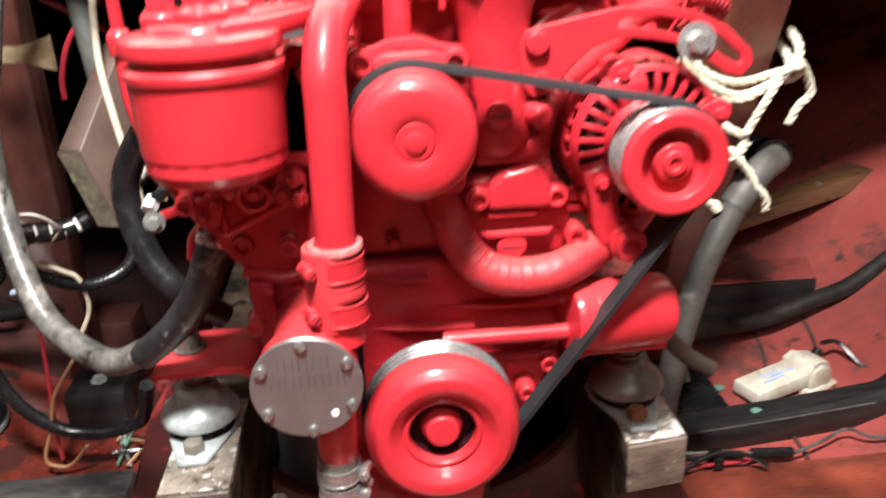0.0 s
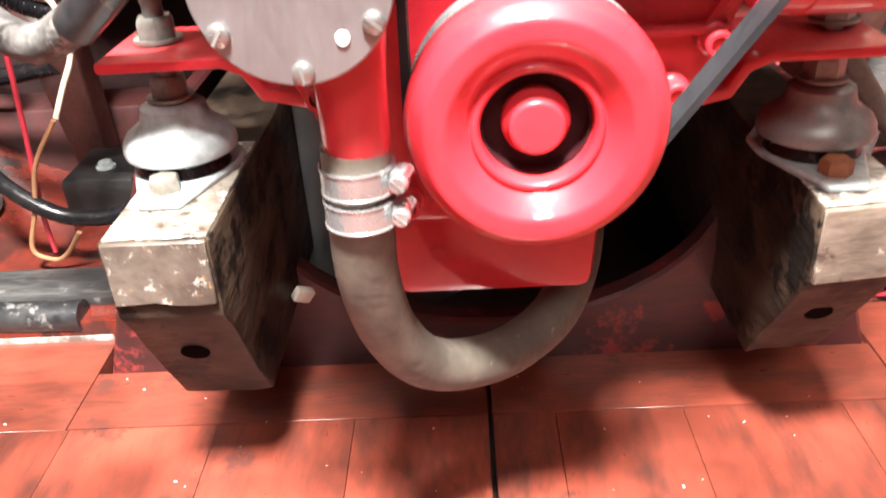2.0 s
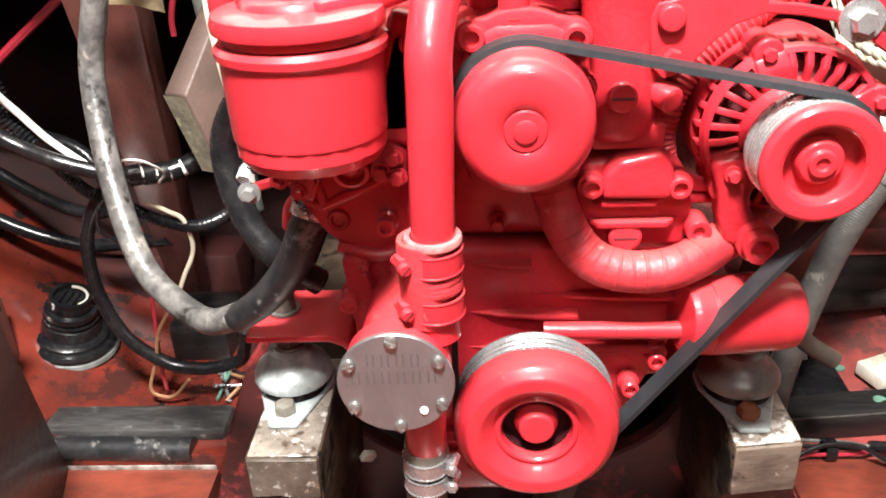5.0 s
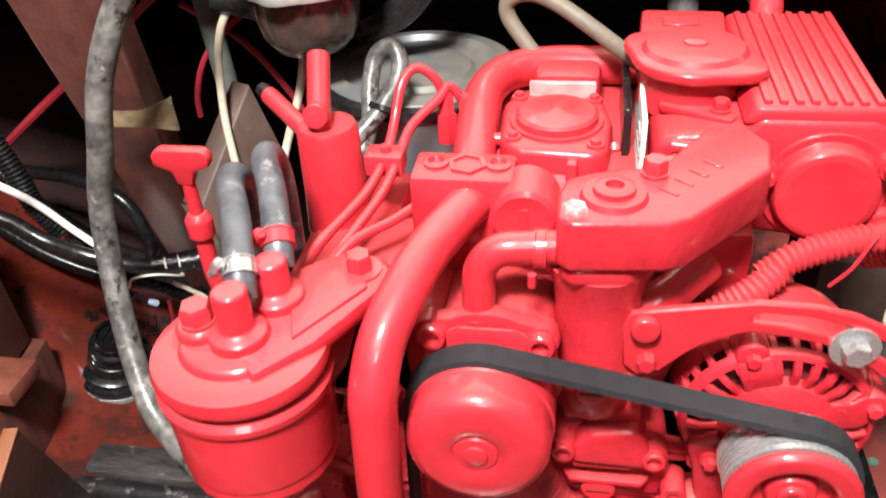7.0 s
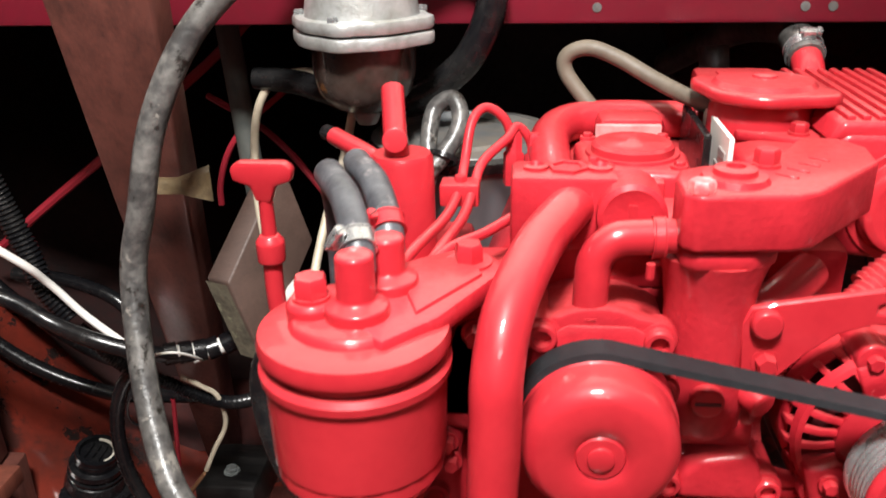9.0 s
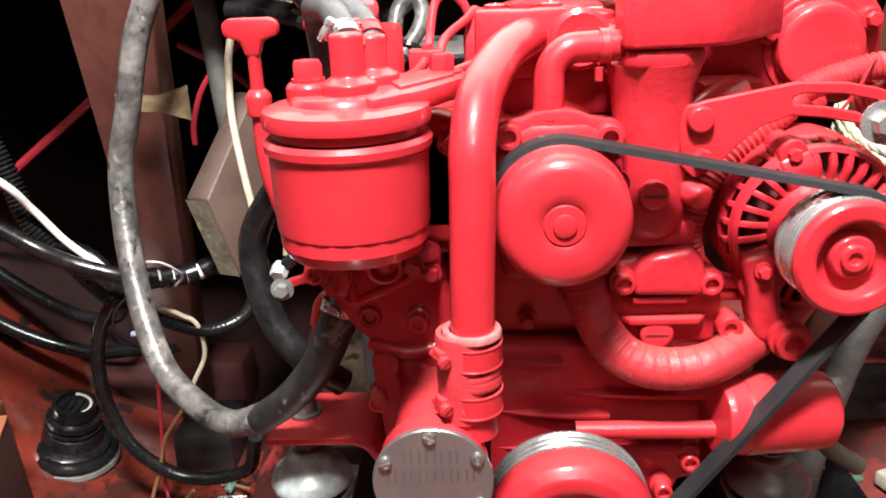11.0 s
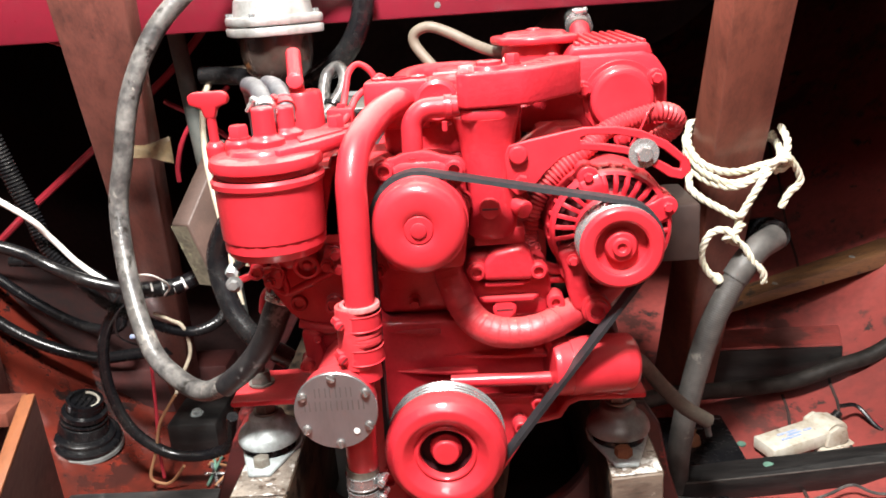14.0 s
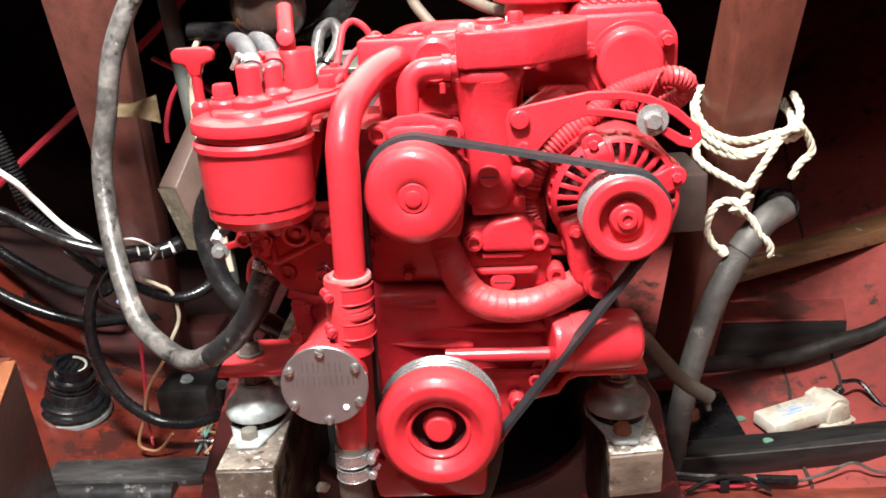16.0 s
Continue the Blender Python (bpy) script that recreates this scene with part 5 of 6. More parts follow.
part("hose", tube(loop_line, 0.0145, 24, 1), HOSE_BROWN, h)

# ---- cabin sole ----
sole_port = thing("sole_panel", "red-brown varnished boarded sole panel", "floor panel", (-0.4, -0.3, 0), "sole panels", "structure")
sole_star = thing("sole_panel", "red-brown varnished boarded sole panel", "floor panel", (0.4, -0.3, 0), "sole panels", "structure")
part("margin_board", box(-0.3475, -0.0095, 0.182, 0.2538, 0.0, 0.025, 0.0002, 1), BOARD_X, sole_port)
part("margin_board", box(-0.62, -0.3490, 0.182, 0.306, 0.0, 0.0245, 0.0002, 1), BOARD_X, sole_port)
part("margin_board", box(-0.0060, 0.318, 0.182, 0.2538, 0.0, 0.025, 0.0002, 1), BOARD_X, sole_star)
part("margin_board", box(0.3200, 1.0, 0.182, 0.318, 0.0, 0.0245, 0.0002, 1), BOARD_X, sole_star)
xs = [-1.30, -1.18, -1.06, -0.94, -0.82, -0.70, -0.585, -0.465, -0.345, -0.224, -0.115, -0.0095]
for a, b in zip(xs, xs[1:]):
    part("board", box(a + 0.0001, b - 0.0001, -1.98, 0.1812, 0.0, 0.025 - 0.0004 * random.random(), 0.0003, 1), BOARD, sole_port)
xs = [-0.0060, 0.043, 0.143, 0.265, 0.375, 0.49, 0.61, 0.73, 0.85, 0.97, 1.09, 1.3]
for a, b in zip(xs, xs[1:]):
    part("board", box(a + 0.0001, b - 0.0001, -1.98, 0.1812, 0.0, 0.025 - 0.0004 * random.random(), 0.0003, 1), BOARD, sole_star)

# ---- posts, blocks and timbers ----
crumbs = bmesh.new()
for k in range(110):
    x, y = random.uniform(-0.55, 0.5), random.uniform(-0.25, 0.245)
    s = random.choice((0.0003, 0.0004, 0.0005, 0.0005, 0.0006, 0.0007, 0.0010))
    add(crumbs, box(-s * random.uniform(0.6, 2.4), s, -s * random.uniform(0.4, 0.9), s * 0.6, 0, s * 0.9, s * 0.25, 1), pose(x, y, 0.0252, 0, random.uniform(-8, 8), random.uniform(0, 180)))
solid("crumbs", crumbs, LABEL, "pale dusty crumbs and chips on the sole", "crumbs", kind="stuff")


def post4_mesh(low, high):
    """A timber between four corners at one end and four at the other."""
    bm = bmesh.new()
    a = [bm.verts.new(p) for p in low]
    b = [bm.verts.new(p) for p in high]
    bm.faces.new(a[::-1])
    bm.faces.new(b)
    for i in range(4):
        bm.faces.new((a[i], a[(i + 1) % 4], b[(i + 1) % 4], b[i]))
    return bevel(bm, 0.003)


solid("post", post4_mesh([(-0.495, 0.63, 0.03), (-0.462, 0.635, 0.03), (-0.455, 0.665, 0.03), (-0.488, 0.66, 0.03)], [(-0.3945, 0.22, 0.85), (-0.3025, 0.225, 0.85), (-0.298, 0.252, 0.85), (-0.388, 0.25, 0.85)]), WOOD_DARK, "sloping mahogany post beside a hanging hose", "post", "posts")
solid("post", post4_mesh([(0.388, 0.63, 0.03), (0.442, 0.64, 0.03), (0.432, 0.70, 0.03), (0.343, 0.67, 0.03)], [(0.343, 0.22, 0.85), (0.423, 0.23, 0.85), (0.418, 0.29, 0.85), (0.3385, 0.26, 0.85)]), WOOD_RED, "sloping mahogany post with rope tied round it", "post", "posts")

# ---- port side ----
def hose(name, pts, r, m, label, category="hose", n=16, res=7, ripple=0.0, pitch=0.004, at=None, group=""):
    return solid(name, tube(pts, r, n, res, None, ripple, pitch), m, label, category, group)


big = thing("hanging_hose", "weathered grey hose hanging past the wooden post", "hose", (-0.25, 0.125, 0.34))
part("hose", tube([(-0.17, 0.34, 0.86), (-0.235, 0.315, 0.785), (-0.295, 0.29, 0.725), (-0.332, 0.272, 0.655), (-0.352, 0.265, 0.58), (-0.366, 0.260, 0.52), (-0.352, 0.222, 0.44), (-0.322, 0.178, 0.378), (-0.287, 0.150, 0.354), (-0.250, 0.125, 0.3485), (-0.212, 0.107, 0.368)], 0.0112, 20, 8), HOSE_GREY, big)
part("sleeve", tube([(-0.222, 0.110, 0.360), (-0.190, 0.098, 0.388), (-0.165, 0.092, 0.42), (-0.148, 0.094, 0.455), (-0.13, 0.11, 0.478)], (0.0118, 0.0150), 18, 6), SLEEVE, big, "scuffed black rubber hose end")
hose_clip("hose_clip", (-0.146, 0.095, 0.462), (0.3, 0.2, 0.9), 0.0152, big, 0.008, (-0.3, -1, 0))
hose("black_hose", [(-0.150, 0.12, 0.56), (-0.19, 0.15, 0.545), (-0.226, 0.165, 0.49), (-0.215, 0.150, 0.435), (-0.19, 0.14, 0.40), (-0.16, 0.15, 0.37)], 0.0115, RUBBER, "black rubber hose beside the filter canister")

hose("battery_cable", [(-0.72, 0.33, 0.535), (-0.62, 0.335, 0.485), (-0.545, 0.345, 0.452), (-0.505, 0.342, 0.430), (-0.471, 0.35, 0.408), (-0.431, 0.357, 0.392), (-0.40, 0.372, 0.380), (-0.375, 0.385, 0.376)], 0.0085, RUBBER, "thick glossy black battery cable", "cable")
loom = thing("wiring_loom", "black spiral wrapped wiring loom", "cable loom", (-0.36, 0.40, 0.37))
line = smooth_line([(-0.405, 0.370, 0.381), (-0.362, 0.392, 0.378), (-0.325, 0.405, 0.392), (-0.295, 0.41, 0.415), (-0.26, 0.40, 0.455)], 10)
part("core", tube(line, 0.0090, 14, 1), WHITE, loom, "pale wires under the wrap")
fr = frames(line)
for k in range(11):
    i = 1 + int(k * (len(line) - 5) / 11)
    part("spiral_wrap", tube([line[i] - fr[i][0] * 0.0062, line[i] + fr[i][0] * 0.0062 + fr[i][1] * 0.001], 0.0118, 14, 1), RUBBER, loom)
hose("white_cable", [(-0.62, 0.29, 0.60), (-0.522, 0.325, 0.510), (-0.504, 0.352, 0.468), (-0.482, 0.365, 0.428), (-0.448, 0.365, 0.398), (-0.425, 0.358, 0.385)], 0.0040, WHITE, "white sheathed cable beside the loom", "cable")
hose("corrugated_conduit", [(-0.56, 0.36, 0.62), (-0.548, 0.37, 0.55), (-0.532, 0.372, 0.492), (-0.522, 0.37, 0.455), (-0.50, 0.37, 0.42)], 0.0125, RUBBER, "black corrugated plastic conduit", "conduit", ripple=0.0022, pitch=0.005)
hose("corrugated_conduit", [(-0.50, 0.38, 0.405), (-0.46, 0.385, 0.355), (-0.423, 0.40, 0.328), (-0.388, 0.405, 0.308), (-0.348, 0.40, 0.306), (-0.306, 0.39, 0.330), (-0.285, 0.38, 0.38)], 0.0078, RUBBER, "black corrugated plastic conduit", "conduit", ripple=0.0014, pitch=0.0035)
hose("black_cable", [(-0.44, 0.40, 0.37), (-0.478, 0.40, 0.316), (-0.492, 0.40, 0.262), (-0.488, 0.40, 0.203), (-0.467, 0.40, 0.150), (-0.424, 0.40, 0.114), (-0.385, 0.40, 0.106), (-0.350, 0.40, 0.111), (-0.325, 0.39, 0.130), (-0.305, 0.36, 0.19)], 0.0082, RUBBER, "black cable in a low loop", "cable")
hose("black_cable", [(-0.90, 0.64, 0.48), (-0.80, 0.62, 0.38), (-0.70, 0.60, 0.30), (-0.60, 0.58, 0.25), (-0.53, 0.56, 0.26), (-0.55, 0.57, 0.33), (-0.62, 0.58, 0.36), (-0.70, 0.58, 0.37)], 0.009, RUBBER, "coiled black cable in the shade", "cable")
hose("black_cable", [(-0.90, 0.54, 0.46), (-0.80, 0.55, 0.35), (-0.70, 0.56, 0.25), (-0.60, 0.57, 0.20), (-0.52, 0.56, 0.205), (-0.45, 0.54, 0.22)], 0.010, RUBBER, "thick black cable along the hull", "cable")
hose("thin_wire", [(-0.375, 0.372, 0.372), (-0.352, 0.335, 0.398), (-0.358, 0.30, 0.425), (-0.374, 0.285, 0.430), (-0.385, 0.29, 0.415)], 0.0014, WHITE, "thin pale bent wire hook", "wire", 8)
hose("thin_wire", [(-0.385, 0.30, 0.400), (-0.408, 0.29, 0.378), (-0.415, 0.30, 0.345), (-0.402, 0.33, 0.318), (-0.425, 0.375, 0.305)], 0.0014, RUBBER, "thin dark wire loop with blue end", "wire", 8)
solid("wire_end", tube([(-0.436, 0.40, 0.303), (-0.446, 0.405, 0.300)], 0.004, 10, 1), BLUE_INK, "small blue crimp terminal on wire", "terminal")
hose("cream_cable", [(-0.195, 0.43, 0.645), (-0.238, 0.44, 0.659), (-0.279, 0.44, 0.654), (-0.300, 0.43, 0.622), (-0.302, 0.41, 0.56), (-0.292, 0.39, 0.50), (-0.278, 0.37, 0.44), (-0.265, 0.35, 0.36)], 0.0042, CREAM, "cream sheathed cable behind the dipstick", "cable", 10)
hose("cream_cable", [(-0.190, 0.36, 0.640), (-0.200, 0.36, 0.60), (-0.215, 0.34, 0.55), (-0.222, 0.30, 0.50), (-0.225, 0.27, 0.44)], 0.0040, CREAM, "cream sheathed cable behind the dipstick", "cable", 10)
hose("cream_cable", [(-0.407, 0.40, 0.336), (-0.385, 0.40, 0.325), (-0.368, 0.40, 0.312), (-0.368, 0.41, 0.27), (-0.385, 0.41, 0.235), (-0.397, 0.405, 0.208)], 0.0028, CREAM, "short cream cable hanging down", "cable", 8)
hose("copper_wire", [(-0.397, 0.40, 0.208), (-0.427, 0.40, 0.164), (-0.440, 0.40, 0.12), (-0.456, 0.40, 0.075), (-0.440, 0.40, 0.062), (-0.424, 0.40, 0.066), (-0.399, 0.39, 0.096)], 0.0024, COPPER, "brown stripped copper wire in bilge", "wire", 8)
hose("grey_hose", [(-0.348, 0.50, 0.72), (-0.343, 0.50, 0.653), (-0.337, 0.50, 0.567), (-0.325, 0.49, 0.462), (-0.31, 0.47, 0.38), (-0.30, 0.45, 0.30)], 0.012, mat("dusty_dark_hose", (0.06, 0.065, 0.06), 0.6, dark=(0.13, 0.12, 0.1), big=16, amount=0.7), "dusty dark grey hose behind the block")
for pts, r in (([(-0.75, 0.62, 0.38), (-0.655, 0.60, 0.452), (-0.55, 0.60, 0.53), (-0.478, 0.60, 0.586), (-0.38, 0.60, 0.665), (-0.3, 0.6, 0.75)], 0.006),
               ([(-0.376, 0.50, 0.50), (-0.374, 0.50, 0.525), (-0.360, 0.50, 0.562), (-0.334, 0.50, 0.594), (-0.29, 0.52, 0.63)], 0.0035),
               ([(-0.40, 0.56, 0.61), (-0.33, 0.55, 0.57), (-0.27, 0.52, 0.52), (-0.22, 0.48, 0.47)], 0.004),
               ([(-0.72, 0.5, 0.82), (-0.66, 0.5, 0.80), (-0.63, 0.5, 0.76), (-0.60, 0.5, 0.74), (-0.5, 0.5, 0.70)], 0.0035),
               ([(-0.425, 0.41, 0.30), (-0.432, 0.41, 0.20), (-0.44, 0.41, 0.11), (-0.445, 0.42, 0.06)], 0.0026)):
    hose("red_wire", pts, r, WIRE_RED, "red insulated wire in the bay", "wire", 8, group="red wires")

# wooden block standing behind the filter
blk = thing("timber_block", "offcut of timber with pale sawn end", "timber block", (-0.32, 0.42, 0.36))
bm = bmesh.new()
lo = [(-0.346, 0.362, 0.474), (-0.320, 0.352, 0.474), (-0.283, 0.44, 0.568), (-0.306, 0.45, 0.568)]
b4 = [bm.verts.new(p) for p in lo]
dn = [bm.verts.new(Vector(p) + Vector((0.024, 0.005, -0.086))) for p in lo]
bm.faces.new(b4)
bm.faces.new(dn[::-1])
for i in range(4):
    bm.faces.new((b4[i], dn[i], dn[(i + 1) % 4], b4[(i + 1) % 4]))
part("block", bevel(bm, 0.002), mat("weathered_offcut_timber", (0.080, 0.048, 0.038), 0.6, dark=(0.06, 0.036, 0.028), big=12, fine=80, amount=0.9, bump=0.3, stretch=(1, 4, 4), blotch=0.35, blotch_scale=10), blk)
bm = bmesh.new()
q = [bm.verts.new(Vector(p) + Vector((-0.0012, -0.0030, -0.0006))) for p in ((-0.345, 0.3625, 0.473), (-0.3205, 0.3525, 0.473), (-0.2965, 0.3575, 0.388), (-0.321, 0.3675, 0.388))]
bm.faces.new(q)
part("sawn_end", bm, PALE_END, blk, "pale sawn end grain")
tape = bmesh.new()
rows = []
for i in range(15):
    u = i / 14
    row = []
    for j in range(6):
        v = j / 5 - 0.5
        p = Vector((-0.392 + 0.062 * u, 0.3375 + 0.028 * u * u, 0.578 - 0.008 * u + v * (0.016 + 0.020 * max(0.0, u - 0.62) / 0.38)))
        row.append(tape.verts.new(p + Vector((0.3, -1.0, 0.5)) * (0.001 + 0.009 * max(0.0, u - 0.55)) * (0.5 + noise.noise(Vector((u * 9, v * 5, 2.0))))))
    rows.append(row)
for p, q in zip(rows, rows[1:]):
    for j in range(5):
        tape.faces.new((p[j], p[j + 1], q[j + 1], q[j]))
ret = bmesh.ops.extrude_face_region(tape, geom=tape.faces[:])
bmesh.ops.translate(tape, vec=(0, 0.0012, 0), verts=[g for g in ret["geom"] if isinstance(g, bmesh.types.BMVert)])
solid("masking_tape", tape, TAPE, "crumpled yellowed masking tape stuck round the post", "tape")

# foot of the post and the black plastic skin fitting
foot = thing("foot_block", "black painted foot block with a bolt", "foot block", (-0.43, 0.54, 0.05))
part("block", box(-0.466, -0.384, 0.505, 0.605, 0.04, 0.101, 0.006), TIMBER_BLACK, foot)
part("bolt", hexbolt((-0.425, 0.540, 0.101), Z, 0.014, 0.006, 0.011), GALV, foot)
FXX, FYY = -0.604, 0.502
skin = thing("skin_fitting", "glossy black plastic skin fitting on red hull", "skin fitting", (FXX, FYY, 0.082))
lean = Matrix.Translation((FXX, FYY, 0.082)) @ Matrix.Rotation(radians(16), 4, "Y") @ Matrix.Rotation(radians(6), 4, "X") @ Matrix.Translation((-FXX, -FYY, -0.042))
part("base_flange", moved(lathe([(0, 0.045), (0.058, 0.045), (0.059, 0.056), (0.056, 0.060), (0.050, 0.061), (0.049, 0.066), (0.043, 0.070), (0, 0.070)], (FXX, FYY, 0), Z, 40), lean), RUBBER, skin)
part("body", moved(lathe([(0.040, 0.068), (0.036, 0.085), (0.030, 0.088), (0.030, 0.096), (0.034, 0.098), (0.034, 0.106), (0.028, 0.108), (0.028, 0.118), (0, 0.118)], (FXX, FYY, 0), Z, 40), lean), RUBBER, skin)
part("top_ring", moved(lathe([(0.022, 0.112), (0.027, 0.112), (0.0275, 0.126), (0.0225, 0.126)], (FXX, FYY, 0), Z, 40), lean), RUBBER, skin)
part("thread_ring", moved(lathe([(0.029, 0.090), (0.0355, 0.090), (0.0355, 0.093), (0.029, 0.093)], (FXX, FYY, 0), Z, 40), lean), RUBBER, skin)
part("pale_liner", moved(tube([(FXX + 0.0205 * math.cos(radians(a)), FYY + 0.0205 * math.sin(radians(a)), 0.1235) for a in range(-40, 125, 15)], 0.0020, 8, 2), lean), IVORY, skin, "pale liner arc")
for k in range(3):
    part("vane", moved(box(FXX - 0.012 + 0.009 * k, FXX - 0.010 + 0.009 * k, FYY - 0.012, FYY + 0.014, 0.116, 0.1225), lean), RUBBER, skin)
part("bottom_seal", moved(lathe([(0.050, 0.044), (0.063, 0.044), (0.061, 0.049), (0.050, 0.052)], (FXX, FYY, 0), Z, 40), lean), GALV_DARK, skin)

# rails along the sole edge, port
solid("side_rail", box(-0.62, -0.345, 0.336, 0.388, 0.028, 0.060, 0.006), mat("scuffed_black_timber", (0.020, 0.019, 0.019), 0.42, dark=(0.055, 0.052, 0.050), big=10, fine=80, amount=0.95, bump=0.5, stretch=(0.7, 4, 4), speck=(0.12, 0.115, 0.11), speck_at=0.64, speck_scale=30, speck2=(0.11, 0.09, 0.045), speck2_at=0.70, speck2_scale=20, blotch=0.4), "black stained timber rail with pale scuffs", "rail", "side rails")
hose("grey_pipe", [(-0.62, 0.322, 0.046), (-0.50, 0.320, 0.046), (-0.380, 0.318, 0.046)], 0.0150, SLEEVE, "scuffed black pipe end beside the rail", "pipe")
solid("sole_ledge", box(-0.60, -0.352, 0.3065, 0.318, 0.006, 0.030, 0.002), mat("flaking_dark_ledge", (0.09, 0.06, 0.05), 0.5, dark=(0.45, 0.4, 0.36), big=40, fine=120, amount=0.8, bump=0.5), "flaking dark ledge at the sole edge", "ledge")
solid("frame_timber", box(-1.1, -0.40, 0.645, 0.72, 0.05, 0.137, 0.005), mat("dark_red_frame_paint", (0.07, 0.02, 0.018), 0.5, dark=(0.02, 0.012, 0.012), big=8, amount=0.9), "dark red hull frame timber", "frame timber")
for k in range(9):
    a = random.random()
    solid("metal_shaving", tube([(-0.395 + 0.045 * a, 0.40 + 0.08 * random.random(), 0.052), (-0.39 + 0.045 * random.random(), 0.42 + 0.07 * random.random(), 0.060)], 0.0022, 6, 1), (STEEL, COPPER, GREEN)[k % 3], "scrap lying in the wet bilge", "scrap", "scraps")

# companionway step side in the foreground
def slab(name, corners, out, m, label, category):
    bm = bmesh.new()
    a = [bm.verts.new(p) for p in corners]
    b = [bm.verts.new(Vector(p) + Vector(out)) for p in corners]
    bm.faces.new(a)
    bm.faces.new(b[::-1])
    for i in range(4):
        bm.faces.new((a[i], b[i], b[(i + 1) % 4], a[(i + 1) % 4]))
    return solid(name, bevel(bm, 0.003), m, label, category)


# One board: stained face darkened for grazing light, top edge in lit orange.
ORANGE = mat("orange_lit_edge", (0.20, 0.072, 0.032), 0.36, dark=(0.10, 0.034, 0.018), big=14, fine=70, amount=0.8, bump=0.15, coat=0.3, stretch=(4, 0.8, 4))
step = thing("step_board", "mahogany step side board, shaded dark face, lit orange edge", "board", (-0.46, 0.05, 0.026))
face = [Vector(p) for p in ((-0.536, 0.307, 0.027), (-0.385, -0.190, 0.027), (-0.398, -0.254, 0.192), (-0.462, 0.169, 0.333))]
for nm, dip, mm in (("board", 0.003, mat("stained_shaded_mahogany", (0.040, 0.017, 0.014), 0.42, dark=(0.020, 0.010, 0.009), big=9, fine=60, amount=0.9, bump=0.2, coat=0.1, stretch=(4, 1, 1.5), speck=(0.10, 0.06, 0.045), speck_at=0.70, speck_scale=14, blotch=0.4)), ("top_edge", 0.0, ORANGE)):
    bm = bmesh.new()
    if nm == "board":
        q = face[:2] + [face[2] - Vector((0, 0, dip)), face[3] - Vector((0, 0, dip))]
    else:
        q = [face[3] - Vector((0, 0, 0.0029)), face[2] - Vector((0, 0, 0.0029)), face[2] + Vector((0, 0, 0.002)), face[3] + Vector((0, 0, 0.002))]
    a = [bm.verts.new(p) for p in q]
    b = [bm.verts.new(p + Vector((-0.0145, -0.003, 0.0))) for p in q]
    bm.faces.new(a)
    bm.faces.new(b[::-1])
    for i in range(4):
        bm.faces.new((a[i], b[i], b[(i + 1) % 4], a[(i + 1) % 4]))
    part(nm, bevel(bm, 0.0012, 2), mm, step)
slab("bulkhead_panel", [(-0.655, 0.43, 0.20), (-0.64, 0.30, 0.20), (-0.64, 0.26, 0.42), (-0.665, 0.43, 0.41)], (-0.03, 0, 0), WOOD_DARK, "mahogany locker side panel", "panel")
slab("plinth_box", [(-0.64, 0.44, 0.045), (-0.62, 0.29, 0.045), (-0.62, 0.29, 0.195), (-0.64, 0.44, 0.195)], (-0.08, 0, 0), WOOD_DARK, "mahogany locker base under the panel", "panel")
solid("shelf_edge", box(-0.70, -0.578, 0.285, 0.345, 0.230, 0.251, 0.002), WOOD_RED, "pale worn mahogany shelf edge by the panel", "shelf")

# ---- behind the engine ----
wl = thing("waterlock_drum", "dusty black plastic exhaust drum", "drum", (-0.10, 0.40, 0.20))
part("drum", lathe([(0, 0.05), (0.082, 0.05), (0.084, 0.25), (0.086, 0.606), (0.0875, 0.612), (0.084, 0.618), (0.070, 0.620), (0.066, 0.615), (0.050, 0.613), (0.046, 0.617), (0, 0.620)], (-0.092, 0.378, 0), Z, 56), DRUM, wl)
part("rim", lathe([(0.085, 0.604), (0.0905, 0.606), (0.0905, 0.614), (0.085, 0.617)], (-0.092, 0.378, 0), Z, 56), RUBBER, wl)
hose("grey_hose", [(-0.150, 0.215, 0.565), (-0.124, 0.250, 0.604), (-0.101, 0.272, 0.628), (-0.089, 0.287, 0.650), (-0.095, 0.299, 0.666), (-0.110, 0.299, 0.658), (-0.114, 0.285, 0.636), (-0.113, 0.265, 0.610), (-0.125, 0.235, 0.580)], 0.0070, HOSE_GREY, "grey hose bent into a tight loop")
solid("cable_tie", lathe([(0.0105, -0.002), (0.0122, -0.002), (0.0122, 0.002), (0.0105, 0.002)], (-0.101, 0.272, 0.626), (0.3, 0.5, 0.8), 24), RUBBER, "black cable tie round the hose", "cable tie")

SX, SY = -0.171, 0.330
sep = thing("fuel_separator", "fuel separator with grimy bowl and aluminium head", "fuel separator", (SX, SY, 0.64))
head = []
for i in range(60):
    a = 2 * math.pi * i / 60
    r = 0.054 + 0.006 * max(0.0, math.cos(4 * a + 0.6)) ** 2
    head.append((SX + r * math.cos(a), SY + r * math.sin(a)))
hd = part("head_flange", prism(head, "z", 0.706, 0.716, 0.002), ALUMINIUM, sep, "weathered cast aluminium head")
part("head_cap", prism(head, "z", 0.7175, 0.728, 0.003), ALUMINIUM, sep)
part("cap_dome", lathe([(0.047, 0.727), (0.044, 0.746), (0.036, 0.752), (0, 0.754)], (SX, SY, 0), Z, 44), ALUMINIUM, sep)
for k in range(4):
    a = 0.42 * math.pi * k + 0.5
    part("head_screw", hexbolt((SX + 0.052 * math.cos(a), SY + 0.052 * math.sin(a), 0.727), Z, 0.008, 0.005), STEEL, hd)
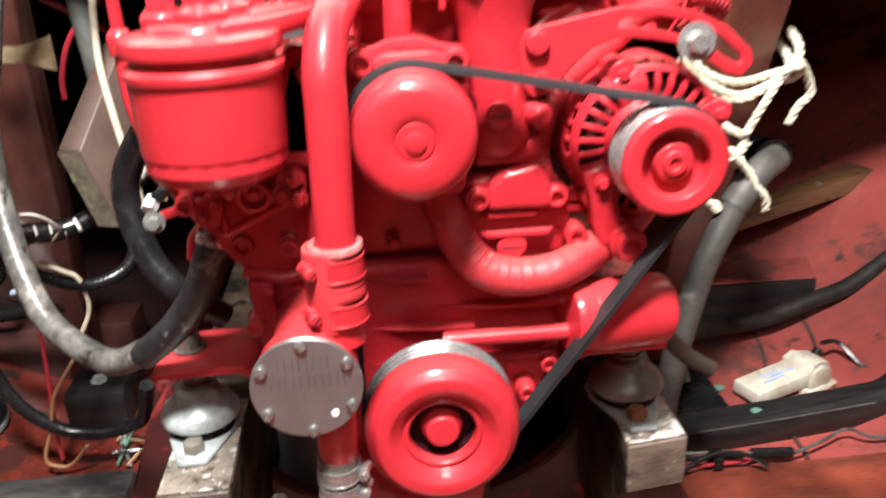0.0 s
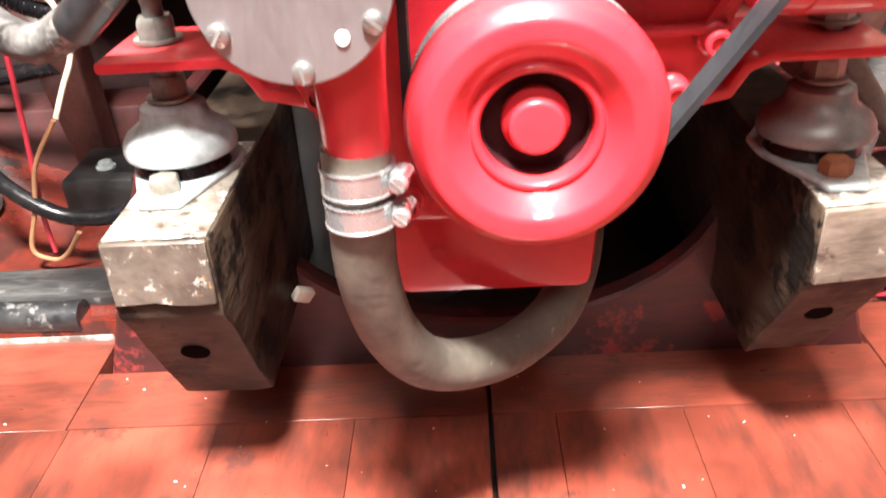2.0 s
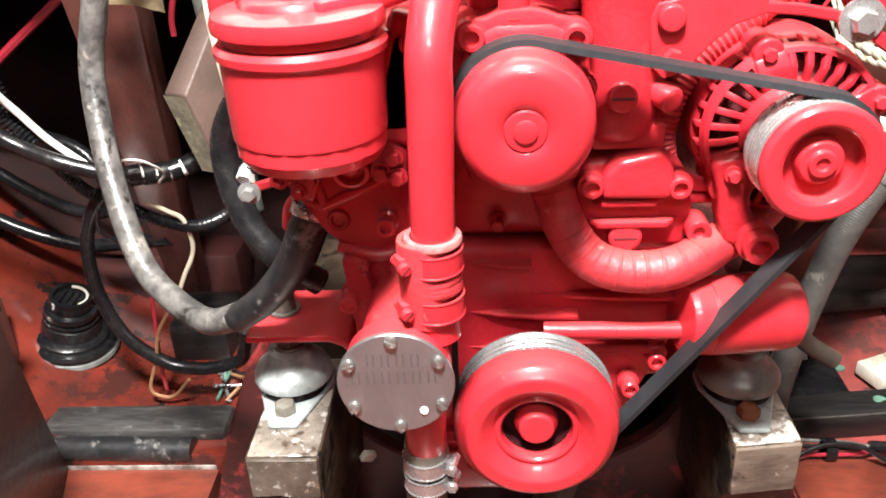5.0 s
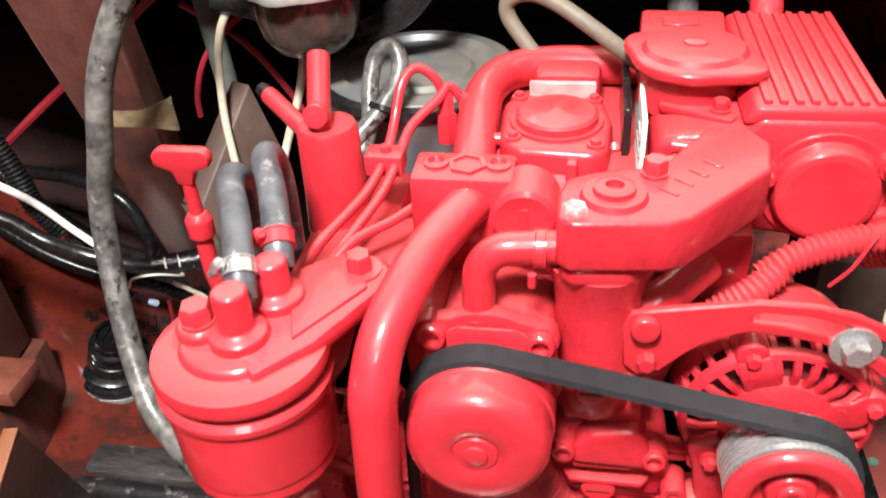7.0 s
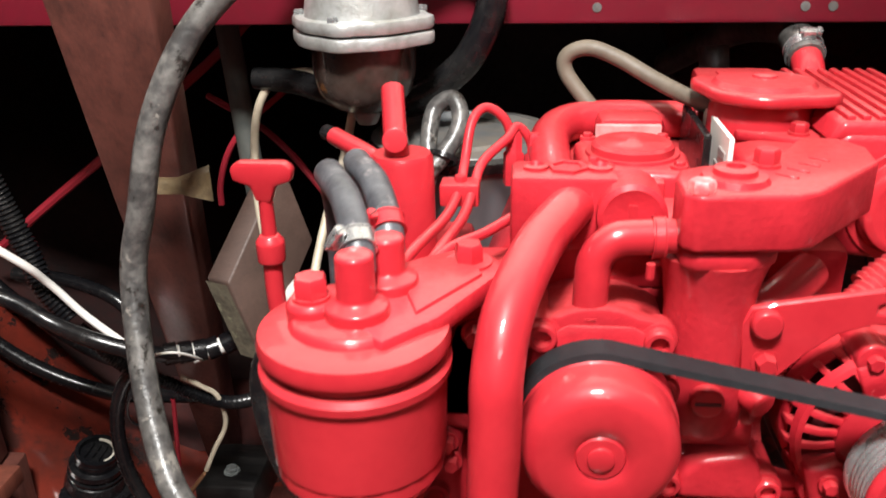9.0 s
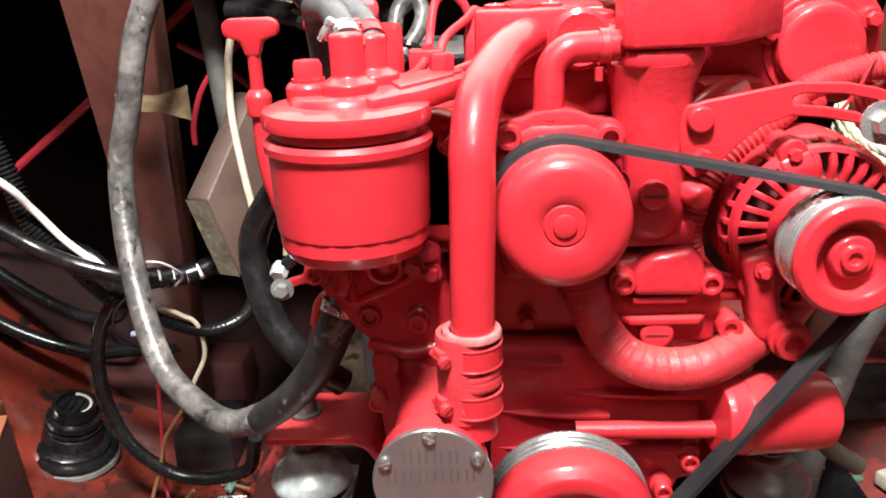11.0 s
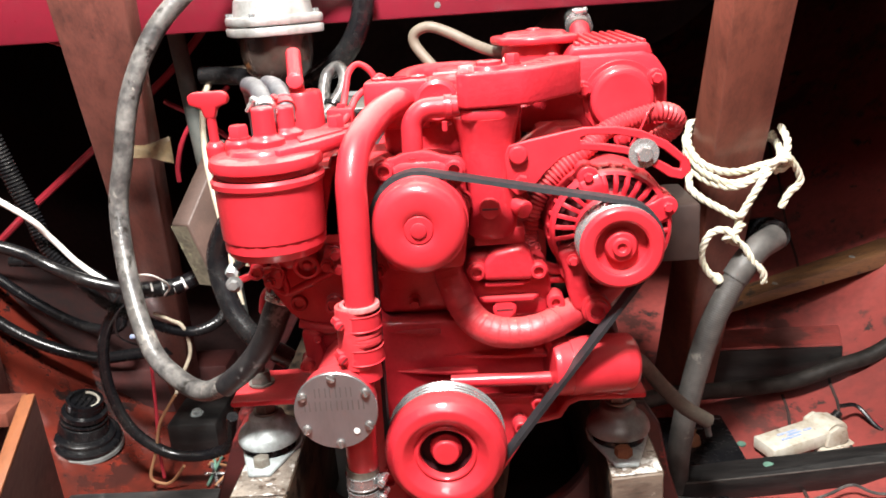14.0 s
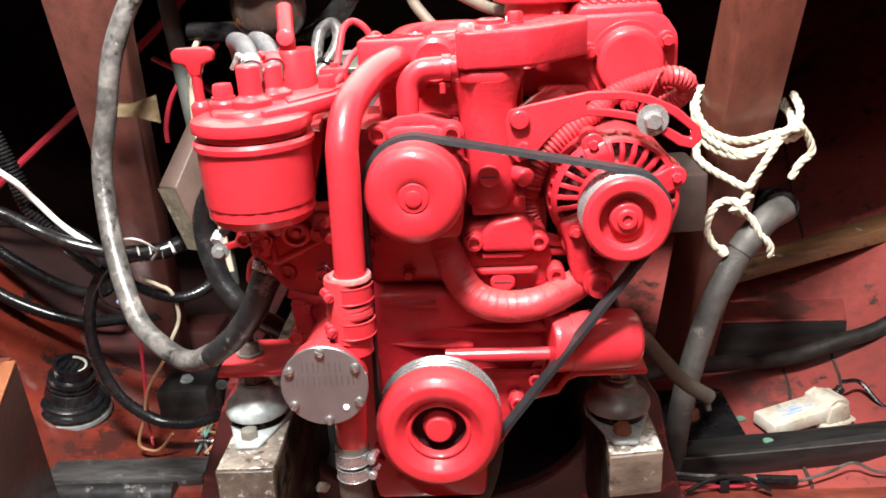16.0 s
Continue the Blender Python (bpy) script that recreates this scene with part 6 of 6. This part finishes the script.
part("bowl", lathe([(0, 0.648), (0.016, 0.649), (0.030, 0.655), (0.039, 0.667), (0.0425, 0.682), (0.0435, 0.708), (0, 0.708)], (SX, SY, 0), Z, 44), BOWL, sep, "grimy brown sediment bowl")
part("drain_plug", lathe([(0, 0.638), (0.008, 0.638), (0.011, 0.644), (0.012, 0.652), (0, 0.652)], (SX, SY, 0), Z, 16), GALV_DARK, sep)
part("bracket", box(SX - 0.03, SX + 0.03, SY + 0.035, 0.386, 0.712, 0.74, 0.003), ALUMINIUM, sep)
hose("black_hose", [(-0.135, 0.385, 0.650), (-0.110, 0.375, 0.664), (-0.085, 0.365, 0.690), (-0.068, 0.360, 0.730), (-0.072, 0.36, 0.765), (-0.10, 0.35, 0.785), (-0.14, 0.34, 0.770), (-0.165, 0.335, 0.752)], 0.0135, RUBBER, "thick black hose curling from the separator")
hose("black_hose", [(-0.30, 0.44, 0.655), (-0.26, 0.43, 0.652), (-0.225, 0.41, 0.648), (-0.19, 0.40, 0.640), (-0.13, 0.385, 0.648)], 0.012, RUBBER, "black hose behind the separator bowl")

bh = thing("breather_hose", "brown rubber breather hose from the filler neck", "hose", (0.02, 0.32, 0.64))
part("hose", tube([(0.100, 0.250, 0.672), (0.082, 0.272, 0.674), (0.060, 0.295, 0.682), (0.032, 0.310, 0.696), (0.010, 0.315, 0.703), (-0.006, 0.318, 0.697), (-0.007, 0.318, 0.684), (0.008, 0.312, 0.664), (0.026, 0.304, 0.645), (0.04, 0.296, 0.62)], 0.0062, 16, 7), HOSE_TAN, bh)
part("hose_collar", tube([(0.088, 0.266, 0.673), (0.104, 0.246, 0.672)], 0.0072, 14, 1), HOSE_TAN, bh)
rh = thing("return_hose", "braided hose clipped on the tank spout", "hose", (0.19, 0.40, 0.69))
part("hose", tube([(0.1895, 0.362, 0.686), (0.190, 0.385, 0.695), (0.188, 0.44, 0.700), (0.17, 0.55, 0.68), (0.13, 0.7, 0.62)], 0.0145, 18, 5), HOSE_GREY, rh)
hose_clip("hose_clip", (0.190, 0.372, 0.690), (0.02, 0.90, 0.42), 0.0150, rh, 0.011, (0, -0.5, 0.8))
hose("braided_hose", [(0.135, 0.46, 0.68), (0.138, 0.45, 0.64), (0.140, 0.44, 0.58), (0.14, 0.43, 0.53)], 0.014, HOSE_GREY, "grey braided hose behind the tank")

# corrugated hoses of the engine's starboard side
part("air_hose", tube([(0.165, 0.118, 0.594), (0.185, 0.125, 0.606), (0.212, 0.130, 0.614), (0.237, 0.132, 0.6185), (0.253, 0.140, 0.610), (0.250, 0.15, 0.596), (0.235, 0.16, 0.585)], 0.0098, 18, 8, ripple=0.0018, pitch=0.0042), RED_HOSE, engine)
part("air_hose", tube([(0.175, 0.118, 0.600), (0.155, 0.108, 0.586), (0.127, 0.104, 0.565), (0.110, 0.102, 0.540), (0.103, 0.102, 0.512), (0.106, 0.104, 0.49)], 0.0098, 18, 8, ripple=0.0018, pitch=0.0042), RED_HOSE, engine)
part("wire_loop", tube([(0.205, 0.118, 0.590), (0.214, 0.115, 0.606), (0.222, 0.118, 0.622), (0.228, 0.125, 0.625)], 0.0012, 6, 5), RED, engine)
for i, d in enumerate((0.0, 0.016)):
    px, py, pz = (-0.1135, -0.012, 0.655) if i == 0 else (-0.104, 0.020, 0.652)
    fh = thing("fuel_hose", "blue-grey rubber fuel hose with red smears", "hose", (px, py, pz), "fuel hoses")
    part("hose", tube([(px - 0.001, py + 0.014, pz - 0.006), (px - 0.003, py + 0.022, pz + 0.006), (px - 0.014, py + 0.052, pz + 0.018), (px - 0.030, py + 0.086, pz + 0.019), (px - 0.033, py + 0.102, pz + 0.014), (px - 0.034, py + 0.112, pz + 0.002), (px - 0.033, py + 0.114, pz - 0.018), (px - 0.032, py + 0.110, pz - 0.06)], 0.0082, 18, 7), HOSE_BLUE, fh)
    hose_clip("hose_clip", (px - 0.003, py + 0.022, pz + 0.006), (-0.28, 0.80, 0.5), 0.0086, fh, 0.009, (-0.8, -0.3, 0.5), STEEL if i == 0 else RED)

# ---- starboard side ----
er = thing("exhaust_hose", "grey ribbed hose leaning against the hull", "hose", (0.32, 0.37, 0.03))
part("hose", tube([(0.455, 0.415, 0.392), (0.430, 0.395, 0.388), (0.408, 0.382, 0.372), (0.392, 0.378, 0.350)], 0.0180, 20, 6), RIBBED, er)
part("ribbed_hose", tube([(0.394, 0.378, 0.353), (0.360, 0.372, 0.282), (0.335, 0.368, 0.191), (0.320, 0.366, 0.10), (0.318, 0.37, 0.03)], 0.0162, 20, 8, ripple=0.0004, pitch=0.0030), RIBBED, er)
hose("black_hose", [(0.455, 0.42, 0.392), (0.462, 0.46, 0.385), (0.445, 0.52, 0.36), (0.42, 0.6, 0.30)], 0.022, RUBBER, "black rubber hose behind the post")
hose("grey_hose", [(0.26, 0.44, 0.135), (0.351, 0.52, 0.106), (0.458, 0.575, 0.080), (0.562, 0.605, 0.072), (0.643, 0.618, 0.090), (0.726, 0.63, 0.114), (0.86, 0.66, 0.20), (1.02, 0.70, 0.36), (1.15, 0.74, 0.52)], 0.0132, mat("dark_braided_rubber", (0.009, 0.0075, 0.0065), 0.55, spec=0.2, dark=(0.026, 0.022, 0.019), big=30, amount=0.9, bump=0.4, speck=(0.34, 0.31, 0.26), speck_at=0.745, speck_scale=60), "dark braided hose along the hull", n=20)
hose("thin_hose", [(0.215, 0.16, 0.345), (0.225, 0.20, 0.325), (0.245, 0.25, 0.293), (0.273, 0.262, 0.254), (0.301, 0.268, 0.222), (0.333, 0.272, 0.198)], 0.0095, HOSE_BROWN, "thin brown rubber drain hose")
solid("timber_block", box(0.262, 0.326, 0.31, 0.42, 0.402, 0.474, 0.003), mat("dark_grimy_offcut", (0.022, 0.013, 0.011), 0.6, dark=(0.045, 0.025, 0.02), big=14, amount=0.8, bump=0.3), "dark timber block beside the alternator", "timber block")
star_rail = thing("side_rail", "black stained timber rail with green bolt stain", "rail", (0.5, 0.39, 0.02), "side rails")
rail = prism([(0.314, 0.354), (0.402, 0.361), (0.50, 0.371), (0.617, 0.385), (0.70, 0.395), (0.80, 0.407), (1.0, 0.43), (1.0, 0.48), (0.80, 0.457), (0.70, 0.445), (0.641, 0.437), (0.50, 0.420), (0.417, 0.411), (0.329, 0.401)], "z", 0.016, 0.052, 0.004)
for v in rail.verts:
    v.co.z += 1.0 * max(0.0, v.co.x - 0.62) ** 1.6 + 0.0014 * noise.noise(v.co * 30)
part("rail", rail, TIMBER_BLACK, star_rail)
part("worn_edge", tube([(0.318, 0.3555, 0.0515), (0.402, 0.3625, 0.0515), (0.50, 0.3725, 0.0518), (0.617, 0.3865, 0.0518)], 0.0014, 8, 3), mat("rubbed_timber_edge", (0.07, 0.062, 0.056), 0.5, dark=(0.015, 0.013, 0.012), big=40, amount=1.0), star_rail, "rubbed paler edge")
solid("verdigris_plug", lathe([(0, 0), (0.008, 0), (0.008, 0.0012), (0, 0.0015)], (0.456, 0.392, 0.052), Z, 20), GREEN, "green corroded bolt plug in timber", "plug", "plugs")
solid("verdigris_plug", lathe([(0, 0), (0.007, 0), (0.007, 0.002), (0, 0.002)], (0.452, 0.50, 0.022), Z, 20), GREEN, "green corroded bolt plug in timber", "plug", "plugs")
solid("verdigris_plug", lathe([(0, 0), (0.008, 0), (0.008, 0.0012), (0, 0.0015)], (0.60, 0.41, 0.0525), Z, 20), RUST, "rusty bolt plug in rail", "plug", "plugs")
solid("rubber_pad", box(0.325, 0.443, 0.43, 0.585, 0.018, 0.030, 0.003), RUBBER, "black oily pad on the hull", "pad")
fbk = thing("frame_block", "red painted hull frame block with black front", "frame timber", (0.53, 0.66, 0.03))
part("block", prism([(0.40, 0.658), (0.666, 0.651), (0.694, 0.732), (0.42, 0.738)], "z", 0.03, 0.117, 0.004), HULL, fbk)
# Thin sheet that makes the block's front face black.
part("front_sheet", prism([(0.398, 0.651), (0.664, 0.644), (0.666, 0.6500), (0.400, 0.6570)], "z", 0.03, 0.114, 0.002), TIMBER_BLACK, fbk, "black front face")
solid("stringer", post4_mesh([(0.42, 0.75, 0.118), (0.42, 0.80, 0.118), (0.42, 0.80, 0.138), (0.42, 0.75, 0.134)], [(1.2, 0.84, 0.285), (1.2, 0.90, 0.285), (1.2, 0.90, 0.335), (1.2, 0.84, 0.331)]), TIMBER_BROWN, "worn brown timber stringer along the hull", "stringer")
for sx, sy, sz in ((0.60, 0.79, 0.179), (0.745, 0.81, 0.216)):
    solid("stringer_plug", lathe([(0, 0), (0.008, 0), (0.008, 0.0015), (0, 0.002)], (sx, sy, sz), Z, 16), GALV_DARK, "dull bolt head in the stringer", "plug", "plugs")
SEAM = mat("dark_caulked_seam", (0.02, 0.014, 0.012), 0.7, dark=(0.07, 0.03, 0.025), big=40, amount=0.8, bump=0.5)
for x0, y0, x1, y1 in ((0.485, 0.29, 0.560, 0.62), (0.60, 0.43, 0.665, 0.74), (0.675, 0.86, 0.79, 1.5), (0.56, 0.86, 0.60, 1.4), (0.445, 0.72, 0.47, 0.62)):
    pts = []
    for k in range(9):
        x, y = x0 + (x1 - x0) * k / 8, y0 + (y1 - y0) * k / 8
        z = 0.018 + 1.35 * max(0.0, x - 0.58) ** 1.6 + hull_climb(1, y)
        pts.append((x + 0.003 * math.sin(k * 2.1), y, z + 0.0022))
    tagged(new("plank_seam", mesh_of("plank_seam", tube(pts, 0.0028, 6, 2, squash=1.0), SEAM)), "dark caulked seam between hull planks", "seam", group="plank seams", kind="structure")
solid("cleat_fitting", lathe([(0, 0), (0.016, 0), (0.014, 0.01), (0.008, 0.014), (0.008, 0.022), (0, 0.024)], (0.372, 0.50, 0.03), Z, 20), RUST, "rusty fitting with loose shackle", "fitting")
solid("shackle", tube([(0.36, 0.49, 0.05), (0.372, 0.50, 0.075), (0.392, 0.50, 0.07), (0.398, 0.49, 0.045)], 0.005, 10, 5), GALV_DARK, "small dull galvanised shackle", "shackle")

# float switch
fs = thing("float_switch", "grubby ivory plastic bilge float switch", "float switch", (0.53, 0.48, 0.03))
M = Matrix.Translation((0.536, 0.483, 0.020)) @ Matrix.Rotation(radians(21), 4, "Z") @ Matrix.Diagonal((0.86, 0.86, 0.82, 1))
part("float_arm", moved(prism([(-0.080, 0.010), (0.052, 0.012), (0.060, 0.020), (0.060, 0.034), (0.050, 0.040), (-0.080, 0.034)], "y", -0.028, 0.028, 0.003, 2), M), IVORY, fs)
for s in (-1, 1):
    part("pivot_cheek", moved(prism([(0.030, 0.012), (0.072, 0.008), (0.080, 0.020), (0.074, 0.040), (0.055, 0.050), (0.036, 0.042)], "y", s * 0.030 - 0.004, s * 0.030 + 0.004, 0.002, 2), M), IVORY, fs)
part("pivot_housing", moved(lathe([(0, -0.024), (0.0205, -0.024), (0.0215, -0.022), (0.0215, 0.022), (0.0205, 0.024), (0, 0.024)], (0.058, 0, 0.030), (0, 1, 0), 32), M), IVORY, fs)
part("base", moved(box(0.020, 0.092, -0.040, 0.036, -0.002, 0.010, 0.002), M), IVORY, fs)
part("switch_body", moved(prism([(0.066, 0.008), (0.092, 0.008), (0.092, 0.034), (0.084, 0.044), (0.066, 0.046)], "y", -0.018, 0.028, 0.004, 2), M), IVORY, fs)
part("cable_gland", moved(lathe([(0, 0), (0.0095, 0), (0.0095, 0.006), (0.0075, 0.007), (0.0085, 0.008), (0.0085, 0.016), (0.005, 0.018), (0, 0.018)], (0.086, 0.012, 0.036), (0.8, 0.1, 0.6), 20), M), RUBBER, fs)
for k, (a, b, c) in enumerate(((-0.044, 0.014, 0.008), (-0.030, 0.002, 0.000), (0.006, 0.022, -0.001), (-0.048, 0.004, -0.008))):
    part("print_bar", moved(box(a, b, c - 0.0022, c + 0.0022, 0.0352 + (a + 0.05) * 0.045, 0.0374 + (a + 0.05) * 0.045), M), BLUE_INK, fs)
hose("black_wire", [(0.612, 0.522, 0.070), (0.64, 0.525, 0.066), (0.660, 0.49, 0.045), (0.69, 0.45, 0.04), (0.78, 0.44, 0.06)], 0.0035, RUBBER, "black wire of the float switch", "wire", 8)
hose("red_wire", [(0.655, 0.51, 0.05), (0.67, 0.48, 0.042), (0.70, 0.455, 0.04), (0.80, 0.45, 0.065)], 0.003, WIRE_RED, "red insulated wire in the bay", "wire", 8, group="red wires")

# wiring along the sole edge, starboard
for pts, r, m, lab in (([(0.315, 0.335, 0.034), (0.345, 0.328, 0.036), (0.375, 0.325, 0.036), (0.41, 0.326, 0.034)], 0.003, RUBBER, "black wire along the sole edge"),
                       ([(0.315, 0.348, 0.034), (0.350, 0.338, 0.036), (0.39, 0.330, 0.040), (0.425, 0.328, 0.034), (0.47, 0.322, 0.034), (0.52, 0.338, 0.036), (0.56, 0.352, 0.04), (0.60, 0.336, 0.034), (0.72, 0.33, 0.05)], 0.0022, HOSE_GREY, "grey wire along the sole edge"),
                       ([(0.315, 0.318, 0.032), (0.36, 0.315, 0.034), (0.40, 0.318, 0.032), (0.43, 0.325, 0.032)], 0.0024, WIRE_RED, "red wire along the sole edge"),
                       ([(0.32, 0.305, 0.034), (0.36, 0.312, 0.05), (0.40, 0.31, 0.05), (0.43, 0.30, 0.036)], 0.003, RUBBER, "black looped wire along the sole edge"),
                       ([(0.42, 0.327, 0.036), (0.45, 0.324, 0.036), (0.472, 0.322, 0.036)], 0.0065, RUBBER, "black crimped wire joint")):
    hose("loose_wire", pts, r, m, lab, "wire", 8, group="loose wires")
solid("cable_tie", lathe([(0.010, -0.006), (0.0135, -0.006), (0.0135, 0.006), (0.010, 0.006)], (0.372, 0.322, 0.036), (1, 0, 0), 20), RUBBER, "black cable tie round loose wires", "cable tie")

# rope tied round the post
def rope(pts, r=0.0048, lay=0.034):
    line = smooth_line(pts, 9)
    s, out = 0.0, bmesh.new()
    cum = [0.0]
    for a, b in zip(line, line[1:]):
        cum.append(cum[-1] + (a - b).length)
    dense = []
    j, steps = 0, int(cum[-1] / 0.0022)
    for k in range(steps + 1):
        d = cum[-1] * k / steps
        while j < len(cum) - 2 and cum[j + 1] < d:
            j += 1
        dense.append(line[j].lerp(line[j + 1], (d - cum[j]) / max(cum[j + 1] - cum[j], 1e-9)))
    fr = frames(dense)
    for strand in range(3):
        path = [p + r * 0.52 * (math.cos(2 * math.pi * (i * 0.0022 / lay + strand / 3)) * f[1] + math.sin(2 * math.pi * (i * 0.0022 / lay + strand / 3)) * f[2]) for i, (p, f) in enumerate(zip(dense, fr))]
        tube(path, r * 0.56, 7, 1, out)
    return out


rp_t = thing("rope", "off-white twisted rope knotted round the mahogany post", "rope", (0.40, 0.40, 0.40))
for pts in ([(0.341, 0.43, 0.552), (0.332, 0.398, 0.530), (0.345, 0.378, 0.508), (0.381, 0.377, 0.495), (0.420, 0.380, 0.501), (0.446, 0.388, 0.507), (0.448, 0.43, 0.525), (0.395, 0.475, 0.545), (0.341, 0.43, 0.552)],
            [(0.334, 0.425, 0.535), (0.333, 0.392, 0.515), (0.352, 0.375, 0.494), (0.385, 0.374, 0.481), (0.425, 0.377, 0.494), (0.448, 0.388, 0.510), (0.452, 0.44, 0.53)],
            [(0.336, 0.43, 0.515), (0.338, 0.39, 0.496), (0.362, 0.376, 0.481), (0.390, 0.371, 0.478), (0.424, 0.370, 0.497)],
            [(0.428, 0.369, 0.505), (0.440, 0.362, 0.511), (0.452, 0.370, 0.508), (0.448, 0.380, 0.496), (0.434, 0.374, 0.495), (0.430, 0.364, 0.506), (0.444, 0.366, 0.515), (0.457, 0.374, 0.504), (0.468, 0.382, 0.489), (0.472, 0.385, 0.474), (0.458, 0.382, 0.462), (0.449, 0.382, 0.443)],
            [(0.452, 0.41, 0.545), (0.455, 0.39, 0.53), (0.450, 0.376, 0.515)],
            [(0.432, 0.370, 0.505), (0.416, 0.366, 0.482), (0.398, 0.366, 0.450), (0.391, 0.368, 0.432), (0.386, 0.368, 0.412)],
            [(0.336, 0.40, 0.50), (0.331, 0.384, 0.478), (0.346, 0.376, 0.462), (0.368, 0.372, 0.449), (0.388, 0.364, 0.440), (0.400, 0.368, 0.450)],
            [(0.396, 0.368, 0.428), (0.384, 0.360, 0.420), (0.374, 0.366, 0.410), (0.384, 0.374, 0.404), (0.398, 0.368, 0.398), (0.411, 0.368, 0.376), (0.425, 0.370, 0.360), (0.429, 0.375, 0.343)],
            [(0.388, 0.358, 0.408), (0.375, 0.362, 0.422), (0.360, 0.368, 0.420), (0.350, 0.370, 0.408), (0.345, 0.372, 0.385), (0.355, 0.372, 0.362), (0.367, 0.373, 0.354)]):
    part("strand", rope(pts), ROPE, rp_t)
part("frayed_end", lathe([(0.006, -0.005), (0.0075, 0.0), (0.0065, 0.006), (0, 0.006)], (0.367, 0.373, 0.353), (0.5, 0, -0.8), 12), ROPE, rp_t)
